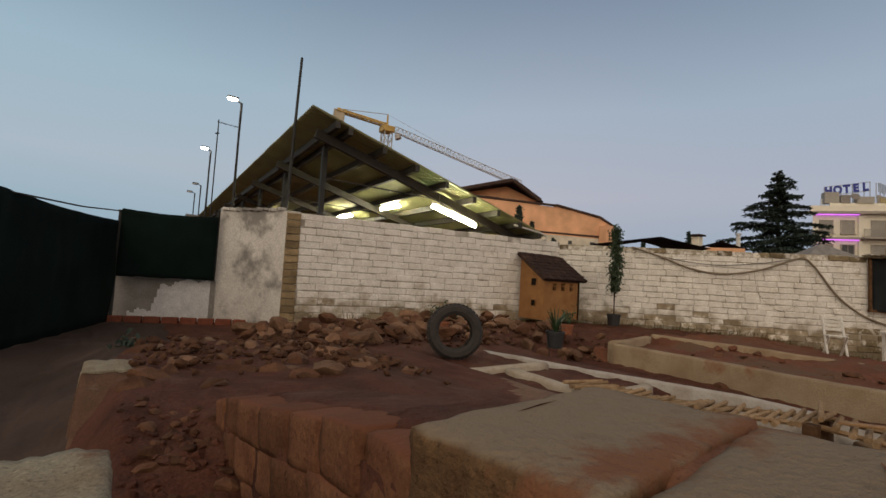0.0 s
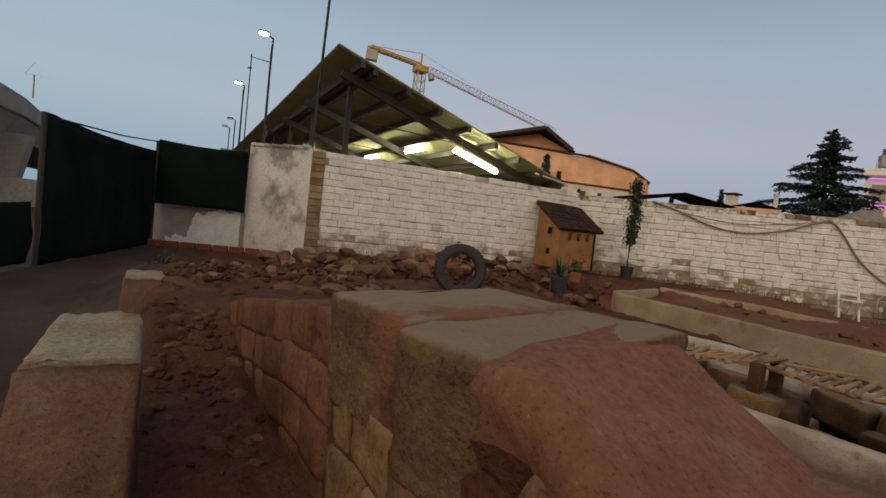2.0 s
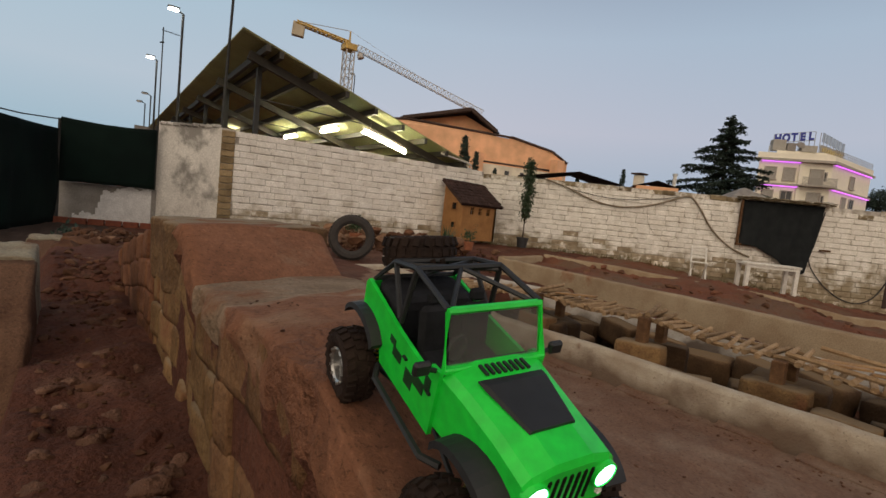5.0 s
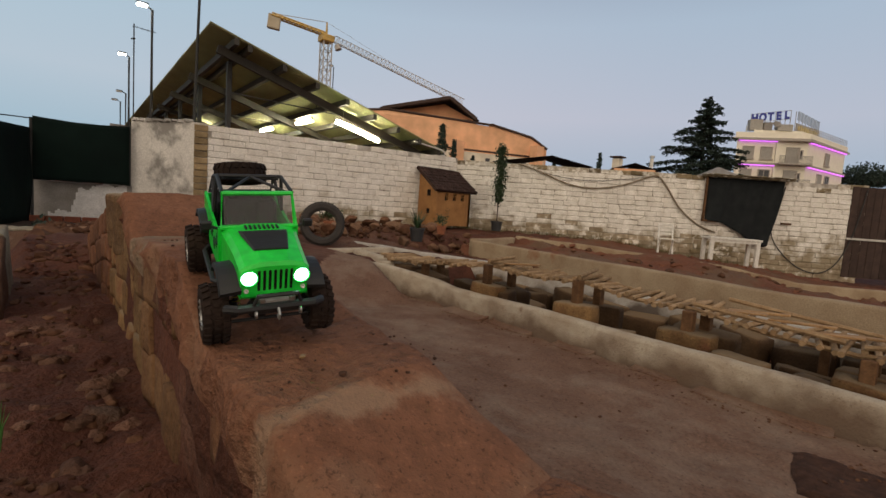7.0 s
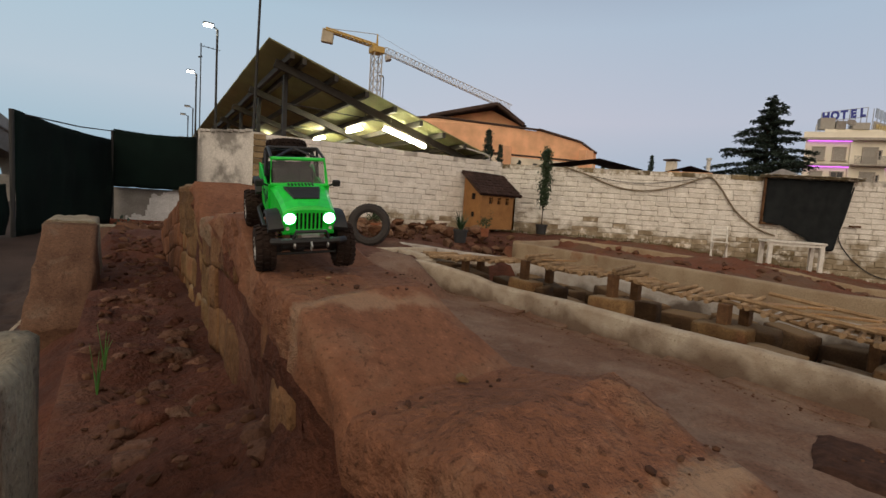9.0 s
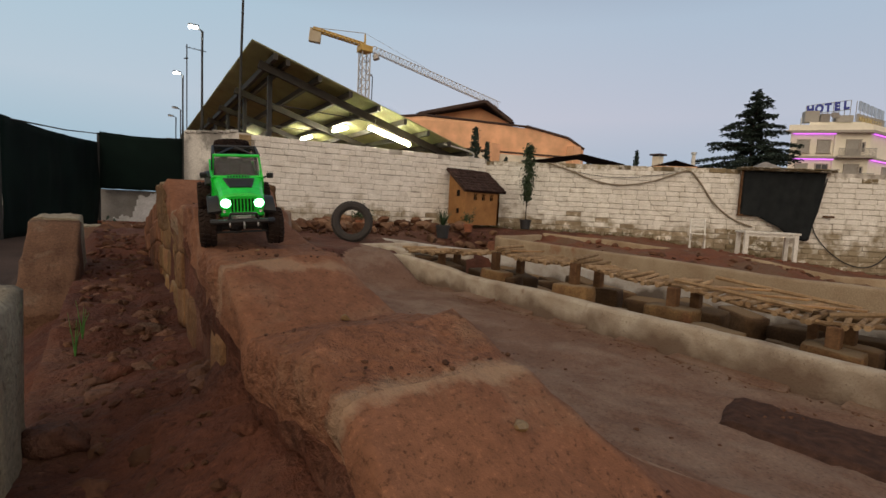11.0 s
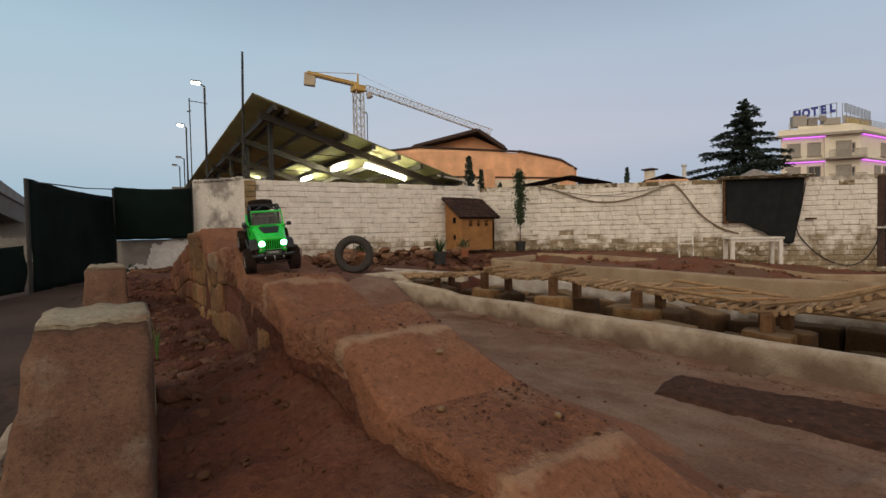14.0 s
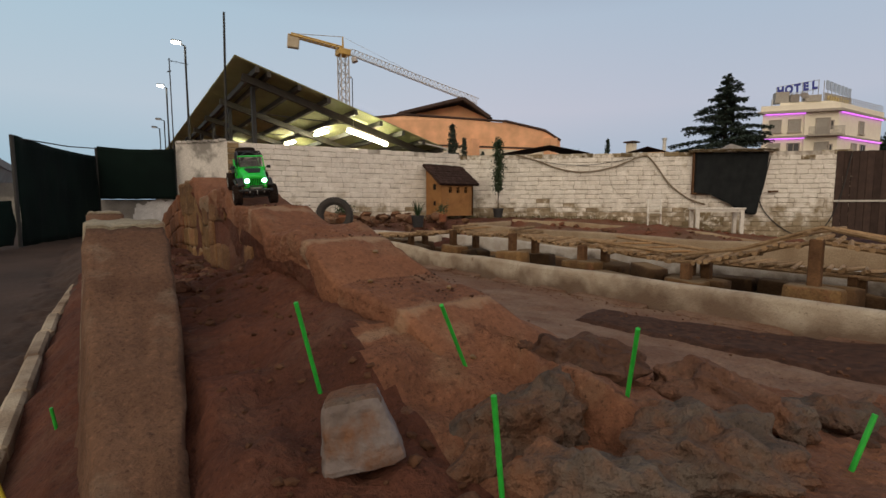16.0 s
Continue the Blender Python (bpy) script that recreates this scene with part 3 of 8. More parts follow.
gy = grid_lines([(-400, -60, 85), (-60, -6, 9), (-6, -3.6, 0.3), (-3.6, -0.2, 0.028), (-0.2, 2.8, 0.05), (2.8, 6, 0.12), (6, 12, 0.3), (12, 80, 10), (80, 400, 80)])
vs = [(x, y, ground_z(x, y)) for y in gy for x in gx]
w = len(gx)
fs = [(j * w + i, j * w + i + 1, (j + 1) * w + i + 1, (j + 1) * w + i) for j in range(len(gy) - 1) for i in range(w - 1)]
me = bpy.data.meshes.new("ground")
me.from_pydata(vs, [], fs)
for m in (SOIL, PATH_M, STRIP, PIT, BED, TREAD):
    me.materials.append(m)
for p in me.polygons:
    p.use_smooth = True
    c = p.center
    edge = 0.06 * nz(c.x, c.y, 2, 3.0)
    strip_l = lerp([(-3.0, 2.2), (-2.6, 1.75), (-1.9, 1.2), (-1.0, 1.1), (1.2, 1.1), (2.4, 2.2), (3.4, 2.9)], c.y)
    # index 3 is the pit floor, with its shade painted in
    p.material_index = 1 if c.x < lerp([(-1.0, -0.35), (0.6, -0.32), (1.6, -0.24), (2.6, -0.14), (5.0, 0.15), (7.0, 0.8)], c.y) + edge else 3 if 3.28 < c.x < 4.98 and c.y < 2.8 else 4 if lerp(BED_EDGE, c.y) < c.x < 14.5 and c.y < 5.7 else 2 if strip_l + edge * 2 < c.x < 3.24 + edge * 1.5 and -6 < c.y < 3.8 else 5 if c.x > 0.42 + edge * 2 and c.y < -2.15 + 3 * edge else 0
tagged(new("ground", me), "trodden red earth yard with a worn paved edge", "ground", kind="structure")

# a patch of dark gravel let into the track floor
bm = bmesh.new()
cols, rws = 14, 34
grid = []
for j in range(rws + 1):
    row = []
    for i in range(cols + 1):
        y = -1.36 - 1.7 * j / rws
        x = 2.28 + (0.42 + 0.42 * j / rws) * i / cols + 0.02 * nz(i, j, 4, 0.4) + 0.13 * (j / rws)
        row.append(bm.verts.new((x, y + 0.12 * i / cols, ground_z(x, y) + (0.016 + 0.008 * abs(nz(x, y, 9, 40)) if 0 < i < cols and 0 < j < rws else -0.004))))
    grid.append(row)
for j in range(rws):
    for i in range(cols):
        bm.faces.new((grid[j][i], grid[j][i + 1], grid[j + 1][i + 1], grid[j + 1][i]))
bmesh.ops.recalc_face_normals(bm, faces=bm.faces)
tagged(link("gravel_patch", bm, DARKGRAVEL, smooth=True), "patch of dark gravel in the track floor", "gravel", kind="stuff")

# ---- the ridge: tuff blocks with mortar ramps ----
ridge = empty("crawler_ridge", Matrix(), "stepped ridge of yellow tuff blocks with red mortar ramps", "ramp")
knots = sorted({y for k, _ in RIDGE for y in (k - 0.006, k, k + 0.006)} | set(grid_lines([(-3.4, 2.95, 0.03)])))


def ridge_z(y):
    return lerp(RIDGE, y)


def ridge_l(y):
    return lerp(RIDGE_LEFT, y)


def ridge_r(y):
    return lerp(RIDGE_RIGHT, y)


def ridge_skew(y, u):
    """The upper steps are laid askew: their edges run back towards the track."""
    return lerp([(-1.8, 0.0), (-1.45, 0.05), (-1.2, 0.08), (-0.95, 0.08), (-0.3, 0.13), (0.5, 0.15), (0.9, 0.08), (1.3, 0.0)], y) * (min(max(u, 0.0), 1.0) - 0.2)


def skin(name, y0, y1, material, label, tread=False, lift=0.0):
    """One stretch of the ridge's rounded mortar or concrete skin, with its flanks."""
    bm = bmesh.new()
    prof = [(0.20, -0.30), (0.12, -0.235), (0.05, -0.18), (0.02, -0.135), (0.0, -0.095), (-0.02, -0.06), (-0.024, -0.03), (-0.018, -0.010), (-0.008, -0.001), (0.06, 0.002), (0.2, 0.004), (0.35, 0.006), (0.5, 0.006), (0.65, 0.005), (0.8, 0.003), (0.95, 0.002), (0.985, -0.001), (1.0, -0.012), (1.06, -0.09), (1.25, -0.22), (1.6, -0.42)]
    if tread:
        prof = [(0.34, -0.20), (0.30, -0.06), (0.27, -0.018), (0.30, -0.004)] + [q for q in prof if q[0] >= 0.35 and q[0] < 1.02] + [(1.06, -0.09), (1.25, -0.22), (1.6, -0.42)]
    rings = []
    for y in [k for k in knots if y0 <= k <= y1]:
        row = []
        for u, dz in prof:
            steep = lerp([(-1.0, 0.0), (-0.3, 1.0), (1.2, 1.0), (2.0, 0.0)], y)
            if u > 1.0:
                dz, u = dz * (1 + 1.2 * steep), 1.0 + (u - 1.0) * (1 - 0.65 * steep) * lerp([(-2.9, 1.5), (-2.4, 2.6), (-2.15, 3.8), (-1.8, 4.2), (-1.55, 2.6), (-1.4, 1.0)], y)
            x = ridge_l(y) + u * (ridge_r(y) - ridge_l(y)) + 0.016 * nz(y, u, 1, 5) + (0.05 * nz(y, 3, 2, 4) + 0.03 * nz(y, 4, 2, 13) if tread and u < 0.34 else 0.0)
            if u > 0.05 and dz < -0.05 and y < -1.2 and u < 0.5:
                x -= (u + 0.06) * 0.37
                dz = dz * 1.1
            if u < 0.3 and dz < -0.02:
                x += 0.022 * nz(y, dz * 2, 6, 9) + 0.014 * nz(y, dz * 2, 7, 31)
            heap = (0.024 + 0.016 * nz(x, y, 4, 16) + 0.010 * nz(x, y, 2, 40)) * math.exp(-((y + 1.60) / 0.07) ** 2) * lerp([(0.0, 0.0), (0.25, 0.8), (0.8, 1.0), (1.0, 0.7), (1.3, 0.3), (1.6, 0.0)], u)
            z = ridge_z(y) + lift + heap
            row.append(bm.verts.new((x, y + ridge_skew(y, u) + 0.02 * nz(u * 3, y, 2, 2), z + dz + 0.010 * nz(x, y, 5, 9) + 0.005 * nz(x, y, 6, 30) + (0.012 * nz(x, y, 8, 17) if -2.17 < y < -1.97 or -1.73 < y < -1.49 or -1.25 < y < -1.05 or -0.75 < y < -0.60 else 0))))
        rings.append(row)
    for a, b in zip(rings, rings[1:]):
        for i in range(len(prof) - 1):
            bm.faces.new((a[i], a[i + 1], b[i + 1], b[i]))
    bmesh.ops.recalc_face_normals(bm, faces=bm.faces)
    if sum(f.normal.z for f in bm.faces) < 0:
        bmesh.ops.reverse_faces(bm, faces=bm.faces)
    ob = part(name, bm, [material, SOIL], ridge, label, smooth=True)
    k = len(prof) - 1
    for i, p in enumerate(ob.data.polygons):
        p.material_index = 1 if (i % k < 4 and not tread) or (i % k == k - 1 and y1 > -1.2) else 0
    return ob


skin("earth_foot", -3.4, -2.40, TREAD, "crumbling red earth foot")
skin("mortar_ramp", -2.40, -2.19, MORTAR, "smooth red mortar ramp")
skin("rough_top", -2.19, -1.95, TREAD, "rough red earth top")
skin("mortar_ramp", -1.95, -1.735, MORTAR, "smooth red mortar ramp")
skin("rough_top", -1.735, -1.465, TREAD, "rough red earth top")
skin("mortar_ramp", -1.465, -1.285, MORTAR, "smooth red mortar ramp")
skin("dirt_top", -1.285, -1.04, TREAD, "trodden red earth top")
skin("mortar_ramp", -1.04, -0.79, MORTAR, "smooth red mortar ramp")
skin("dirt_top", -0.79, -0.62, TREAD, "trodden red earth top")
skin("mortar_top", -0.62, -0.28, MORTAR, "smooth red mortar top")
skin("concrete_top", -0.28, 0.04, CONCRETE, "pale worn concrete strip")
skin("mortar_ramp", 0.04, 0.37, MORTAR, "smooth red mortar ramp")
skin("mortar_top", 0.37, 0.87, MORTAR, "red mortar between the top blocks", True, -0.012)
skin("dirt_top", 0.87, 2.95, SOIL, "red earth top", True)

bm = bmesh.new()
rows = []
for y in [k for k in knots if -1.3 <= k <= 2.9]:
    z = ridge_z(y)
    rows.append([bm.verts.new((ridge_l(y) + 0.014 + 0.014 * nz(y, zz, 1, 9), y, zz)) for zz in (0.3, 0.42, min(0.6, z - 0.1), z - 0.06)] + [bm.verts.new((ridge_l(y) + 0.14, y, z - 0.03))])
for p, q in zip(rows, rows[1:]):
    for i in range(4):
        bm.faces.new((p[i], p[i + 1], q[i + 1], q[i]))
bmesh.ops.recalc_face_normals(bm, faces=bm.faces)
part("bed_mortar", bm, SOIL, ridge, "mortar between the blocks", True)

def worn_block(name, sx, sy, sz, seed, material, cuts=5, power=16):
    """A quarried block with worn, rounded corners and a pitted face."""
    bm = bmesh.new()
    bmesh.ops.create_cube(bm, size=2)
    bmesh.ops.subdivide_edges(bm, edges=bm.edges[:], cuts=cuts, use_grid_fill=True)
    for v in bm.verts:
        p = v.co
        k = (abs(p.x) ** power + abs(p.y) ** power + abs(p.z) ** power) ** (1 / power)
        p = p / k
        q = Vector((p.x * sx, p.y * sy, p.z * sz)) / 2
        q *= 1 + 0.035 * noise.noise(q * 9 + Vector((seed, 0, 0)))
        v.co = q + Vector((1, 1, 1)) * 0.004 * noise.noise(q * 30 + Vector((0, seed, 0)))
    me = bpy.data.meshes.new(name)
    bm.normal_update()
    bm.to_mesh(me)
    bm.free()
    for p in me.polygons:
        p.use_smooth = True
    me.materials.append(material)
    return me


REDB = [worn_block("block", 0.215, 0.17, 0.132, 41 + i, RED_TUFF) for i in range(5)] + [worn_block("block", 0.285, 0.17, 0.134, 61 + i, RED_TUFF) for i in range(4)]
TANB = [worn_block("block", 0.215, 0.17, 0.136, 111 + i, TAN_TUFF, 5, 26) for i in range(5)] + [worn_block("block", 0.285, 0.17, 0.137, 131 + i, TAN_TUFF, 5, 26) for i in range(4)]
BLOCKS = [worn_block("block", 0.215, 0.17, 0.132, 11 + i, TUFF) for i in range(5)] + [worn_block("block", 0.285, 0.17, 0.134, 31 + i, TUFF) for i in range(4)]
rnd = random.Random(5)
# each stretch of the ridge has its own courses, counted down from its top
for k, (ya, yb, lean) in enumerate(((0.31, 0.565, 0.30), (0.58, 0.91, 0.20))):
    big = worn_block("top_block", yb - ya, 0.49, 0.25, 81 + 7 * k, BIGTUFF, 13, 22)
    askew = Matrix(((1, 0, 0, 0), (lean, 1, 0, 0), (0, 0, 1, 0), (0, 0, 0, 1)))
    piece("top_block", big, Matrix.Translation((0.708 + 0.006 * k, (ya + yb) / 2 + 0.03, ridge_z((ya + yb) / 2) - 0.121)) @ askew @ pose(0, 0, 0, -1.5, 2.0, 90.5), ridge)
for y0, y1, sink in ((-1.26, -0.28, 0.022), (-0.27, 0.27, 0.04), (0.29, 0.88, 0.20), (0.92, 2.6, 0.0)):
    for row in range(6):
        y = y0 - (0.10 if row % 2 else 0.0)
        while y < y1 - 0.05:
            k = rnd.randrange(9)
            ln = 0.205 if k < 5 else 0.275
            ya, yb = max(y, y0), min(y + ln, y1)
            mid = (ya + yb) / 2
            low_end = min(ridge_z(ya + 0.02), ridge_z(yb - 0.02))
            z = (ridge_z(mid) if -0.3 < y0 < 0.2 else min(ridge_z(mid), low_end + 0.03)) - 0.070 - sink - 0.130 * row
            tilt = math.degrees(math.atan2(ridge_z(yb) - ridge_z(ya), yb - ya))
            steepest = 26.0 if -0.3 < y0 < 0.2 else 14.0
            tilt = max(-steepest, min(steepest, tilt))
            skip = y0 < -1.2 and rnd.random() < 0.45
            if yb - ya > 0.07 and z > lerp(TRENCH, mid) - 0.03 and not skip:
                m = Matrix.Translation((ridge_l(mid) + 0.088 + rnd.uniform(-0.007, 0.009), mid, z)) @ pose(0, 0, 0, tilt + rnd.uniform(-2, 2), 0, rnd.uniform(-4, 4)) @ Matrix.Rotation(radians(90), 4, "Z") @ Matrix.Diagonal(((yb - ya) / ln, 1, 1, 1))
                piece("block", (REDB if y0 > 0.75 else TANB if y0 < -0.5 else BLOCKS)[k], m, ridge)
            y += ln + 0.006

# ---- the low wall beside the trench ----
low = empty("trench_wall", Matrix(), "low wall of mortared blocks beside the trench", "low wall")


def low_block(name, y0, y1, x0, x1_at, z0, tops, material, label):
    bm = bmesh.new()
    ny, nx, ns = max(2, round((y1 - y0) / 0.03)), 10, 7
    top = []
    for j in range(ny + 1):
        y = y0 + (y1 - y0) * j / ny
        z = lerp(tops, y)
        x1 = lerp(x1_at, y) if isinstance(x1_at, list) else x1_at
        r = []
        for i in range(nx + 1):
            u = i / nx
            r.append(bm.verts.new((x0 + 0.008 + (x1 - x0 - 0.016) * u + 0.008 * nz(y, u, 3, 6), y + 0.008 * nz(u * 4, y, 2, 4), z + 0.010 * nz(x0 + u, y, 5, 7) + 0.005 * nz(x0 + u, y, 6, 23))))
        for k in range(ns):
            g = k / (ns - 1)
            zz, wob = z - 0.010 - (z - 0.010 - z0) * g, 0.010 * nz(y, g * 0.6, 4, 9) + 0.006 * nz(y, g * 0.6, 8, 27)
            r.insert(0, bm.verts.new((x0 - 0.05 * g + wob, y, zz)))
            r.append(bm.verts.new((x1 + 0.02 * g - wob, y, zz)))
        top.append(r)
    for j in range(ny):
        for i in range(nx + 2 * ns):
            bm.faces.new((top[j][i], top[j][i + 1], top[j + 1][i + 1], top[j + 1][i]))
    for j in (0, ny):
        bm.faces.new(top[j])
    bmesh.ops.recalc_face_normals(bm, faces=bm.faces)
    ob = part(name, bm, material, low, label, smooth=True)
    for p in ob.data.polygons:
        p.use_smooth = len(p.vertices) == 4
    return ob


low_block("mortar_ramp", -2.85, -1.41, -0.115, [(-2.85, -0.03), (-2.4, 0.01), (-1.9, 0.072), (-1.6, 0.094), (-1.41, 0.102)], 0.15, [(-2.85, 0.34), (-2.4, 0.45), (-1.9, 0.615), (-1.6, 0.745), (-1.41, 0.830)], LOW_MORTAR, "smooth red mortar ramp")
low_block("end_block", -1.40, -1.175, -0.115, 0.108, 0.15, [(-1.40, 0.838), (-1.175, 0.853)], CAP, "block with a pale concrete cap")
low_block("end_block", 1.18, 1.64, -0.125, 0.09, 0.15, [(1.18, 0.845), (1.64, 0.85)], CAP, "block with a pale concrete cap")
low_block("mortar_ramp", 0.45, 1.17, -0.13, 0.095, 0.15, [(0.45, 0.45), (1.17, 0.835)], LOW_MORTAR, "smooth red mortar ramp")
low_block("end_block", 3.68, 4.10, -0.055, 0.205, 0.15, [(3.68, 0.645), (4.10, 0.64)], CAP, "block with a pale concrete cap")
low_block("mortar_ramp", 3.0, 3.67, -0.055, 0.205, 0.15, [(3.0, 0.42), (3.67, 0.635)], LOW_MORTAR, "smooth red mortar ramp")

# kerb of the paved path
bm = bmesh.new()
for j in range(13):
    y0 = -4.0 + 0.5 * j
    x = lerp([(-4.0, -0.37), (0.0, -0.335), (2.0, -0.235)], y0 + 0.25)
    box(bm, (0, 0, 0), (0.06, 0.494, 0.12), m=Matrix.Translation((x + 0.006 * nz(j, 0, 1, 0.9), y0 + 0.25, 0.185)) @ pose(0, 0, 0, 0, 0, -2.5 if y0 > 0 else -0.5), bevel=0.012)
tagged(link("path_kerb", bm, KERB), "worn pale kerb along the paved path", "kerb", kind="structure")


# ---- kerbs of the track ----
def kerb(name, pts, width, z_top, z0, label, material, seg=0.12):
    """A cast kerb with a rounded, uneven top along a line in plan."""
    bm = bmesh.new()
    rows = []
    for (xa, ya), (xb, yb) in zip(pts, pts[1:]):
        k = max(1, round(math.hypot(xb - xa, yb - ya) / seg))
        d = Vector((xb - xa, yb - ya)).normalized()
        n = Vector((d.y, -d.x))
        for i in range(k + (1 if (xb, yb) == pts[-1] else 0)):
            x, y = xa + (xb - xa) * i / k, ya + (yb - ya) * i / k
            x += 0.012 * nz(x, y, 3, 1.3)
            zt = (lerp(z_top, y) if isinstance(z_top, list) else z_top) + 0.018 * nz(x, y, 5, 0.9) + 0.006 * nz(x, y, 5, 5)
            sec = [(0.0, z0), (0.0, zt - 0.03), (0.012, zt - 0.008), (0.035, zt), (width - 0.035, zt), (width - 0.012, zt - 0.008), (width, zt - 0.03), (width, z0)]
            rows.append([bm.verts.new((x - n.x * o + 0.004 * nz(y, o * 9, z, 9), y - n.y * o, z)) for o, z in sec])
    for a, b in zip(rows, rows[1:]):
        for i in range(7):
            bm.faces.new((a[i], a[i + 1], b[i + 1], b[i]))
    bm.faces.new(rows[0])
    bm.faces.new(rows[-1][::-1])
    bmesh.ops.recalc_face_normals(bm, faces=bm.faces)
    return tagged(link(name, bm, material, smooth=True), label, "kerb")


kerb("track_kerb", [(2.98, 4.15), (2.98, 3.0), (3.22, 2.0), (3.26, -1.0), (3.2, -4.6)], 0.13, [(-3.0, 0.33), (1.6, 0.32), (2.6, 0.40)], -0.15, "pale cast concrete kerb stained with red earth", KERB)
kerb("track_kerb", [(4.05, 5.3), (4.25, 4.6), (4.5, 3.4), (4.9, 2.3), (5.0, 0.2), (5.0, -4.6)], 0.09, [(-1.2, 0.335), (0.9, 0.32), (3.0, 0.40)], -0.15, "thin white concrete kerb behind the log bridge", KERB_WHITE)
kerb("bed_kerb", [(6.75, 5.15), (6.72, 3.8), (6.5, 2.2), (6.3, 0.0), (6.35, -1.5), (6.35, -4.6)], 0.17, 0.425, -0.1, "broad buff concrete kerb of the planting bed", BUFF)
kerb("plot_kerb", [(4.22, 4.24), (3.0, 4.18)], 0.13, 0.41, 0.2, "flat pale concrete kerb crossing the plot", KERB)
kerb("plot_kerb", [(3.5, 4.05), (3.42, 3.0)], 0.16, 0.405, 0.2, "flat pale concrete kerb dividing the plot", KERB)
kerb("plot_kerb", [(4.4, 3.06), (3.2, 2.98)], 0.12, 0.40, 0.0, "pale concrete kerb at the head of the pit", KERB)
kerb("bed_kerb", [(8.4, 5.6), (6.78, 5.2)], 0.15, 0.46, -0.1, "short buff concrete kerb closing the planting bed", BUFF)
kerb("bed_kerb", [(8.5, 5.5), (9.0, 4.2), (9.9, 2.4), (11.2, 0.7), (13.2, -0.8)], 0.16, [(-0.8, 0.03), (0.7, 0.08), (1.6, 0.27), (2.4, 0.36), (4.2, 0.46), (5.5, 0.50)], -0.3, "low earthy kerb of rough blocks", BUFF)

# broken cement fillet along the kerb's foot
rnd = random.Random(83)
fillet = empty("cement_fillet", Matrix.Translation((3.1, -0.5, 0.19)), "broken strip of old cement along the kerb foot", "cement strip")
fi = fillet.matrix_world.inverted()
y = 1.6
while y > -3.6:
    ln, wd = rnd.uniform(0.25, 0.75), rnd.uniform(0.10, 0.22)
    x1 = lerp([(-4.6, 3.19), (-1.0, 3.25), (1.6, 3.23)], y) + 0.01
    ring = []
    for k in range(18):
        a = 2 * math.pi * k / 18
        ca, sa = math.cos(a), math.sin(a)
        px, py = x1 - wd / 2 + wd * 0.55 * math.copysign(abs(ca) ** 0.4, ca), y - ln / 2 + ln / 2 * math.copysign(abs(sa) ** 0.4, sa)
        ring.append((px + 0.018 * nz(px, py, 3, 11), py + 0.02 * nz(px, py, 5, 9)))
    bm = bmesh.new()
    lo = [bm.verts.new((px, py, ground_z(px, py) - 0.02)) for px, py in ring]
    hi = [bm.verts.new((px, py, ground_z(px, py) + 0.007 + 0.04 * max(0.0, (px - x1 + wd) / wd - 0.5))) for px, py in ring]
    for k in range(18):
        bm.faces.new((lo[k], lo[(k + 1) % 18], hi[(k + 1) % 18], hi[k]))
    bm.faces.new(hi)
    bmesh.ops.recalc_face_normals(bm, faces=bm.faces)
    part("cement_patch", bm, STRIP, fillet).matrix_parent_inverse = fi
    y -= ln + rnd.uniform(0.02, 0.35)

# ---- walls ----
BRICKS = [slab_mesh("brick", 0.372, 0.06, 0.120, 0.009, 50 + i, 0.0035) for i in range(8)]
STAINED = [slab_mesh("brick", 0.372, 0.06, 0.122, 0.012, 150 + i, 0.005) for i in range(8)]
MOSSY = [slab_mesh("brick", 0.372, 0.06, 0.120, 0.009, 80 + i, 0.004) for i in range(4)]
BARE = [slab_mesh("brick", 0.372, 0.07, 0.118, 0.014, 90 + i, 0.009) for i in range(4)]
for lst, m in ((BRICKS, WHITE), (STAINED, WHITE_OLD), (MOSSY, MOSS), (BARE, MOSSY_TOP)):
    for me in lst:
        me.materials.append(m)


def wall(name, a, b, thick, z0, z1, material, label):
    a, b = Vector(a), Vector(b)
    d = (b - a).normalized()
    n = Vector((-d.y, d.x))
    bm = bmesh.new()
    prism(bm, [tuple(a), tuple(b), tuple(b + n * thick), tuple(a + n * thick)], z0, z1)
    return tagged(link(name, bm, material), label, "wall", kind="structure")


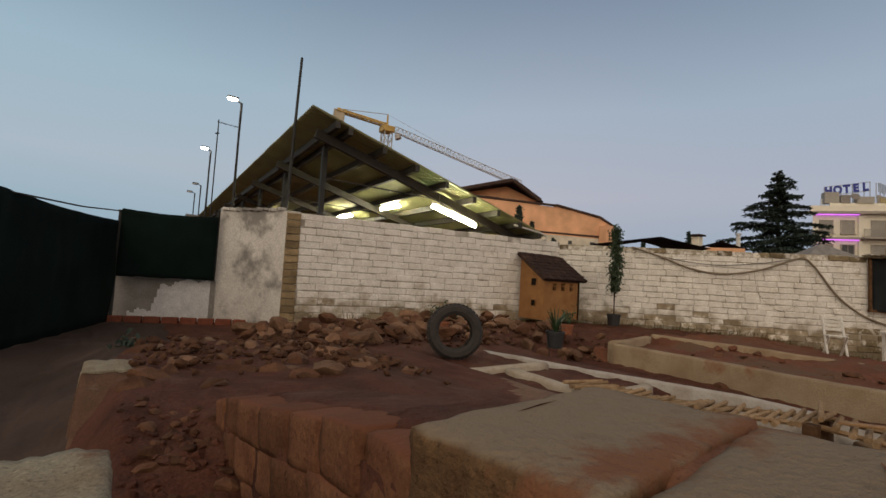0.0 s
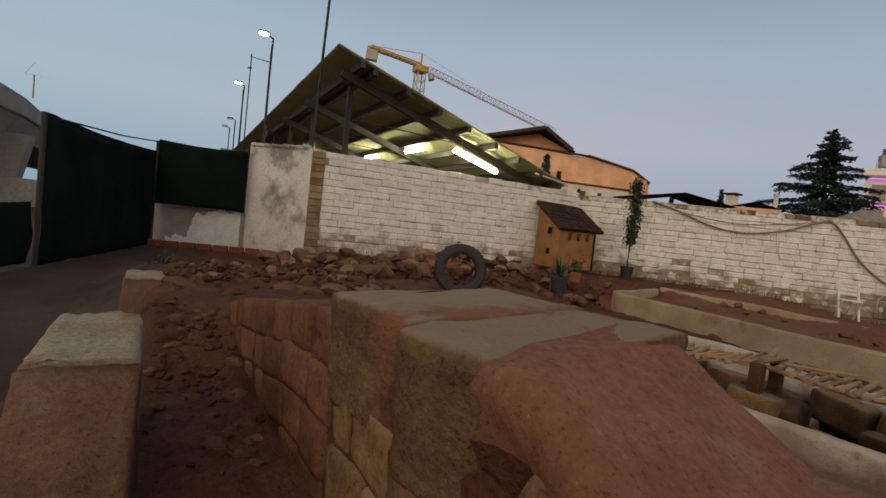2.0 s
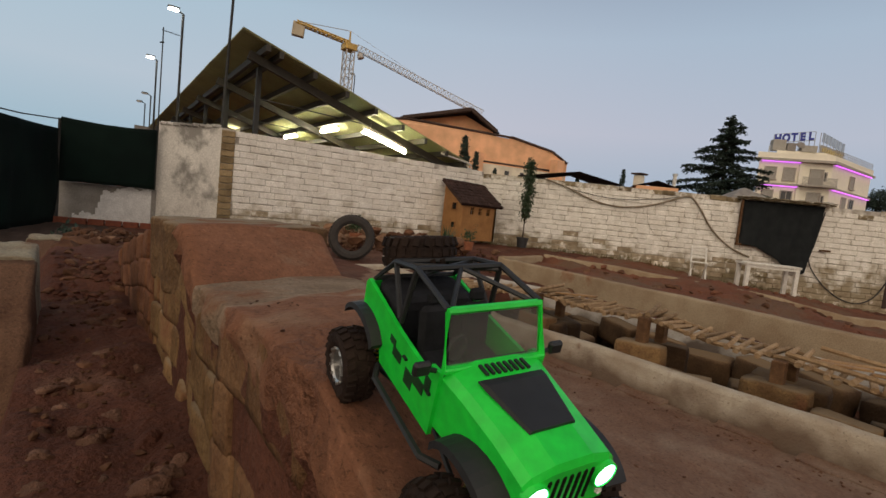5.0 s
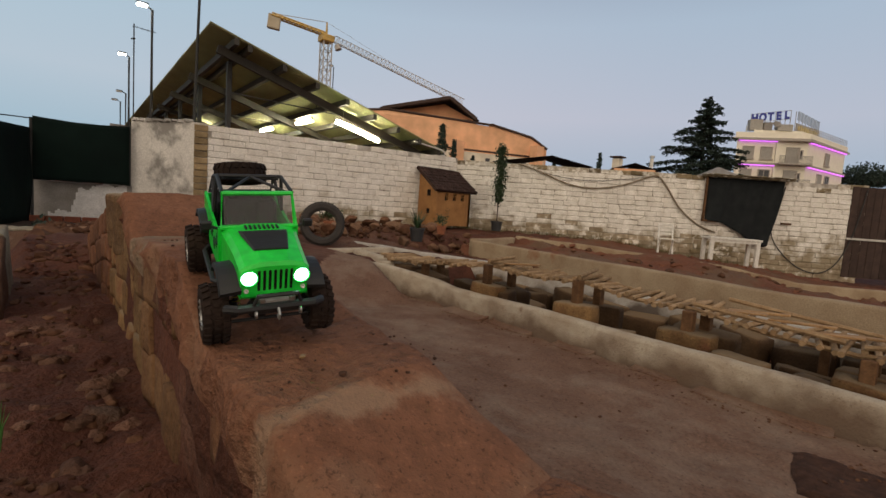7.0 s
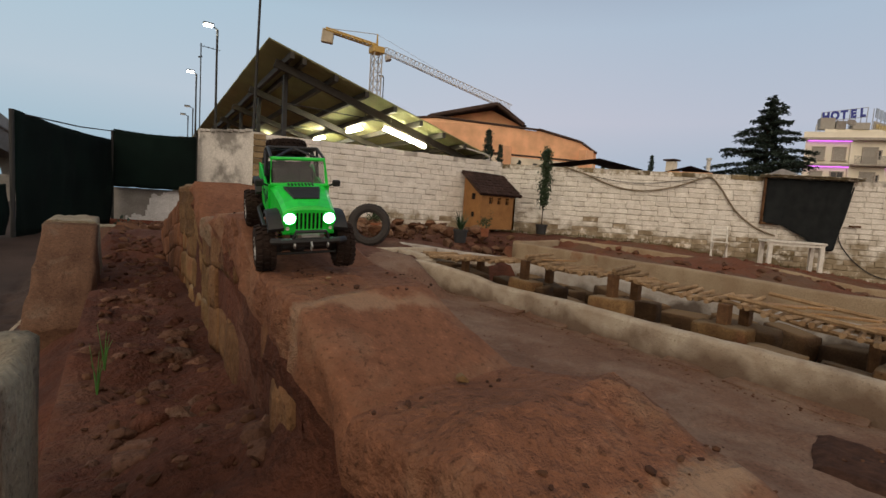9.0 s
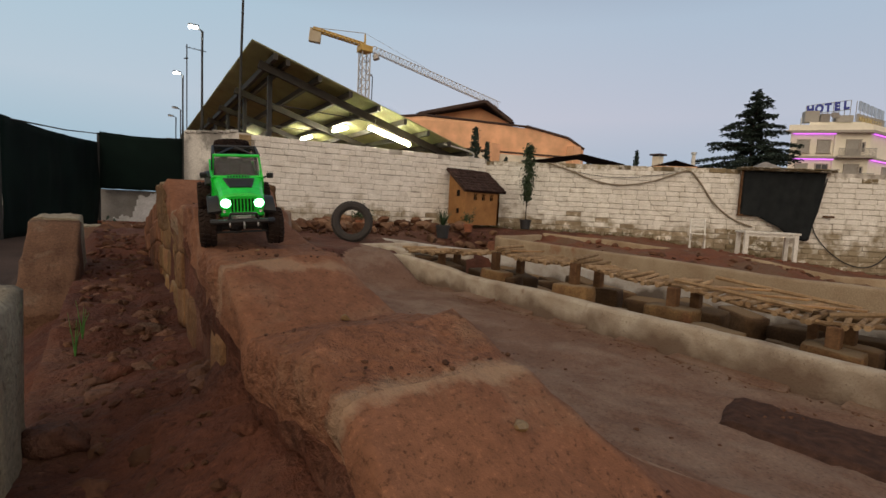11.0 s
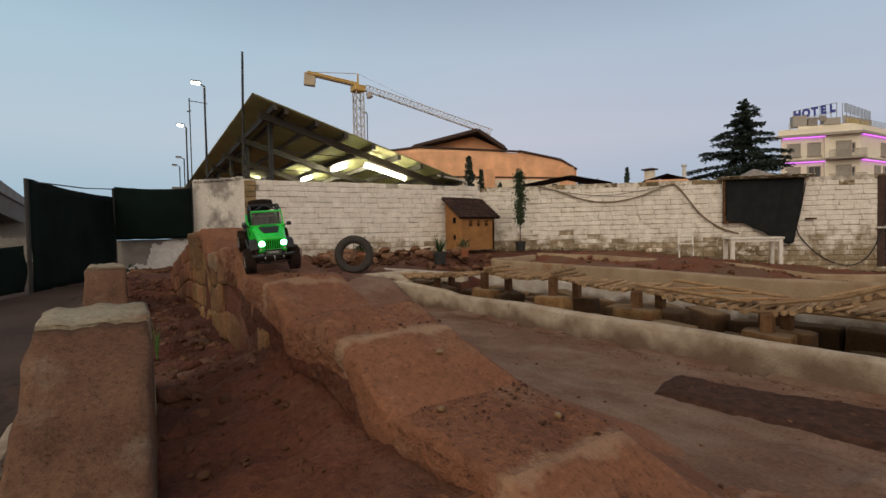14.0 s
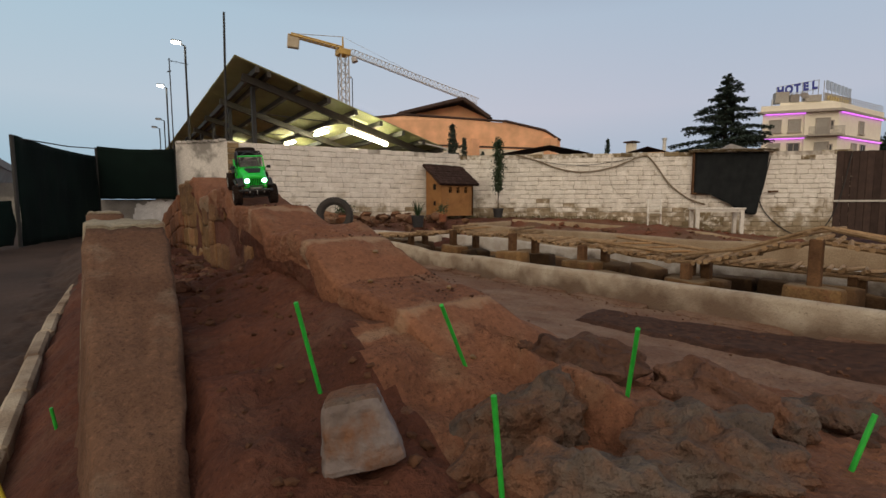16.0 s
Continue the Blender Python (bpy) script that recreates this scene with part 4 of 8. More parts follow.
def bricks(owner, a, b, z0, z1, single, seed, foot, bare=0.06, whole=None, patch=None):
    """Courses of blocks on a wall's face: those up to `single` metres along as pieces, the rest joined."""
    a, b, whole = Vector(a), Vector(b), whole or BRICKS
    d = (b - a).normalized()
    n = Vector((d.y, -d.x))
    ln = (b - a).length
    rnd = random.Random(seed)
    far = bmesh.new()
    top = int((z1 - z0) / 0.1335)
    for r in range(top):
        z = z0 + 0.1335 * (r + 0.5)
        s = -0.19 if r % 2 else 0.0
        s += rnd.uniform(-0.12, 0.06)
        while s < ln - 0.05:
            wide = rnd.uniform(0.30, 0.44)
            x0, x1 = max(s, 0.0), min(s + wide, ln)
            c = (x0 + x1) / 2
            base = foot(c)
            if x1 - x0 > 0.08 and z > base - 0.06 and not (r == top - 1 and rnd.random() < 0.18):
                above = (z - base) / 0.1335
                pool = whole
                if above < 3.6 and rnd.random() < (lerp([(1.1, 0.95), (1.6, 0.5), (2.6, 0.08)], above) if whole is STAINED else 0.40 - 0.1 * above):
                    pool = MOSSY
                elif (r >= top - 1 and rnd.random() < bare * 11) or (r == top - 2 and rnd.random() < bare * 3):
                    pool = BARE
                if patch and patch[0] < c < patch[1] and above < 3.6 and rnd.random() < 0.85:
                    pool = BARE
                me = pool[rnd.randrange(len(pool))]
                p = a + d * c + n * (-0.012 + rnd.uniform(-0.005, 0.005))
                m = Matrix(((d.x, -n.x, 0, p.x), (d.y, -n.y, 0, p.y), (0, 0, 1, z + rnd.uniform(-0.009, 0.009)), (0, 0, 0, 1)))
                m = m @ pose(0, 0, 0, rnd.uniform(-0.6, 0.6), rnd.uniform(-1.1, 1.1), rnd.uniform(-0.8, 0.8)) @ Matrix.Diagonal(((x1 - x0 - 0.006) / 0.372, 1, 1, 1))
                if c < single:
                    piece("brick", me, m, owner)
                else:
                    k = len(far.verts)
                    far.from_mesh(me)
                    far.verts.ensure_lookup_table()
                    mi = 1 if pool is MOSSY else 2 if pool is BARE else 0
                    for v in far.verts[k:]:
                        v.co = m @ v.co
                        for f in v.link_faces:
                            f.material_index = mi
            s += wide
    if far.verts:
        ob = part("block_courses", far, [whole[0].materials[0], MOSS, MOSSY_TOP], owner, "far courses of whitewashed blocks")
        ob["kind"] = "stuff"


north = wall("wall_north", (2.85, 9.19), (9.1, 8.4), 0.25, 0.0, 2.40, JOINT, "whitewashed wall of tuff blocks")
east = wall("wall_east", (9.1, 8.4), (16.85, 0.8), 0.25, -0.4, 2.34, JOINT, "weathered whitewashed wall of tuff blocks")
bm = bmesh.new()
prism(bm, [(1.65, 10.40), (2.6, 9.23), (2.85, 9.42), (1.85, 10.6)], 0.0, 2.42)
for k in range(9):
    u = k / 9
    box(bm, (1.74 + 0.88 * u, 10.36 - 1.08 * u, 2.43 + 0.03 * nz(k, 0, 1, 0.7)), (0.16, 0.2, 0.05 + 0.04 * abs(nz(k, 3, 1, 0.9))), m=None, bevel=0.012)
tagged(link("wall_plaster", bm, PLASTER), "crumbling wall end with grey patched plaster", "wall", kind="structure")
pier = wall("wall_pier", (2.6, 9.23), (2.85, 9.19), 0.25, 0.0, 2.42, JOINT, "pier of bare tuff blocks")
PIERB = [slab_mesh("brick", 0.25, 0.06, 0.120, 0.008, 120 + i, 0.004) for i in range(4)]
for me in PIERB:
    me.materials.append(BARE_BLOCK)
for r in range(16):
    c = Vector((2.725, 9.21)) + Vector((-0.158, -0.987)) * 0.012
    piece("brick", PIERB[r % 4], Matrix.Translation((c.x, c.y, 0.25 + 0.1335 * (r + 0.5))) @ pose(0, 0, 0, 0, 0, -9.1), pier)

# the low wall under the shade net, with its plaster half gone
lowall = wall("wall_low", (-0.05, 10.78), (1.66, 10.36), 0.22, 0.0, 1.02, RENDER_GREY, "low cement wall with peeling white plaster")
bm = bmesh.new()
dd, nn = Vector((0.971, -0.239)), Vector((-0.239, -0.971))
for i in range(44):
    u = 0.02 + i * 0.038
    lo = 0.24
    hi = 0.42 + 0.10 * nz(i, 0, 2, 0.25) + (0.62 * lerp([(0.7, 0.0), (0.85, 0.75), (1.0, 0.8), (1.15, 0.95)], u)) + 0.05 * nz(i, 5, 2, 0.6)
    hi = min(hi, 1.035)
    if u < 0.34:
        continue
    p = Vector((-0.05, 10.78)) + dd * u + nn * 0.008
    box(bm, (p.x, p.y, (lo + hi) / 2), (0.042, 0.016, hi - lo), m=None)
part("peeling_plaster", bm, PLASTER_W, lowall, "flaking white plaster")
bm = bmesh.new()
for i in range(9):
    p = Vector((0.1, 10.70)) + Vector((0.94, -0.34)) * (0.3 * i)
    box(bm, (0, 0, 0), (0.27, 0.10, 0.12), m=Matrix.Translation((p.x, p.y - 0.12, 0.27)) @ pose(0, 0, 0, 0, 0, -20), bevel=0.01)
tagged(link("brick_edging", bm, BRICK_RED), "row of red bricks along the wall foot", "edging")


# ---- shade net fence ----
def net_panel(a, b, z0, z1, parent, wav=0.05, sag=0.04):
    bm = bmesh.new()
    a, b = Vector(a), Vector(b)
    d = (b - a).normalized()
    n = Vector((d.y, -d.x))
    k, h = max(4, round((b - a).length / 0.12)), 14
    g = []
    for i in range(k + 1):
        u = i / k
        p = a + (b - a) * u
        col = []
        for j in range(h + 1):
            v = j / h
            off = wav * nz(u * 9, v * 1.5, 3, 1.3) + 0.02 * nz(u * 40, v, 5, 1)
            z = z0 + (z1 - z0) * v - sag * math.sin(math.pi * u) * v + 0.02 * nz(u * 12, 1, 6, 1) * (1 if j == 0 else 0.3)
            col.append(bm.verts.new((p.x + n.x * off, p.y + n.y * off, z)))
        g.append(col)
    for i in range(k):
        for j in range(h):
            bm.faces.new((g[i][j], g[i + 1][j], g[i + 1][j + 1], g[i][j + 1]))
    ob = part("shade_net", bm, NET, parent, "dark green woven shade net", smooth=True)
    so = ob.modifiers.new("thickness", "SOLIDIFY")
    so.thickness = 0.006
    return ob


fence = empty("net_fence", Matrix.Translation((-0.05, 10.6, 0.2)), "tall fence hung with dark green shade net", "fence")
inv = fence.matrix_world.inverted()


def fpart(name, bm, material, label=""):
    ob = part(name, bm, material, fence, label)
    ob.matrix_parent_inverse = inv
    return ob


for x, y, z in ((0.04, 10.6, 2.22), (-1.08, 7.1, 2.02), (-2.0, 4.9, 1.02), (1.6, 10.30, 2.35)):
    bm = bmesh.new()
    rod(bm, (x, y, 1.02 if x > 1 else 0.15), (x, y, z), 0.03, seg=10)
    fpart("post", bm, STEEL)
for a, b, z0, z1 in (((-1.06, 7.1), (0.02, 10.58), 0.22, 2.02), ((0.06, 10.56), (1.60, 10.22), 1.03, 2.25), ((-2.0, 4.9), (-1.14, 7.06), 0.25, 0.97)):
    net_panel(a, b, z0, z1, fence).matrix_parent_inverse = inv
bm = bmesh.new()
tube(bm, [(-1.08, 7.1, 1.98), (-0.42, 9.0, 2.06), (0.04, 10.6, 2.2)], 0.012)
fpart("top_wire", bm, STEEL)

# ---- the open shed ----
shed = empty("open_shed", Matrix.Translation((2.75, 8.7, 0)), "open shed with a corrugated roof on steel beams, lit inside", "shed")
sinv = shed.matrix_world.inverted()
SX0, SX1, SY0, SY1 = 2.78, 8.55, 8.45, 30.5


def roof_z(x):
    return 4.165 - (x - SX0) * 0.285


def spart(name, bm, material, label="", smooth=False):
    for v in bm.verts:
        v.co.x += 0.14 + (v.co.y - SY0) * 0.046
    ob = part(name, bm, material, shed, label, smooth)
    ob.matrix_parent_inverse = sinv
    return ob


sheets = 22
for k in range(sheets):
    bm = bmesh.new()
    y0, y1 = SY0 + (SY1 - SY0) * k / sheets, SY0 + (SY1 - SY0) * (k + 1) / sheets + 0.04
    cols = 60 if k < 8 else 30
    rows = []
    for i in range(cols + 1):
        y = y0 + (y1 - y0) * i / cols
        wv = 0.018 * (1 if math.sin(2 * math.pi * y / 0.12) > 0 else -1) * min(1, abs(math.sin(2 * math.pi * y / 0.12)) * 2)
        rows.append([bm.verts.new((x, y, roof_z(x) + wv + 0.004 * (k % 2))) for x in (SX0 - 0.25, 4.7, 6.8, SX1)])
    for p, q in zip(rows, rows[1:]):
        for i in range(3):
            bm.faces.new((p[i], p[i + 1], q[i + 1], q[i]))
    bmesh.ops.recalc_face_normals(bm, faces=bm.faces)
    ob = spart("roof_sheet", bm, SHEET)
    so = ob.modifiers.new("thickness", "SOLIDIFY")
    so.thickness = 0.008
for x in (3.02, 3.28, 4.0, 4.75, 5.5, 6.25, 6.95, 7.65, 8.3):
    bm = bmesh.new()
    box(bm, (x, (SY0 + SY1) / 2 - 0.06, roof_z(x) - 0.09), (0.09, SY1 - SY0 - 0.1, 0.13))
    spart("purlin", bm, BEAM, "dark brown steel purlin")
for j, y in enumerate((9.0, 12.2, 15.4, 18.6, 21.8, 25.0, 28.2)):
    bm = bmesh.new()
    sl = math.atan(0.285)
    cx = (SX0 + SX1) / 2
    box(bm, (0, 0, 0), ((SX1 - SX0) / math.cos(sl), 0.10, 0.17), m=Matrix.Translation((cx, y, roof_z(cx) - 0.24)) @ pose(0, 0, 0, 0, math.degrees(sl), 0))
    spart("rafter", bm, BEAM, "dark brown steel rafter")
    for x in ((3.12, 8.5) if j else (3.12,)):
        bm = bmesh.new()
        box(bm, (x, y + 0.45, (roof_z(x) - 0.25) / 2), (0.10, 0.10, roof_z(x) - 0.25))
        spart("column", bm, STEEL)
    if j < 4:
        bm = bmesh.new()
        rod(bm, (3.1, y + 0.1, roof_z(3.1) - 0.95), (6.4, y + 0.1, roof_z(3.1) - 1.0), 0.014)
        rod(bm, (5.0, y + 0.1, roof_z(5.0) - 0.3), (5.0, y + 0.1, roof_z(3.1) - 1.0), 0.012)
        spart("tie_rod", bm, STEEL)
bm = bmesh.new()
tube(bm, [(7.5, 8.5, 2.68), (8.36, 8.42, 2.56), (8.48, 8.40, 2.50), (8.46, 8.38, 2.42), (8.31, 8.36, 2.40)], 0.022)
spart("gutter_pipe", bm, PIPE_W, "pale bent gutter pipe")


def tube_lamp(a, b):
    th = empty("fluorescent_lamp", Matrix.Translation(a), "lit fluorescent tube lamp under the shed roof, the rear three added", "lamp", "shed lamps")
    ti = th.matrix_world.inverted()
    a, b = Vector(a), Vector(b)
    bm = bmesh.new()
    rod(bm, a, b, 0.048, seg=12)
    ob = part("tube", bm, TUBE, th, "glowing tube", True)
    ob.matrix_parent_inverse = ti
    bm = bmesh.new()
    up = Vector((0, 0, 0.085))
    rod(bm, a + up, b + up, 0.028, seg=6)
    for p in (a, b):
        box(bm, p + up * 0.5, (0.05, 0.05, 0.10))
    for u in (0.15, 0.85):
        p = a.lerp(b, u) + up
        rod(bm, p, (p.x, p.y, roof_z(p.x) - 0.05), 0.006, seg=5)
    ob = part("batten", bm, PIPE_W, th, "white metal batten")
    ob.matrix_parent_inverse = ti


tube_lamp((5.62, 8.95, 2.90), (6.86, 8.98, 2.60))
# three added tubes that brighten the roof where pale translucent sheets would glow
tube_lamp((5.87, 10.9, 3.13), (5.87, 11.9, 3.13))
tube_lamp((5.87, 13.9, 3.13), (5.87, 14.9, 3.13))
tube_lamp((5.1, 18.4, 3.37), (5.1, 19.2, 3.37))
wall("wall_shed_back", (10.05, 30.6), (3.0, 30.6), 0.2, 0.0, 4.2, RENDER_GREY, "grey end wall of the shed")
wall("wall_shed_side", (9.05, 9.2), (10.1, 30.6), 0.2, 0.0, 2.2, RENDER_GREY, "grey side wall of the shed")

bm = bmesh.new()
rod(bm, (2.60, 9.50, 0.2), (2.72, 9.50, 5.50), 0.034, 0.026, seg=10)
tagged(link("mast", bm, STEEL), "tall dark steel mast standing by the shed", "mast")

# ---- the toy crawler car ----
def wheel_parts(parent, c, name="wheel"):
    """A knobbly tyre on a beadlock rim, as a part with two sub-parts."""
    bm = bmesh.new()
    rod(bm, (-0.012, 0, 0), (0.012, 0, 0), 0.014, seg=12)
    hub = part(name, bm, BLACK, parent, "toy car wheel")
    hub.location = c
    bm = bmesh.new()
    prof = [(-0.020, 0.030), (-0.024, 0.038), (-0.0245, 0.047), (-0.021, 0.0535), (-0.010, 0.056), (0.010, 0.056), (0.021, 0.0535), (0.0245, 0.047), (0.024, 0.038), (0.020, 0.030), (0.016, 0.029), (-0.016, 0.029)]
    lathe(bm, prof, 36, closed=True)
    for k in range(22):
        for s, sh in ((-1, 0.0), (1, 0.5), (0, 0.25)):
            a = 2 * math.pi * (k + sh) / 22
            m = Matrix.Rotation(a, 4, "X") @ Matrix.Translation((s * 0.0155, 0, 0.0555)) @ pose(0, 0, 0, 0, s * 16, 14 * s)
            box(bm, (0, 0, 0), (0.0135 if s else 0.011, 0.0085, 0.007), m=m)
    bmesh.ops.recalc_face_normals(bm, faces=bm.faces)
    part("tyre", bm, TYRE, hub, "dusty knobbly rubber tyre")
    bm = bmesh.new()
    side = 1 if c[0] > 0 else -1
    lathe(bm, [(side * 0.006, 0.002), (side * 0.010, 0.012), (side * 0.006, 0.016), (side * 0.008, 0.024), (side * 0.021, 0.0295), (side * 0.0225, 0.027), (side * 0.019, 0.024), (-side * 0.018, 0.026)], 24)
    for k in range(6):
        m = Matrix.Rotation(2 * math.pi * k / 6, 4, "X")
        box(bm, (side * 0.010, 0, 0.017), (0.006, 0.006, 0.018), m=m)
    for k in range(12):
        m = Matrix.Rotation(2 * math.pi * k / 12, 4, "X")
        box(bm, (side * 0.0225, 0, 0.0275), (0.003, 0.004, 0.004), m=m)
    bmesh.ops.recalc_face_normals(bm, faces=bm.faces)
    part("rim", bm, SILVER, hub, "bare alloy beadlock rim")
    return hub


car = empty("toy_jeep", pose(0.508, -0.93, 0.942, -17.0, 4.0, 172.0) @ Matrix.Scale(0.73, 4), "bright green radio-controlled toy off-road car with lit headlamps", "toy car")
for cx, cy in ((-0.10, 0.155), (0.10, 0.155), (-0.10, -0.155), (0.10, -0.155)):
    wheel_parts(car, (cx, cy, 0.0575))
for cy in (0.155, -0.155):
    bm = bmesh.new()
    rod(bm, (-0.09, cy, 0.0575), (0.09, cy, 0.0575), 0.010, seg=10)
    v = bmesh.ops.create_uvsphere(bm, u_segments=12, v_segments=8, radius=0.022, matrix=Matrix.Translation((0.02, cy, 0.058)))
    for s in (-1, 1):
        box(bm, (s * 0.068, cy, 0.062), (0.02, 0.026, 0.03), bevel=0.003)
    part("axle", bm, BLACK, car)
bm = bmesh.new()
rod(bm, (-0.082, 0.185, 0.052), (0.082, 0.185, 0.052), 0.0035, seg=8)
part("steering_link", bm, BLACK, car)
for s in (-1, 1):
    for cy in (0.148, -0.148):
        bm = bmesh.new()
        rod(bm, (s * 0.062, cy, 0.062), (s * 0.052, cy - 0.02 * (1 if cy > 0 else -1), 0.150), 0.005, seg=8)
        sh = part("shock", bm, BLACK, car)
        bm = bmesh.new()
        pts = []
        for k in range(97):
            u = k / 96
            p = Vector((s * 0.062, cy, 0.066)).lerp(Vector((s * 0.052, cy - 0.02 * (1 if cy > 0 else -1), 0.146)), u)
            a = u * 2 * math.pi * 9
            pts.append(p + Vector((0.0095 * math.cos(a), 0.0095 * math.sin(a), 0)))
        tube(bm, pts, 0.0014, seg=5)
        part("coil_spring", bm, YELLOW, sh, "yellow coil spring")
    bm = bmesh.new()
    tube(bm, [(s * 0.06, 0.145, 0.055), (s * 0.045, 0.03, 0.075)], 0.004)
    tube(bm, [(s * 0.06, -0.145, 0.055), (s * 0.045, -0.03, 0.075)], 0.004)
    part("suspension_link", bm, BLACK, car)
    bm = bmesh.new()
    tube(bm, [(s * 0.078, 0.10, 0.092), (s * 0.092, 0.075, 0.088), (s * 0.092, -0.075, 0.088), (s * 0.078, -0.10, 0.092)], 0.005)
    part("rock_slider", bm, BLACK, car)
bm = bmesh.new()
box(bm, (0, 0.0, 0.085), (0.07, 0.34, 0.018), bevel=0.004)
box(bm, (0, 0.02, 0.105), (0.09, 0.12, 0.03), bevel=0.005)
part("chassis", bm, BLACK, car)


def hull(bm, secs):
    """A skin through cross-sections, each a list of points of the same count, closed at both ends."""
    rings = [[bm.verts.new(p) for p in s] for s in secs]
    k = len(secs[0])
    for a, b in zip(rings, rings[1:]):
        for i in range(k):
            bm.faces.new((a[i], a[(i + 1) % k], b[(i + 1) % k], b[i]))
    bm.faces.new(rings[0][::-1])
    bm.faces.new(rings[-1])
    bmesh.ops.recalc_face_normals(bm, faces=bm.faces)


def section(y, w, z0, z1, crown=0.0, soft=0.012):
    h = w / 2
    return [(-h, y, z0), (h, y, z0), (h, y, z1 - soft), (h - soft * 0.8, y, z1 - soft * 0.25), (h * 0.4, y, z1 + crown), (-h * 0.4, y, z1 + crown), (-h + soft * 0.8, y, z1 - soft * 0.25), (-h, y, z1 - soft)]


bm = bmesh.new()
hull(bm, [section(0.212, 0.122, 0.118, 0.176, 0.002), section(0.208, 0.126, 0.112, 0.182, 0.004), (section(0.16, 0.130, 0.116, 0.190, 0.005)), section(0.10, 0.140, 0.118, 0.196, 0.005), section(0.058, 0.150, 0.118, 0.199, 0.004)])
hood = part("hood", bm, GREEN, car, "glossy green hood and grille shell", smooth=False)
bm = bmesh.new()
hull(bm, [[(-0.032, 0.172, 0.1925), (0.032, 0.172, 0.1925), (0.030, 0.172, 0.1965), (-0.030, 0.172, 0.1965)], [(-0.046, 0.105, 0.199), (0.046, 0.105, 0.199), (0.043, 0.105, 0.2045), (-0.043, 0.105, 0.2045)], [(-0.047, 0.092, 0.200), (0.047, 0.092, 0.200), (0.047, 0.092, 0.2015), (-0.047, 0.092, 0.2015)]])
part("hood_scoop", bm, BLACK, hood, "matt black hood scoop")
bm = bmesh.new()
for k in range(8):
    box(bm, (0.016 * (k - 3.5) * 0.55, 0.078, 0.2035), (0.004, 0.018, 0.003))
part("vent_louvre", bm, BLACK, hood)
for k in range(7):
    bm = bmesh.new()
    box(bm, (0.0098 * (k - 3), 0.2115, 0.149), (0.0052, 0.004, 0.042), bevel=0.0015)
    part("grille_slot", bm, VOID, hood, "dark grille slot")
for s in (-1, 1):
    bm = bmesh.new()
    lathe(bm, [(0.0, 0.001), (0.006, 0.008), (0.004, 0.0135), (-0.004, 0.0145)], 20, m=Matrix.Translation((s * 0.0475, 0.2125, 0.157)) @ Matrix.Rotation(radians(90), 4, "Z"))
    bmesh.ops.recalc_face_normals(bm, faces=bm.faces)
    part("headlamp", bm, LED, car, "glowing white-green headlamp", True)
    bm = bmesh.new()
    lathe(bm, [(-0.004, 0.0145), (0.005, 0.0145), (0.005, 0.0165), (-0.004, 0.017)], 20, m=Matrix.Translation((s * 0.0475, 0.2125, 0.157)) @ Matrix.Rotation(radians(90), 4, "Z"), closed=True)
    bmesh.ops.recalc_face_normals(bm, faces=bm.faces)
    part("lamp_ring", bm, GREEN, car)
    bm = bmesh.new()
    lathe(bm, [(0.0, 0.0005), (0.003, 0.004), (-0.002, 0.005)], 12, m=Matrix.Translation((s * 0.052, 0.212, 0.130)) @ Matrix.Rotation(radians(90), 4, "Z"))
    part("indicator", bm, CHAIRW, car)
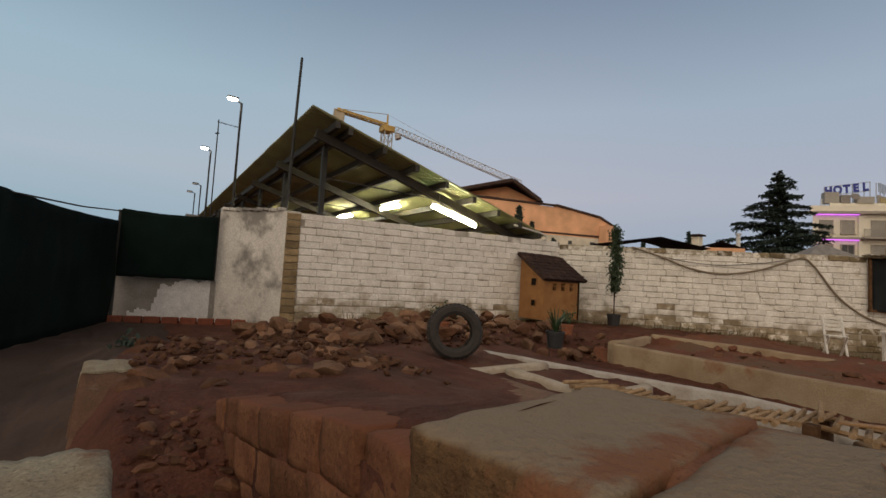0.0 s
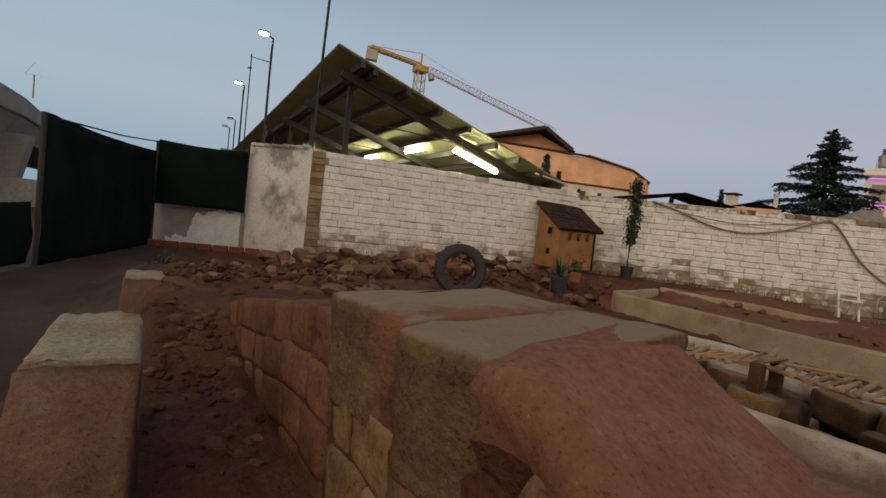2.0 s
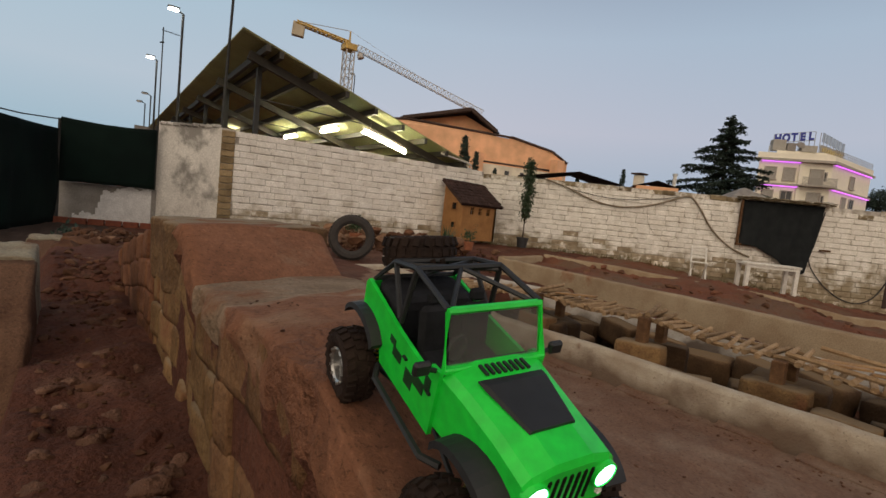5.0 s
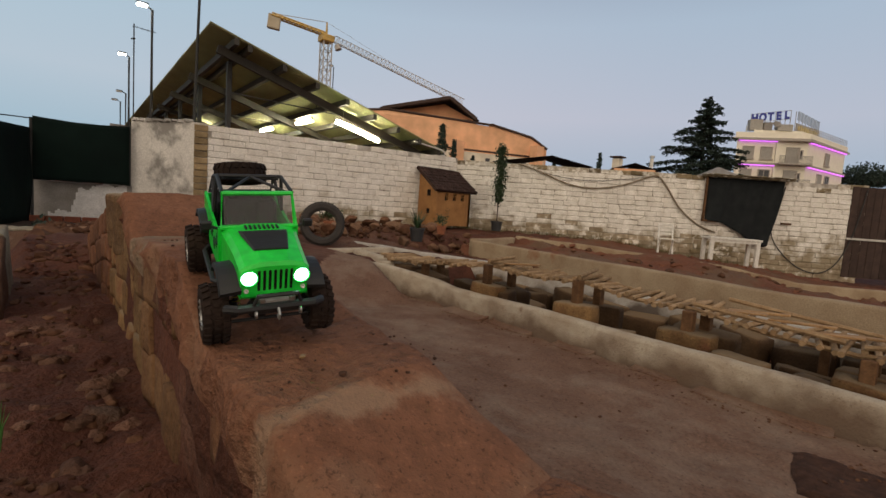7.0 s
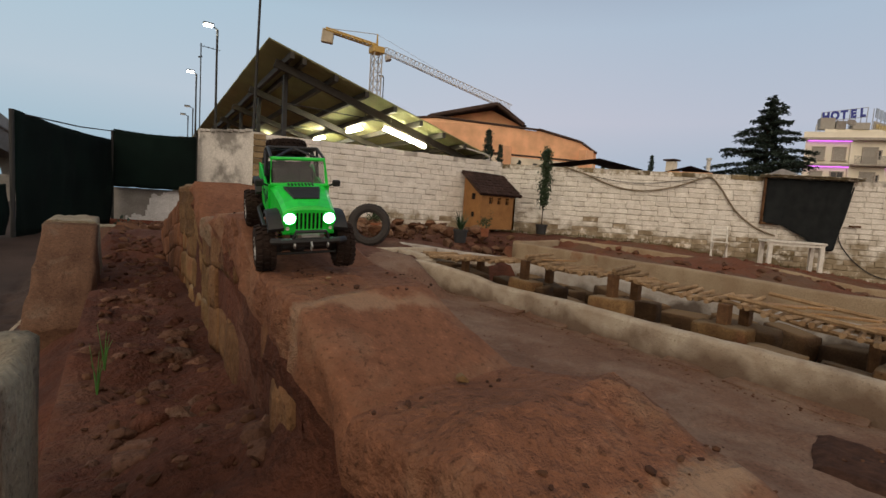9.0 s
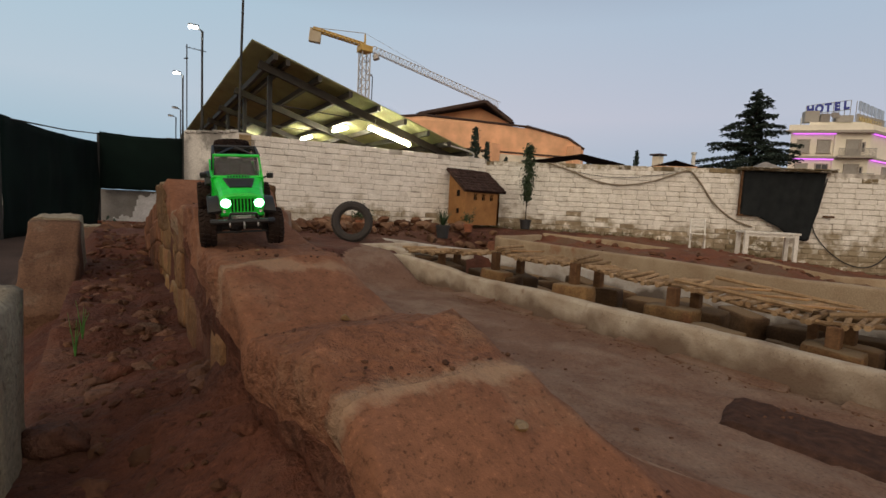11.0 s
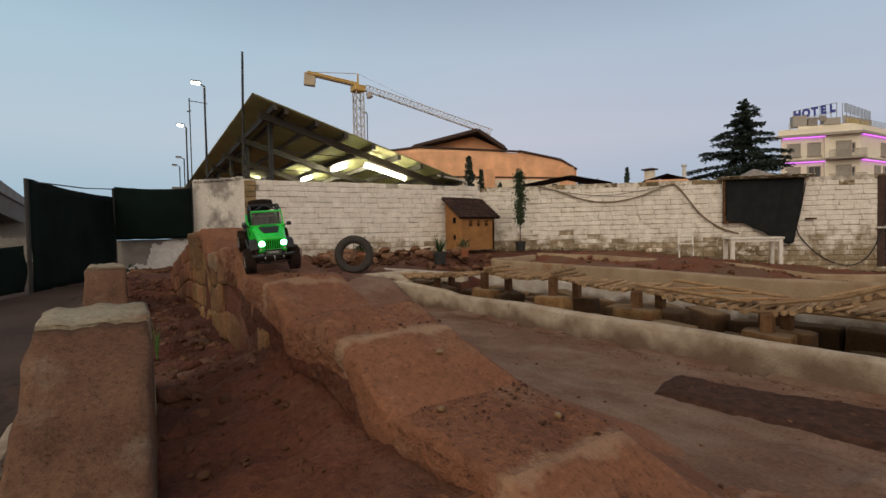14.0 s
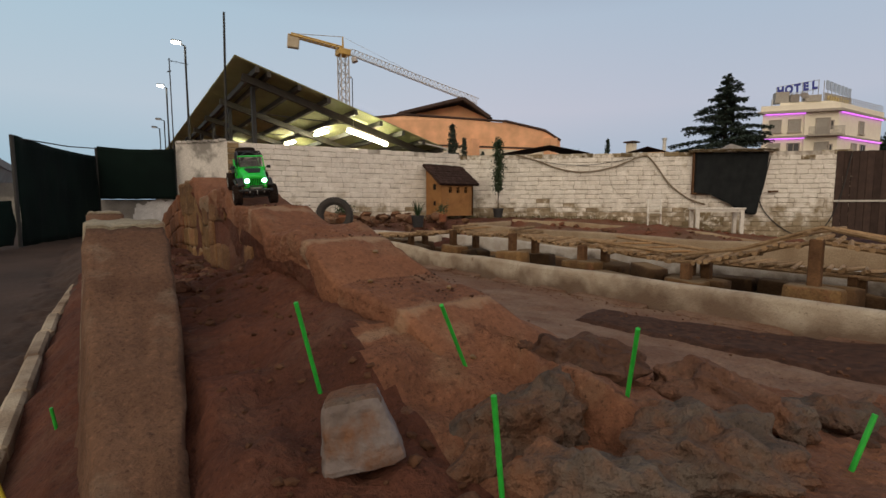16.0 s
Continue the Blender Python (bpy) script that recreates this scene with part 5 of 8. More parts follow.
# body tub: side panels with a cut-down door, tail and floor
for s in (-1, 1):
    bm = bmesh.new()
    x = s * 0.0765
    outline = [(0.062, 0.105), (0.062, 0.196), (0.040, 0.193), (0.030, 0.178), (-0.050, 0.182), (-0.175, 0.198), (-0.182, 0.190), (-0.182, 0.150), (-0.125, 0.150), (-0.108, 0.128), (-0.095, 0.100)]
    lo = [bm.verts.new((x - s * 0.003, y, z)) for y, z in outline]
    hi = [bm.verts.new((x + s * 0.003, y, z)) for y, z in outline]
    k = len(outline)
    for i in range(k):
        bm.faces.new((lo[i], lo[(i + 1) % k], hi[(i + 1) % k], hi[i]))
    bm.faces.new(hi)
    bm.faces.new(lo[::-1])
    bmesh.ops.recalc_face_normals(bm, faces=bm.faces)
    side = part("side_panel", bm, GREEN, car)
    bm = bmesh.new()
    for yy, zz, sy, sz in ((0.02, 0.150, 0.030, 0.016), (-0.005, 0.138, 0.022, 0.022), (-0.045, 0.148, 0.026, 0.014), (-0.062, 0.160, 0.018, 0.010), (0.042, 0.165, 0.014, 0.020)):
        box(bm, (x + s * 0.0035, yy, zz), (0.0014, sy, sz), m=None, bevel=0.0)
    part("side_decal", bm, DECAL, side, "dark camouflage decal")
    bm = bmesh.new()
    for y0, z0 in ((0.048, 0.158), (-0.020, 0.160)):
        box(bm, (x + s * 0.0045, y0, z0), (0.004, 0.010, 0.003))
    part("door_handle", bm, BLACK, side)
    # fender flares
    for cy, w0 in ((0.155, 0.024), (-0.155, 0.024)):
        bm = bmesh.new()
        secs = []
        for i in range(11):
            a = radians(30 + 122 * i / 10)
            yy, zz = cy + 0.070 * math.cos(a), 0.092 + 0.068 * math.sin(a) ** 0.7
            q = 0.94
            secs.append([(s * 0.060, yy, zz), (s * (0.072 + w0), yy, zz - 0.004), (s * (0.074 + w0), cy + (yy - cy) * q, zz - 0.012), (s * 0.060, cy + (yy - cy) * q, zz - 0.010)])
        hull(bm, secs)
        part("fender_flare", bm, BLACK, car, "matt black fender flare")
    bm = bmesh.new()
    tube(bm, [(s * 0.078, 0.052, 0.192), (s * 0.092, 0.054, 0.198)], 0.003)
    box(bm, (s * 0.101, 0.055, 0.201), (0.022, 0.010, 0.018), bevel=0.003)
    part("wing_mirror", bm, BLACK, car)
bm = bmesh.new()
box(bm, (0, -0.179, 0.165), (0.150, 0.006, 0.055), bevel=0.001)
part("tailgate", bm, GREEN, car)
bm = bmesh.new()
box(bm, (0, -0.06, 0.112), (0.146, 0.235, 0.006))
box(bm, (0, 0.045, 0.165), (0.146, 0.02, 0.05), bevel=0.005)
part("floor_tub", bm, SEAT, car)
bm = bmesh.new()
tube(bm, [(-0.074, 0.060, 0.196), (-0.069, 0.036, 0.262), (0.069, 0.036, 0.262), (0.074, 0.060, 0.196), (-0.074, 0.060, 0.196)], 0.0055)
box(bm, (0, 0.060, 0.197), (0.150, 0.012, 0.008), bevel=0.002)
frame_w = part("windscreen_frame", bm, GREEN, car, "green windscreen frame")
bm = bmesh.new()
box(bm, (0, 0, 0), (0.134, 0.0015, 0.060), m=Matrix.Translation((0, 0.048, 0.229)) @ pose(0, 0, 0, 20, 0, 0))
pane = part("windscreen", bm, WINDSCREEN_GREY, frame_w, "clear plastic windscreen with its sky reflection put in as grey")
pane.visible_shadow = False
for s in (-1, 1):
    bm = bmesh.new()
    box(bm, (s * 0.034, -0.012, 0.150), (0.046, 0.045, 0.020), bevel=0.006)
    box(bm, (0, 0, 0), (0.044, 0.016, 0.070), m=Matrix.Translation((s * 0.034, -0.040, 0.185)) @ pose(0, 0, 0, 12, 0, 0), bevel=0.006)
    box(bm, (0, 0, 0), (0.024, 0.012, 0.018), m=Matrix.Translation((s * 0.034, -0.050, 0.230)) @ pose(0, 0, 0, 12, 0, 0), bevel=0.004)
    part("seat", bm, SEAT, car, "dark bucket seat")
bm = bmesh.new()
lathe(bm, [(-0.002, 0.016), (0.002, 0.016), (0.002, 0.019), (-0.002, 0.019)], 18, m=Matrix.Translation((0.034, 0.022, 0.196)) @ Matrix.Rotation(radians(-70), 4, "Z") @ Matrix.Rotation(radians(0), 4, "Y"), closed=True)
part("steering_wheel", bm, BLACK, car)
bm = bmesh.new()
box(bm, (0, -0.13, 0.165), (0.130, 0.085, 0.075), bevel=0.014, seg=2)
part("cargo_cover", bm, SEAT, car, "black cargo cover")
R = 0.0042
bm = bmesh.new()
tube(bm, [(0.069, 0.036, 0.264), (0.067, -0.055, 0.272), (0.066, -0.120, 0.252), (0.070, -0.172, 0.200), (-0.070, -0.172, 0.200), (-0.066, -0.120, 0.252), (-0.067, -0.055, 0.272), (-0.069, 0.036, 0.264)], R)
cage = part("roll_cage", bm, BLACK, car, "black welded tubular roll cage")


def cage_bar(a, b, r=R):
    bm = bmesh.new()
    tube(bm, [a, b], r)
    part("cage_bar", bm, BLACK, cage)


for s in (-1, 1):
    cage_bar((s * 0.067, -0.055, 0.272), (s * 0.073, -0.062, 0.188))
    cage_bar((s * 0.066, -0.120, 0.252), (s * 0.073, -0.066, 0.192))
    cage_bar((s * 0.060, -0.05, 0.268), (-s * 0.060, -0.120, 0.248), R * 0.8)
    cage_bar((s * 0.060, 0.030, 0.262), (0, -0.055, 0.271), R * 0.8)
cage_bar((-0.067, -0.055, 0.272), (0.067, -0.055, 0.272))
cage_bar((-0.066, -0.120, 0.252), (0.066, -0.120, 0.252))
spare = wheel_parts(car, (0, -0.175, 0.242), "spare_wheel")
spare.rotation_euler = (0, radians(68), radians(90))
bm = bmesh.new()
tube(bm, [(-0.088, 0.218, 0.100), (-0.070, 0.236, 0.106), (0.070, 0.236, 0.106), (0.088, 0.218, 0.100)], 0.0085, seg=8)
tube(bm, [(-0.045, 0.236, 0.106), (-0.036, 0.240, 0.132), (0.036, 0.240, 0.132), (0.045, 0.236, 0.106)], 0.0042)
box(bm, (0, 0.222, 0.096), (0.10, 0.030, 0.012), bevel=0.003)
bumper = part("bumper", bm, BLACK, car, "black tube bumper")
bm = bmesh.new()
rod(bm, (-0.022, 0.226, 0.113), (0.022, 0.226, 0.113), 0.010, seg=12)
box(bm, (-0.027, 0.226, 0.113), (0.012, 0.022, 0.022), bevel=0.002)
box(bm, (0.027, 0.226, 0.113), (0.012, 0.022, 0.022), bevel=0.002)
part("winch", bm, SILVER, bumper, "silver winch drum")
bm = bmesh.new()
tube(bm, [(0, 0.244, 0.106), (0.0, 0.256, 0.098), (0.0, 0.252, 0.088), (0.0, 0.244, 0.092)], 0.003)
part("tow_hook", bm, SILVER, bumper, "metal tow hook")
for s in (-1, 1):
    bm = bmesh.new()
    lathe(bm, [(-0.002, 0.004), (0.002, 0.004), (0.002, 0.007), (-0.002, 0.007)], 12, m=Matrix.Translation((s * 0.040, 0.246, 0.098)), closed=True)
    part("shackle", bm, SILVER, bumper, "metal shackle")
bm = bmesh.new()
tube(bm, [(-0.07, -0.205, 0.115), (0.07, -0.205, 0.115)], 0.007)
tube(bm, [(-0.05, -0.18, 0.12), (-0.05, -0.205, 0.115)], 0.006)
tube(bm, [(0.05, -0.18, 0.12), (0.05, -0.205, 0.115)], 0.006)
part("bumper", bm, BLACK, car, "black rear tube bumper")

# ---- the model house ----
house = empty("model_house", pose(7.88, 8.02, 0.55), "ochre model tower house with a dark tiled lean-to roof", "model house")


def hp(name, bm, m, label="", par=None):
    return part(name, bm, m, par or house, label)


def wall_with_holes(w, h, t, holes, slope=None):
    """An upright slab in the xz plane with square openings; slope: height at the far end."""
    bm = bmesh.new()
    xs = sorted({0.0, w, *[v for a, b, c, d in holes for v in (a, b)]})
    zs = sorted({0.0, h, *[v for a, b, c, d in holes for v in (c, d)]})
    for x0, x1 in zip(xs, xs[1:]):
        for z0, z1 in zip(zs, zs[1:]):
            cx, cz = (x0 + x1) / 2, (z0 + z1) / 2
            if any(a < cx < b and c < cz < d for a, b, c, d in holes):
                continue
            box(bm, (cx, t / 2, cz), (x1 - x0, t, z1 - z0))
    bmesh.ops.remove_doubles(bm, verts=bm.verts, dist=0.0005)
    return bm


# front, towards the yard
bm = wall_with_holes(1.10, 0.90, 0.06, [(0.20, 0.31, 0.66, 0.82), (0.48, 0.59, 0.66, 0.82), (0.76, 0.87, 0.66, 0.82)])
ob = hp("front_wall", bm, HOUSE)
ob.matrix_basis = pose(0.02, -0.37, 0)
for x in (0.20, 0.48, 0.76):
    bm = bmesh.new()
    box(bm, (x + 0.055, -0.30, 0.74), (0.13, 0.02, 0.18))
    hp("window", bm, VOID, "small dark window opening")
    bm = bmesh.new()
    lathe(bm, [(-0.02, 0.052), (0.02, 0.052), (0.02, 0.066), (-0.02, 0.066)], 14, m=Matrix.Translation((x + 0.075, -0.366, 0.81)) @ Matrix.Rotation(radians(90), 4, "Z"), closed=True)
    hp("window_arch", bm, HOUSE)
bm = bmesh.new()
o = [(0.02, -0.37, 0.0), (0.02, 0.40, 0.0), (0.02, 0.40, 1.42), (0.02, -0.37, 0.90)]
lo = [bm.verts.new(p) for p in o]
hi = [bm.verts.new((p[0] - 0.06, p[1], p[2])) for p in o]
for i in range(4):
    bm.faces.new((lo[i], lo[(i + 1) % 4], hi[(i + 1) % 4], hi[i]))
bm.faces.new(hi)
bm.faces.new(lo[::-1])
bmesh.ops.recalc_face_normals(bm, faces=bm.faces)
hp("gable_wall", bm, HOUSE)
bm = bmesh.new()
o = [(1.12, -0.37, 0.0), (1.12, 0.40, 0.0), (1.12, 0.40, 1.42), (1.12, -0.37, 0.90)]
lo = [bm.verts.new(p) for p in o]
hi = [bm.verts.new((p[0] - 0.06, p[1], p[2])) for p in o]
for i in range(4):
    bm.faces.new((lo[i], lo[(i + 1) % 4], hi[(i + 1) % 4], hi[i]))
bm.faces.new(hi)
bm.faces.new(lo[::-1])
bmesh.ops.recalc_face_normals(bm, faces=bm.faces)
hp("gable_wall", bm, HOUSE)
for z, s in ((0.83, 0.16), (0.36, 0.13)):
    bm = bmesh.new()
    box(bm, (-0.041, -0.05, z), (0.012, s, s), bevel=0.004)
    hp("window", bm, VOID, "small dark window opening")
    bm = bmesh.new()
    for dy, dz, sy, sz in ((0, s / 2 + 0.01, s + 0.05, 0.02), (0, -s / 2 - 0.01, s + 0.05, 0.02), (s / 2 + 0.01, 0, 0.02, s), (-s / 2 - 0.01, 0, 0.02, s)):
        box(bm, (-0.047, -0.05 + dy, z + dz), (0.024, sy, sz))
    hp("window_frame", bm, HOUSE)
bm = bmesh.new()
sl = math.atan2(0.52, 0.77)
box(bm, (0, 0, 0), (1.42, 1.04, 0.05), m=Matrix.Translation((0.57, -0.0, 1.175)) @ pose(0, 0, 0, math.degrees(sl), 0, 0))
hp("roof_deck", bm, TILE_DARK)
TILEM = slab_mesh("roof_tile", 0.094, 0.145, 0.034, 0.008, 7, 0.008)
TILEM.materials.append(TILE_DARK)
for r in range(8):
    for c in range(14):
        m = Matrix.Translation((0.57, 0.0, 1.175)) @ pose(0, 0, 0, math.degrees(sl), 0, 0) @ Matrix.Translation((-0.655 + 0.101 * c, -0.465 + 0.132 * r, 0.040 + random.uniform(-0.006, 0.008))) @ pose(0, 0, 0, -5 + random.uniform(-4, 4), random.uniform(-4, 4), random.uniform(-5, 5))
        piece("roof_tile", TILEM, m, house)

# ---- tyre, pots and plants ----
bm = bmesh.new()
prof = [(-0.085, 0.20), (-0.105, 0.24), (-0.105, 0.29), (-0.085, 0.315), (-0.03, 0.325), (0.03, 0.325), (0.085, 0.315), (0.105, 0.29), (0.105, 0.24), (0.085, 0.20), (0.078, 0.215), (0.088, 0.25), (0.075, 0.295), (-0.075, 0.295), (-0.088, 0.25), (-0.078, 0.215)]
lathe(bm, prof, 40, m=pose(3.43, 4.88, 0.69, 0, 4, 62), closed=True)
for k in range(40):
    for s in (-1, 1):
        m = pose(3.43, 4.88, 0.69, 0, 4, 62) @ Matrix.Rotation(2 * math.pi * (k + 0.25 * s) / 40, 4, "X") @ Matrix.Translation((s * 0.045, 0, 0.324))
        box(bm, (0, 0, 0), (0.07, 0.032, 0.012), m=m @ pose(0, 0, 0, 0, 0, 15 * s))
bmesh.ops.recalc_face_normals(bm, faces=bm.faces)
tagged(link("old_tyre", bm, RUBBER), "old black car tyre standing upright in the soil", "tyre")


def leaf_cloud(bm, pts, size, seed, per=6, spread=0.05):
    rnd = random.Random(seed)
    for p in pts:
        for _ in range(per):
            c = Vector(p) + Vector((rnd.gauss(0, spread), rnd.gauss(0, spread), rnd.gauss(0, spread)))
            r = Euler((rnd.uniform(-1.2, 1.2), rnd.uniform(-1.2, 1.2), rnd.uniform(0, 6.28))).to_matrix()
            s = size * rnd.uniform(0.6, 1.3)
            q = [bm.verts.new(c + r @ Vector(v) * s) for v in ((-0.5, 0, 0), (0, -0.26, 0.06), (0.55, 0, -0.05), (0, 0.26, 0.06))]
            bm.faces.new(q)


def potted(name, x, y, z, r, h, label, cat, pot_mat):
    th = empty(name, Matrix.Translation((x, y, z)), label, cat)
    bm = bmesh.new()
    M = Matrix.Rotation(radians(-90), 4, "Y")
    lathe(bm, [(0.0, 0.001), (0.0, r * 0.78), (h * 0.86, r * 0.97), (h * 0.86, r * 1.06), (h, r * 1.06), (h, r * 0.94), (h * 0.85, r * 0.9), (h * 0.83, 0.001)], 24, m=M)
    bmesh.ops.recalc_face_normals(bm, faces=bm.faces)
    part("pot", bm, pot_mat, th)
    return th


th = potted("potted_tree", 9.35, 6.95, 0.50, 0.15, 0.26, "slender columnar tree in a black pot against the wall", "potted tree", POT)
bm = bmesh.new()
tube(bm, [(0, 0, 0.2), (0.01, 0.01, 0.6), (-0.01, 0, 1.1), (0, 0.02, 1.6), (0.02, 0.0, 2.15)], 0.018, seg=7, taper=0.35)
part("trunk", bm, BARK, th)
bm = bmesh.new()
rnd = random.Random(3)
pts = [(rnd.gauss(0, 0.03) + 0.035 * math.sin(k * 0.7), rnd.gauss(0, 0.03), 0.78 + 1.42 * k / 60) for k in range(60)]
leaf_cloud(bm, pts, 0.075, 4, per=30, spread=0.055)
part("foliage", bm, LEAF_D, th, "dense small dark leaves")

th = potted("potted_plant", 5.3, 5.0, 0.42, 0.13, 0.24, "bushy green plant in a black pot among stones", "potted plant", POT)
bm = bmesh.new()
for k in range(46):
    rnd = random.Random(100 + k)
    a, ln, up = rnd.uniform(0, 6.28), rnd.uniform(0.10, 0.26), rnd.uniform(0.25, 0.55)
    prev = None
    for i in range(5):
        u = i / 4
        c = Vector((math.cos(a) * ln * u, math.sin(a) * ln * u, 0.2 + up * u - 0.16 * u * u))
        wd = 0.014 * (1 - u * 0.9)
        s = Vector((-math.sin(a), math.cos(a), 0)) * wd
        cur = (bm.verts.new(c - s), bm.verts.new(c + s))
        if prev:
            bm.faces.new((prev[0], prev[1], cur[1], cur[0]))
        prev = cur
part("foliage", bm, LEAF, th, "long narrow green leaves")

th = potted("potted_plant", 4.3, 6.4, 0.47, 0.11, 0.18, "small shrub in a terracotta pot beside the rubble", "potted plant", TERRA)
bm = bmesh.new()
rnd = random.Random(8)
leaf_cloud(bm, [(rnd.gauss(0, 0.07), rnd.gauss(0, 0.07), 0.27 + abs(rnd.gauss(0, 0.07))) for _ in range(40)], 0.05, 9, per=8, spread=0.03)
part("foliage", bm, LEAF, th, "small green leaves")
th = potted("flower_pot", 6.6, 5.9, 0.48, 0.10, 0.17, "terracotta pot with a sprig of green", "potted plant", TERRA)
bm = bmesh.new()
leaf_cloud(bm, [(rnd.gauss(0, 0.06), rnd.gauss(0, 0.06), 0.24 + abs(rnd.gauss(0, 0.09))) for _ in range(26)], 0.05, 19, per=7, spread=0.03)
part("foliage", bm, LEAF, th, "small green leaves")

# ---- chair, table and what hangs on the east wall ----
E_A, E_D = Vector((9.1, 8.4)), Vector((0.714, -0.70))
E_N = Vector((-0.70, -0.714))


def on_wall(s, off, z):
    """A place s metres along the east wall, off metres before its face."""
    p = E_A + E_D * s + E_N * off
    return (p.x, p.y, z)


def wall_pose(s, off, z):
    p = on_wall(s, off, z)
    return Matrix(((E_D.x, -E_N.x, 0, p[0]), (E_D.y, -E_N.y, 0, p[1]), (0, 0, 1, p[2]), (0, 0, 0, 1)))


chair = empty("folding_chair", pose(12.07, 3.74, ground_z(12.07, 3.74), 0, 0, -56) @ Matrix.Diagonal((0.80, 0.92, 0.95, 1)), "white slatted folding garden chair by the wall", "chair")
for s in (-1, 1):
    bm = bmesh.new()
    rod(bm, (s * 0.2, -0.16, 0), (s * 0.2, 0.20, 0.82), 0.026, seg=6)
    part("leg", bm, CHAIRW, chair)
    bm = bmesh.new()
    rod(bm, (s * 0.185, 0.20, 0), (s * 0.185, -0.18, 0.44), 0.026, seg=6)
    part("leg", bm, CHAIRW, chair)
for k in range(5):
    bm = bmesh.new()
    box(bm, (0, -0.17 + 0.075 * k, 0.445), (0.42, 0.055, 0.018), bevel=0.004)
    part("seat_slat", bm, CHAIRW, chair)
for k in range(4):
    bm = bmesh.new()
    box(bm, (0, 0.105 + 0.034 * k, 0.575 + 0.078 * k), (0.42, 0.022, 0.056), bevel=0.004)
    part("back_slat", bm, CHAIRW, chair)

table = empty("work_table", pose(13.20, 2.66, ground_z(13.20, 2.66) + 0.02, 0, 0, -42.0), "plain white-painted table standing at the wall", "table")
bm = bmesh.new()
box(bm, (0, 0, 0.66), (1.24, 0.5, 0.05), bevel=0.006)
part("tabletop", bm, CHAIRW, table)
for sx in (-1, 1):
    for sy in (-1, 1):
        bm = bmesh.new()
        box(bm, (sx * 0.55, sy * 0.19, 0.313), (0.09, 0.07, 0.646), bevel=0.004)
        part("leg", bm, CHAIRW, table)
bm = bmesh.new()
box(bm, (0, -0.20, 0.60), (1.02, 0.03, 0.06))
part("apron", bm, CHAIRW, table)

screen = empty("cloth_screen", wall_pose(6.75, 0.05, 2.3), "black shade cloth hung over a wall opening under a tile ledge", "screen")
bm = bmesh.new()
k, h = 30, 20
g = []
for i in range(k + 1):
    u = i / k
    x = 1.95 * u
    drop = lerp([(0.0, 1.15), (0.22, 1.18), (0.45, 1.40), (0.7, 1.68), (0.88, 1.76), (1.0, 1.72)], u)
    g.append([bm.verts.new((x - 0.26 * u * u * (j / h) + 0.03 * (j / h) * math.sin(u * 3), -0.05 - 0.06 * (j / h) + 0.05 * math.sin(u * 17 + j * 0.12) * (0.25 + 0.75 * j / h) + 0.02 * math.sin(u * 41 + j * 0.2) + 0.02 * nz(u * 6, j, 2, 0.4), 0.02 - drop * j / h)) for j in range(h + 1)])
for i in range(k):
    for j in range(h):
        bm.faces.new((g[i][j], g[i][j + 1], g[i + 1][j + 1], g[i + 1][j]))
ob = part("cloth", bm, SCREEN, screen, "black shade cloth", True)
ob.modifiers.new("thickness", "SOLIDIFY").thickness = 0.006
bm = bmesh.new()
box(bm, (0.98, -0.10, 0.05), (2.25, 0.26, 0.035), bevel=0.006)
for i in range(12):
    box(bm, (-0.08 + 0.19 * i, -0.14, 0.085 + 0.008 * (i % 2)), (0.17, 0.30, 0.028), bevel=0.006)
part("ledge", bm, MOSSY_TOP, screen, "ledge of rough tiles")
for c, sz in (((-0.03, -0.05, -0.56), (0.05, 0.06, 1.2)), ((0.15, -0.06, -1.13), (0.42, 0.10, 0.06)), ((2.10, -0.06, -1.08), (0.24, 0.08, 0.05))):
    bm = bmesh.new()
    box(bm, c, sz, bevel=0.005)
    part("frame_board", bm, WOOD_DARK, screen, "weathered wooden frame board")


def hanging(name, pts, r, material, label, cat):
    """A line hung on the wall through points (along the wall, height), sagging smoothly."""
    bm = bmesh.new()
    out = []
    P = [Vector(on_wall(s, 0.06, z)) for s, z in pts]
    for i in range(len(P) - 1):
        p0, p1, p2, p3 = P[max(i - 1, 0)], P[i], P[i + 1], P[min(i + 2, len(P) - 1)]
        for q in range(8):
            t = q / 8
            out.append(0.5 * ((2 * p1) + (p2 - p0) * t + (2 * p0 - 5 * p1 + 4 * p2 - p3) * t * t + (3 * p1 - p0 - 3 * p2 + p3) * t ** 3))
    out.append(P[-1])
    tube(bm, out, r, seg=6)
    return tagged(link(name, bm, material, smooth=True), label, cat)


hanging("garden_hose", [(1.7, 2.36), (2.3, 2.18), (3.0, 1.92), (3.7, 1.82), (4.5, 1.95), (5.2, 2.22), (5.45, 2.26), (5.7, 2.0), (6.1, 1.45), (6.6, 1.05), (7.1, 0.86)], 0.022, ROPE, "faded garden hose looped along the wall", "hose")
hanging("cable", [(1.75, 2.34), (2.6, 2.12), (3.6, 2.02), (4.6, 2.12), (5.4, 2.28)], 0.008, CABLE, "thin dark cable strung along the wall", "cable")
hanging("cable", [(4.4, 1.9), (4.5, 1.4), (4.9, 1.05), (5.3, 1.2)], 0.0035, ROPE, "thin dark cable hanging on the wall", "cable")
hanging("cable", [(8.75, 2.2), (8.62, 1.4), (8.55, 0.9), (8.9, 0.4), (9.4, 0.05), (9.9, -0.02), (10.3, 0.3), (10.6, 1.1), (10.8, 2.25)], 0.014, CABLE, "black cable hanging in a long loop", "cable")

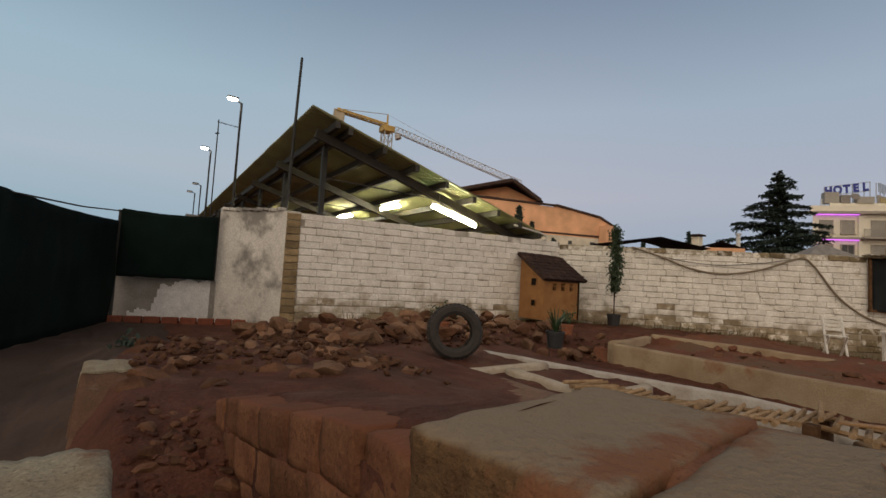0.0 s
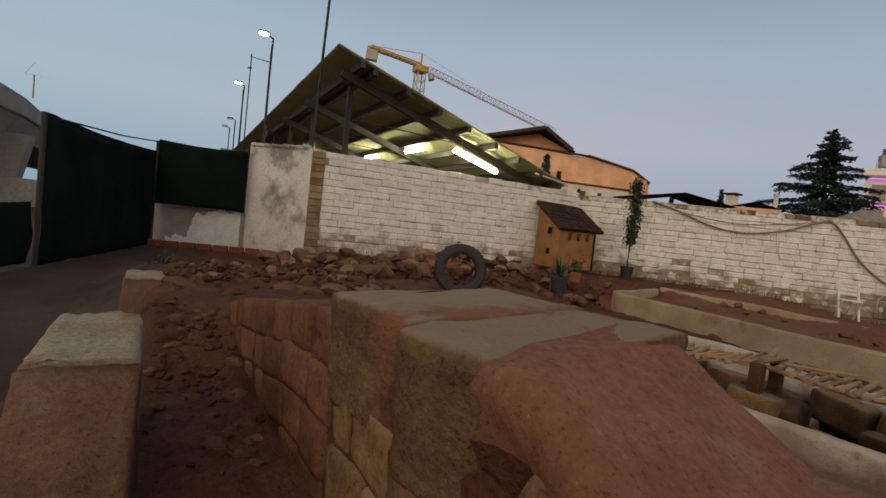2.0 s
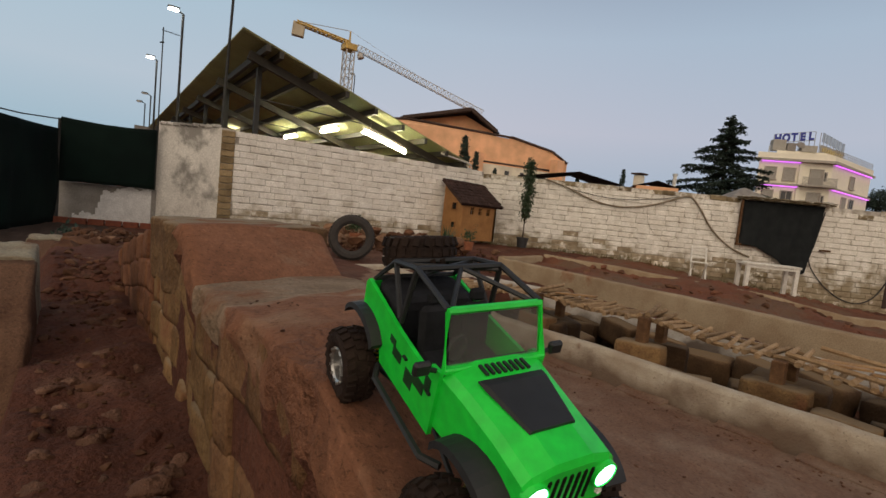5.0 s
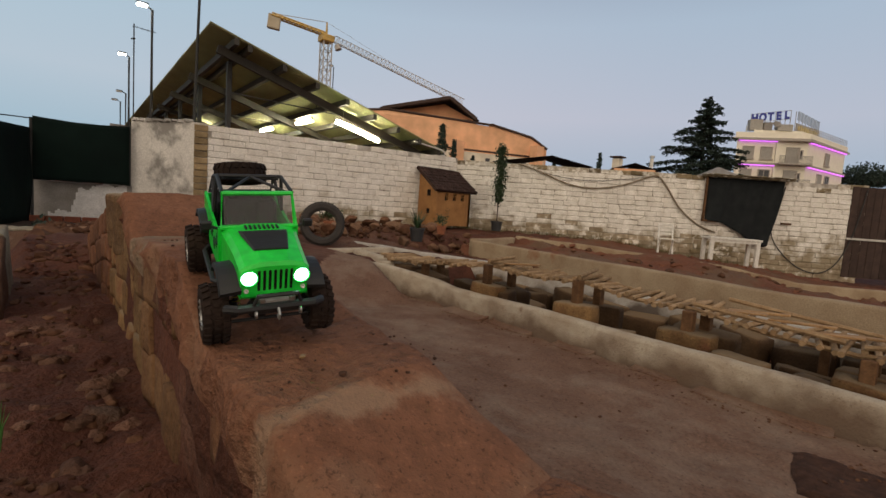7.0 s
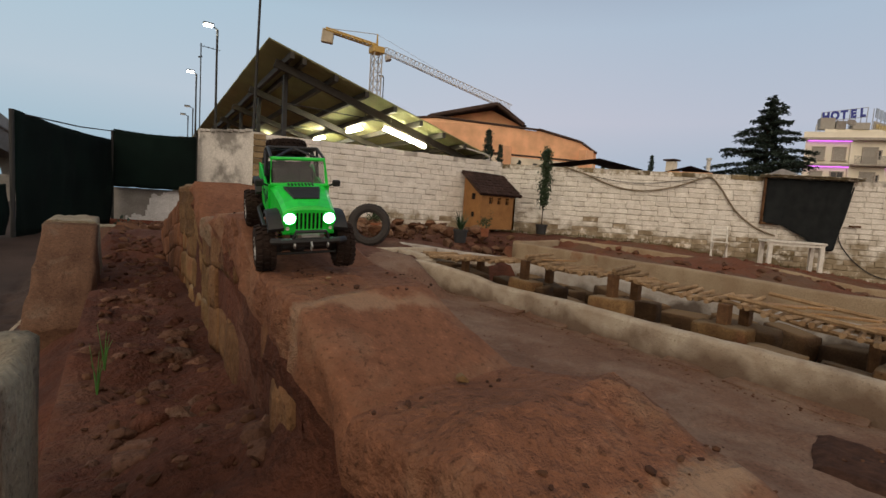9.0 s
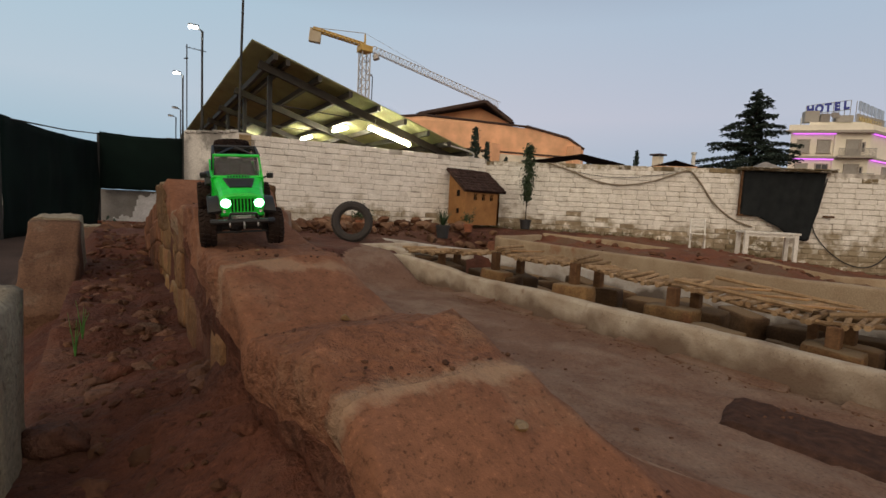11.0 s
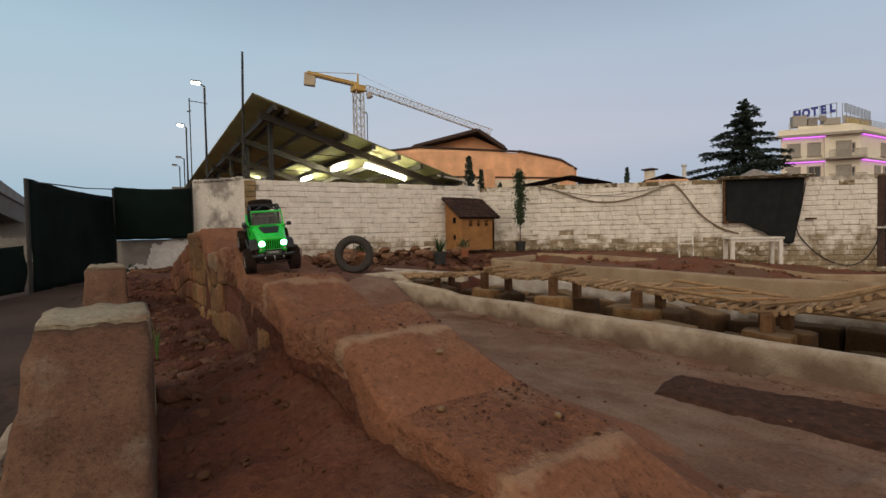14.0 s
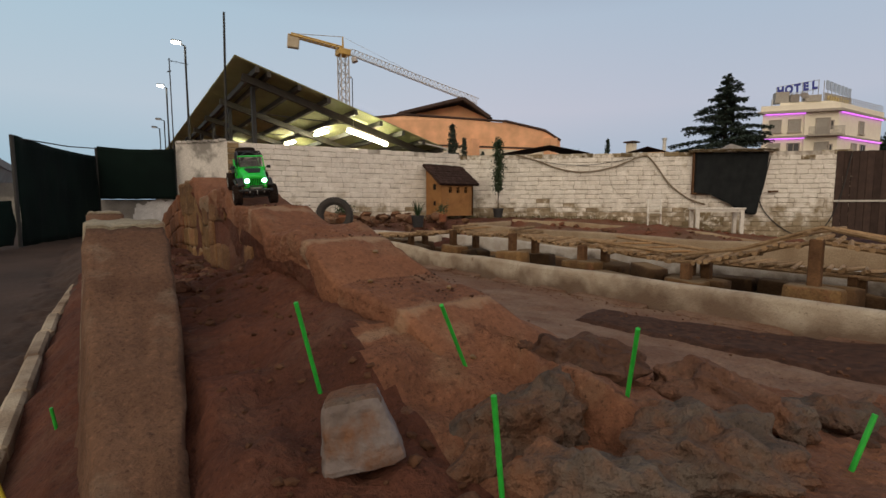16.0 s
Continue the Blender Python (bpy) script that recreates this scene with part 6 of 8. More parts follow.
gate = empty("board_gate", wall_pose(10.45, 0.0, 0.0), "dark wooden board gate with a pale cross rail", "gate")
for k in range(16):
    bm = bmesh.new()
    box(bm, (0.10 + 0.19 * k, -0.02, 1.12), (0.182, 0.03, 2.40 + 0.02 * nz(k, 1, 1, 0.9)), bevel=0.004)
    part("board", bm, GATE, gate)
bm = bmesh.new()
box(bm, (1.5, -0.055, 0.95), (3.0, 0.03, 0.05))
part("cross_rail", bm, PIPE_W, gate, "pale metal cross rail")

# ---- the log bridge over the pit ----
bridge = empty("log_bridge", Matrix.Translation((3.6, 0.6, -0.06)), "narrow toy bridge of split logs on wooden posts", "model bridge")
binv = bridge.matrix_world.inverted()


def bpart(name, bm, material, label=""):
    ob = part(name, bm, material, bridge, label)
    ob.matrix_parent_inverse = binv
    return ob


DECK = [(3.62, 3.12, 0.45), (3.52, 2.6, 0.47), (3.52, 2.0, 0.53), (3.62, 1.36, 0.60), (3.68, 0.9, 0.565), (3.73, 0.45, 0.60), (3.80, 0.0, 0.535), (3.84, -0.40, 0.545), (3.88, -0.86, 0.475), (3.93, -1.27, 0.455), (3.97, -1.52, 0.485), (4.02, -1.86, 0.605), (4.06, -2.14, 0.665), (4.12, -2.6, 0.60), (4.2, -3.4, 0.52), (4.25, -4.2, 0.50)]
SLATS = [bpy.data.meshes.new("slat") for _ in range(5)]
for i, me in enumerate(SLATS):
    bm = bmesh.new()
    rnd = random.Random(40 + i)
    ln = 0.42 + 0.05 * rnd.random()
    v = rod(bm, (-ln / 2, 0, 0), (ln / 2, 0, 0), 0.019, 0.016, seg=7)
    for q in bm.verts:
        q.co += Vector((0, rnd.uniform(-0.003, 0.003), rnd.uniform(-0.003, 0.003)))
    bm.to_mesh(me)
    bm.free()
    me.materials.append(WOOD)
rnd = random.Random(21)
count = 0
for (xa, ya, za), (xb, yb, zb) in zip(DECK, DECK[1:]):
    a, b = Vector((xa, ya, za)), Vector((xb, yb, zb))
    k = max(2, round((b - a).length / 0.066))
    d = (b - a).normalized()
    yaw = math.degrees(math.atan2(d.y, d.x)) + 90
    for i in range(k):
        p = a.lerp(b, i / k)
        sag = -0.03 * math.sin(math.pi * i / k)
        m = Matrix.Translation((p.x + rnd.uniform(-0.02, 0.02), p.y, p.z + sag)) @ pose(0, 0, 0, 0, rnd.uniform(-4, 4), yaw + rnd.uniform(-6, 6))
        ob = piece("slat", SLATS[count % 5], m, bridge)
        ob.matrix_parent_inverse = binv
        count += 1
for s in (-1, 1):
    bm = bmesh.new()
    tube(bm, [(x + s * 0.15, y, z - 0.03) for x, y, z in DECK], 0.016, seg=6)
    bpart("stringer", bm, WOOD)
for x, y, z in ((3.43, 1.36, 0.61), (3.84, 1.42, 0.60), (3.52, 0.43, 0.615), (3.95, 0.50, 0.60), (3.62, -0.40, 0.54), (4.04, -0.36, 0.54), (3.73, -1.33, 0.455), (4.14, -1.30, 0.455), (3.85, -2.14, 0.69), (3.42, 2.3, 0.49), (3.72, 2.4, 0.49)):
    bm = bmesh.new()
    box(bm, (x, y, (z - 0.03 + 0.08) / 2), (0.072, 0.072, z - 0.03 - 0.08), bevel=0.006)
    bpart("post", bm, WOOD_DARK)
# loose sticks laid as rails
for pts in ([(3.42, 0.36, 0.63), (3.98, 0.56, 0.635)], [(3.38, 1.30, 0.63), (3.9, 1.46, 0.63)], [(3.55, -0.44, 0.575), (3.70, -1.22, 0.50)], [(4.02, -0.5, 0.58), (4.12, -1.35, 0.50)], [(3.72, -1.3, 0.49), (3.80, -1.72, 0.57), (3.86, -2.16, 0.74), (3.95, -2.75, 0.60)], [(4.15, -1.5, 0.51), (4.24, -2.12, 0.72), (4.32, -2.85, 0.58)], [(3.75, -2.10, 0.70), (4.36, -2.16, 0.72)]):
    bm = bmesh.new()
    tube(bm, pts, 0.016, seg=6)
    bpart("rail_stick", bm, WOOD)

# boards laid along the deck
for x, y, z, a in ((3.80, -0.62, 0.535, 4), (3.98, -0.70, 0.53, 8), (3.86, -1.10, 0.495, 6), (4.02, -1.22, 0.49, 3), (3.96, -0.95, 0.515, -4), (3.60, 1.1, 0.615, 12)):
    bm = bmesh.new()
    box(bm, (0, 0, 0), (0.06, 0.36, 0.014), m=Matrix.Translation((x, y, z)) @ pose(0, 0, 0, -5, 0, a), bevel=0.003)
    bpart("deck_board", bm, BOARD, "orange-brown board laid along the deck")

# upper walkway behind, at the bed kerb
deck2 = empty("log_walkway", Matrix.Translation((4.9, 0.0, 0.3)), "second walkway of laid logs behind the bridge", "model bridge")
d2 = deck2.matrix_world.inverted()
for i in range(44):
    y = -0.9 - 0.075 * i
    m = Matrix.Translation((4.62 + 0.02 * nz(i, 0, 1, 0.3), y, 0.385 + 0.02 * nz(i, 4, 1, 0.2))) @ pose(0, 0, 0, 0, rnd.uniform(-3, 3), rnd.uniform(-14, 14))
    ob = piece("slat", SLATS[i % 5], m, deck2)
    ob.matrix_parent_inverse = d2
for s in (-1, 1):
    bm = bmesh.new()
    tube(bm, [(4.62 + s * 0.12, -0.85, 0.355), (4.62 + s * 0.12, -2.4, 0.345), (4.62 + s * 0.12, -4.2, 0.355)], 0.018, seg=6)
    ob = part("stringer", bm, WOOD, deck2)
    ob.matrix_parent_inverse = d2
    for y in (-1.0, -2.2, -3.4):
        bm = bmesh.new()
        box(bm, (4.62 + s * 0.12, y, 0.15), (0.06, 0.06, 0.40), bevel=0.005)
        ob = part("post", bm, WOOD_DARK, deck2)
        ob.matrix_parent_inverse = d2

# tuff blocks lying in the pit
# their dark faces and paler tops are painted in by the material
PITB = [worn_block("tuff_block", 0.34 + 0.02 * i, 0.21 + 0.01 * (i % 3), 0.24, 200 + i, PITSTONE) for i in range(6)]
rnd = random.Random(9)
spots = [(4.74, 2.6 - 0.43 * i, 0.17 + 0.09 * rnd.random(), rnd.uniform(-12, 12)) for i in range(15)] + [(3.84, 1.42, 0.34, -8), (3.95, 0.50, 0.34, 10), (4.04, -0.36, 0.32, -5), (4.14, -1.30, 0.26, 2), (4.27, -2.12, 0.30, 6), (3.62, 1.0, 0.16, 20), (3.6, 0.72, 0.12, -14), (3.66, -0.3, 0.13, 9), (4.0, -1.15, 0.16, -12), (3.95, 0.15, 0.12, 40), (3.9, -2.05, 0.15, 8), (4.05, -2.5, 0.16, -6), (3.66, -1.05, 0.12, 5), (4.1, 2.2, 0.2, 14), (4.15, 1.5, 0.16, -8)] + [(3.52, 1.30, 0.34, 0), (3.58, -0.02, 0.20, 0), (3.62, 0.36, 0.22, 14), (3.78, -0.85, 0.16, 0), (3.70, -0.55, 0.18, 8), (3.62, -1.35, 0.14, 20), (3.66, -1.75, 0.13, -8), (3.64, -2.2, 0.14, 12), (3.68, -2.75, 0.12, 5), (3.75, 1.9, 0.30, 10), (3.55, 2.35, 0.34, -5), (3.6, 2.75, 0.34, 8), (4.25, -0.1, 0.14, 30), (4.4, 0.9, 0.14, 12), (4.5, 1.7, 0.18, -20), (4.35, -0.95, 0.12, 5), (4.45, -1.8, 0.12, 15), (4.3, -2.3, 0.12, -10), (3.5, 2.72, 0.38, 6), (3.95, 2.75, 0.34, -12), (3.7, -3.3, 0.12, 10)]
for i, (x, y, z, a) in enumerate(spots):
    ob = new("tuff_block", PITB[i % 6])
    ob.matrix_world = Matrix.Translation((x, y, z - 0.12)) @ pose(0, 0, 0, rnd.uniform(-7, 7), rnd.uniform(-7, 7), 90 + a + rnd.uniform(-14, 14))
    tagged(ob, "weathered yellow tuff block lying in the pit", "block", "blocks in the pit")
# paler blocks that carry the front posts of the bridge, and others by the kerb
FOOTB = [worn_block("tuff_block", 0.30 + 0.03 * i, 0.19, 0.20, 260 + i, TUFF) for i in range(3)]
for i, (x, y, z, a) in enumerate(((3.45, 1.36, 0.40, 4), (3.52, 0.43, 0.40, 6), (3.62, -0.40, 0.37, 3), (3.73, -1.33, 0.30, 8), (3.85, -2.14, 0.34, -4), (3.50, 0.10, 0.27, 12), (3.56, -0.75, 0.30, 4), (3.60, -1.62, 0.24, -6), (3.48, 0.95, 0.26, -10), (3.58, -1.05, 0.22, 14), (3.62, -2.45, 0.26, 5), (3.50, -0.12, 0.20, -14))):
    for lower in (0, 1):
        ob = new("tuff_block", FOOTB[(i + lower) % 3])
        ob.matrix_world = Matrix.Translation((x + 0.03 * lower, y - 0.04 * lower, z - 0.10 - 0.20 * lower)) @ pose(0, 0, 0, rnd.uniform(-4, 4), rnd.uniform(-4, 4), 90 + a + rnd.uniform(-10, 10))
        tagged(ob, "yellow tuff block stacked under the bridge", "block", "blocks in the pit")
# ---- rubble at the head of the trench ----
rubble = empty("rubble_heap", Matrix.Translation((1.5, 4.0, 0.4)), "heap of broken red-dusted building stone", "rubble")
rinv = rubble.matrix_world.inverted()
rnd = random.Random(77)
for i in range(290):
    if i < 150:
        if i % 2:
            continue
        x, y = rnd.uniform(0.22, 2.3), rnd.triangular(2.95, 6.9, 3.6)
        r = rnd.uniform(0.06, 0.14) * (1.3 if i % 6 == 0 else 1.0)
    else:
        x, y = rnd.uniform(1.6, 7.0), rnd.uniform(5.4, 8.3)
        r = rnd.uniform(0.07, 0.20)
    if 3.0 < x < 3.7 and 4.4 < y < 5.3:
        continue
    z = ground_z(x, y) + r * (-0.12 if i < 150 else 0.25) + (0.16 * rnd.random() if i >= 150 else 0.03 * rnd.random())
    bm = bmesh.new()
    stone(bm, (x, y, z), r, i, flat=0.65, sub=2, cut=0.38)
    ob = part("stone", bm, RUBBLE_O if rnd.random() < (0.12 if i < 150 else 0.5) else PALE_STONE if i < 150 and i % 8 == 0 else ROCK, rubble)
    ob.matrix_parent_inverse = rinv

bm = bmesh.new()
rnd = random.Random(78)
for i in range(900):
    if i < 260:
        x, y = rnd.uniform(0.15, 2.3), rnd.triangular(2.9, 6.8, 4.6)
    else:
        x, y = rnd.uniform(1.6, 7.4), rnd.uniform(5.2, 8.3)
    if 3.0 < x < 3.7 and 4.4 < y < 5.3:
        continue
    r = rnd.uniform(0.02, 0.06)
    stone(bm, (x, y, ground_z(x, y) + r * 0.25 + 0.05 * rnd.random()), r, 2000 + i, flat=0.65, sub=1, cut=0.4)
ob = part("small_rubble", bm, ROCK, rubble, "small broken stones between the larger ones")
ob.matrix_parent_inverse = rinv
ob["kind"] = "stuff"

# stones built into the step at the trench head
step = empty("stone_step", Matrix.Translation((0.2, 2.0, 0.5)), "rough stepped stones closing the trench", "steps")
stinv = step.matrix_world.inverted()
for i in range(130):
    r = rnd.uniform(0.018, 0.036) * (1.5 if i % 9 == 0 else 1.0)
    x, y = rnd.uniform(0.12, 0.47), rnd.triangular(1.2, 2.95, 2.3)
    bm = bmesh.new()
    stone(bm, (x, y, ground_z(x, y) - r * 0.12), r, 300 + i, flat=0.6, rough=0.5, sub=2)
    ob = part("stone", bm, ROCK if i % 3 == 0 else SOIL, step)
    ob.matrix_parent_inverse = stinv

# rocks in front of the last ramp
ROCKS = [(0.56, -2.58, 0.15, 1, 0.035), (0.50, -2.80, 0.09, 1, 0.05), (0.76, -2.84, 0.12, 1, 0.03), (0.90, -2.49, 0.11, 0, 0.05), (1.07, -2.72, 0.105, 0, 0.06), (1.35, -2.90, 0.085, 1, 0.03), (1.22, -2.62, 0.06, 0, 0.01), (1.12, -2.86, 0.07, 1, 0.01), (1.56, -2.88, 0.07, 1, 0.0), (1.68, -2.97, 0.05, 1, 0.0), (0.30, -2.72, 0.08, 0, 0.0), (1.45, -2.68, 0.04, 0, 0.0), (0.98, -2.60, 0.05, 0, 0.02), (0.40, -2.42, 0.022, 0, 0.0), (0.74, -2.43, 0.02, 0, 0.0), (1.24, -3.0, 0.08, 0, -0.02), (1.08, -2.36, 0.016, 1, 0.0)]
for i, (x, y, r, grey, up) in enumerate(ROCKS):
    bm = bmesh.new()
    c = Vector((x, y, ground_z(x, y) + up - r * (0.30 if grey else 0.42)))
    stone(bm, c, r * 1.15, 500 + i, flat=0.70, rough=0.8, sub=4 if r < 0.08 else 5, cut=0.55 if i < 3 else 0.62)
    for q in bm.verts:
        q.co += (q.co - c).normalized() * (0.22 * r * noise.noise(q.co * 15) + 0.10 * r * noise.noise(q.co * 37) + 0.035 * r * noise.noise(q.co * 90))
    tagged(link("rock", bm, ROCK_GREY if grey else DUSTY), "rounded grey rock dusted with red earth" if grey else "red-dusted rock at the foot of the ramp", "rock", "rocks before the ramp")

bm = bmesh.new()
bmesh.ops.create_cube(bm, size=1)
bmesh.ops.subdivide_edges(bm, edges=bm.edges[:], cuts=9, use_grid_fill=True)
for v in bm.verts:
    p = v.co * 2
    p = p / (abs(p.x) ** 9 + abs(p.y) ** 9 + abs(p.z) ** 9) ** (1 / 9)
    p.x *= 1 - 0.22 * p.z
    p.y *= 1 - 0.12 * p.z
    q = Vector((p.x * 0.060, p.y * 0.052, p.z * 0.060))
    v.co = q * (1 + 0.10 * noise.noise(q * 16) + 0.05 * noise.noise(q * 45) + 0.02 * noise.noise(q * 110))
for f in bm.faces:
    f.smooth = True
bm.transform(Matrix.Translation((0.262, -2.50, 0.524)) @ pose(0, 0, 0, -5, -9, -22))
split = tagged(link("rock", bm, [PALE_SPLIT, ROCK_GREY]), "squared stone with a flat grey top and a pale broken side", "rock", "rocks before the ramp")
for p in split.data.polygons:
    p.material_index = 1 if p.normal.z > 0.55 else 0
# single stones on the ramps and in the trench
for i, (x, y, r) in enumerate([(0.58, -1.46, 0.011), (0.66, -1.83, 0.013), (0.56, -1.98, 0.012), (0.76, -2.10, 0.010), (0.50, -1.16, 0.006), (0.49, -1.60, 0.008), (0.64, -2.36, 0.009)]):
    bm = bmesh.new()
    stone(bm, (x, y, ridge_z(y) + 0.010), r, 560 + i, flat=0.6, sub=2)
    tagged(link("pebble", bm, TUFF), "pale pebble lying on the ramp", "pebble", "pebbles on the ramp")
bm = bmesh.new()
rnd = random.Random(31)
for i in range(670):
    if i < 250 or i >= 420:
        x, y = rnd.uniform(0.10, 0.40), rnd.uniform(-3.2, 2.0)
    elif i < 330:
        x, y = rnd.uniform(0.75, 1.3), rnd.uniform(-3.0, 1.0)
    else:
        y = rnd.choice((rnd.uniform(-2.19, -1.95), rnd.uniform(-1.73, -1.48)))
        x = rnd.uniform(ridge_l(y), ridge_r(y))
    r = rnd.choice((0.005, 0.006, 0.008, 0.011, 0.015)) * rnd.uniform(0.7, 1.3) * (0.4 if 330 <= i < 420 else 1)
    z = (ridge_z(y) + 0.004 if 330 <= i < 420 else ground_z(x, y)) + r * 0.2
    stone(bm, (x, y, z), r, 700 + i, flat=0.6, sub=1)
clods = bmesh.new()
for i in range(240):
    y = rnd.choice((-1.47 - abs(rnd.gauss(0, 0.05)), rnd.uniform(-1.73, -1.47), rnd.uniform(-2.19, -1.95), -1.95 - abs(rnd.gauss(0, 0.06)), rnd.uniform(-1.27, -1.03), rnd.uniform(-0.7, -0.3)))
    x = rnd.uniform(ridge_l(y) + 0.02, ridge_r(y))
    r = rnd.uniform(0.0015, 0.0045) * (1.7 if i % 9 == 0 else 1.0)
    stone(clods, (x, y, ridge_z(y) + 0.006 + r * 0.2), r, 5200 + i, flat=0.6, sub=1)
tagged(link("dark_clods", clods, DARKGRAVEL), "dark crumbs of earth and dead leaves on the ridge", "earth", kind="stuff")
tagged(link("loose_stones", bm, ROCK), "loose small stones strewn over the red earth", "stones", kind="stuff")
for i in range(104):
    x, y = rnd.uniform(0.12, 0.42), rnd.uniform(-1.5, 1.8) if i % 2 else rnd.triangular(-1.7, 0.8, -0.9)
    r = rnd.triangular(0.014, 0.055, 0.02) if i % 2 else rnd.triangular(0.012, 0.042, 0.018)
    bm = bmesh.new()
    stone(bm, (x, y, ground_z(x, y) - r * 0.22), r, 900 + i, flat=0.66, rough=0.6, sub=3)
    tagged(link("stone", bm, (SOIL if i % 2 else ROCK) if y < -1.35 or i % 3 == 0 else DUSTY, smooth=True), "red-dusted stone half sunk in the trench", "stone", "stones in the trench")

# clods and stones in the far beds
for i in range(110):
    x = rnd.uniform(6.5, 12.5)
    y = rnd.uniform(-0.5, 4.5) if x < 9 else rnd.uniform(-0.5, 2.5)
    r = rnd.uniform(0.03, 0.10)
    bm = bmesh.new()
    stone(bm, (x, y, ground_z(x, y) + r * 0.15), r, 1000 + i, flat=0.55, sub=2)
    tagged(link("stone", bm, BED if rnd.random() < 0.7 else ROCK), "reddish stone in the planting bed", "stone", "stones in the bed")

# small litter of stones and clods on the track floor and along its kerb
bm = bmesh.new()
rnd = random.Random(64)
for i in range(520):
    if i < 200:
        x, y = 3.16 - abs(rnd.gauss(0, 0.12)), rnd.uniform(-3.6, 2.4)
    elif i < 330:
        x, y = rnd.uniform(1.2, 3.1), rnd.uniform(-3.6, 1.2)
    else:
        y = rnd.uniform(-3.4, 1.0)
        x = 1.0 + abs(rnd.gauss(0, 0.22)) + max(0.0, -2.2 - y) * 0.5
    r = rnd.uniform(0.004, 0.014)
    stone(bm, (x, y, ground_z(x, y) + r * 0.2), r, 3000 + i, flat=0.6, sub=1, cut=0.4)
tagged(link("track_litter", bm, ROCK), "small clods and stones on the track floor", "stones", kind="stuff")
bm = bmesh.new()
for i in range(160):
    x, y = rnd.uniform(2.36, 2.84), rnd.uniform(-3.1, -1.4)
    r = rnd.uniform(0.006, 0.016)
    stone(bm, (x, y, ground_z(x, y) + 0.012 + r * 0.2), r, 3600 + i, flat=0.6, sub=1, cut=0.4)
tagged(link("gravel_stones", bm, ROCK), "coarse stones lying in the gravel patch", "gravel", kind="stuff")

# dry weeds along the foot of the walls
bm = bmesh.new()
for i in range(900):
    s = rnd.uniform(0.1, 9.5)
    c = 0.15 + abs(rnd.gauss(0, 0.12))
    if i < 640:
        p = on_wall(s, c, 0)
    else:
        p = (2.9 + 6.2 * s / 9.5, 9.12 - 0.78 * s / 9.5 - c, 0)
    z = ground_z(p[0], p[1]) - 0.01
    h, a = rnd.uniform(0.04, 0.16), rnd.uniform(0, 6.28)
    d = Vector((math.cos(a), math.sin(a), 0))
    w0, tip = Vector((-d.y, d.x, 0)) * 0.006, Vector((p[0], p[1], z + h)) + d * h * rnd.uniform(0.1, 0.6)
    b0 = Vector((p[0], p[1], z))
    mid = b0.lerp(tip, 0.55) + Vector((0, 0, h * 0.12))
    v = [bm.verts.new(q) for q in (b0 - w0, b0 + w0, mid + w0 * 0.7, tip, mid - w0 * 0.7)]
    bm.faces.new(v)
tagged(link("dry_weeds", bm, WEED), "dry weeds and grass along the wall foot", "weeds", kind="stuff")

# ---- gate markers stuck in the ground ----
for a, b, m in (((0.29, -2.28, 0.47), (0.222, -2.32, 0.715), MARKER), ((0.63, -2.37, 0.47), (0.49, -2.435, 0.695), MARKER), ((0.40, -2.73, 0.36), (0.365, -2.735, 0.63), MARKER), ((0.80, -2.66, 0.38), (0.715, -2.745, 0.675), MARKER), ((0.95, -2.99, 0.34), (0.99, -3.03, 0.54), MARKER), ((-0.195, -1.56, 0.2), (-0.212, -1.575, 0.35), MARKER), ((-0.27, -1.86, 0.2), (-0.30, -1.84, 0.33), MARKER_Y)):
    bm = bmesh.new()
    rod(bm, a, b, 0.0045, seg=8)
    col = "yellow" if m is MARKER_Y else "green"
    tagged(link("gate_marker", bm, m), col + " plastic marker stick stuck in the earth", "marker", "gate markers")
for x, y, z in ((0.165, -0.55, 0.585), (0.155, -0.70, 0.58)):
    bm = bmesh.new()
    for k in range(5):
        a = k * 1.35
        tube(bm, [(x, y, z), (x + 0.006 * math.cos(a), y + 0.006 * math.sin(a), z + 0.05), (x + 0.016 * math.cos(a), y + 0.016 * math.sin(a), z + 0.075 + 0.02 * (k % 3))], 0.002, seg=4, taper=0.2)
    tagged(link("grass_tuft", bm, MARKER_G), "small tuft of green grass", "grass")

# a post with a dark bush at the path's edge
bm = bmesh.new()
leaf_cloud(bm, [(0.18 + random.gauss(0, 0.05), 5.6 + random.gauss(0, 0.05), 0.35 + 0.22 * random.random()) for _ in range(40)], 0.06, 55, per=8, spread=0.04)
tagged(link("shrub", bm, NEEDLE), "small dark shrub at the edge of the rubble", "shrub")

# ---- beyond the walls ----
def street_lamp(x, y, h, head, lit, s=1.0):
    th = empty("street_lamp", Matrix.Translation((x, y, 0)), "tall street lamp, " + ("lit" if lit else "unlit") + ", against the dusk sky", "street lamp", "street lamps")
    bm = bmesh.new()
    tube(bm, [(0, 0, 0), (0, 0, h * 0.55), (0, 0, h), (head[0] * 0.5, head[1] * 0.5, h + 0.08)], 0.07 * s, seg=8, taper=0.55)
    part("pole", bm, STEEL, th)
    bm = bmesh.new()
    box(bm, (head[0] * 0.8, head[1] * 0.8, h + 0.12), (0.42 * s, 0.2 * s, 0.10 * s), bevel=0.03 * s)
    hd = part("lamp_head", bm, STEEL, th)
    bm = bmesh.new()
    box(bm, (head[0] * 0.85, head[1] * 0.85 - 0.05, h + 0.055), (0.36 * s, 0.2 * s, 0.09 * s), bevel=0.03 * s)
    part("lens", bm, STREET if lit else PIPE_W, hd)


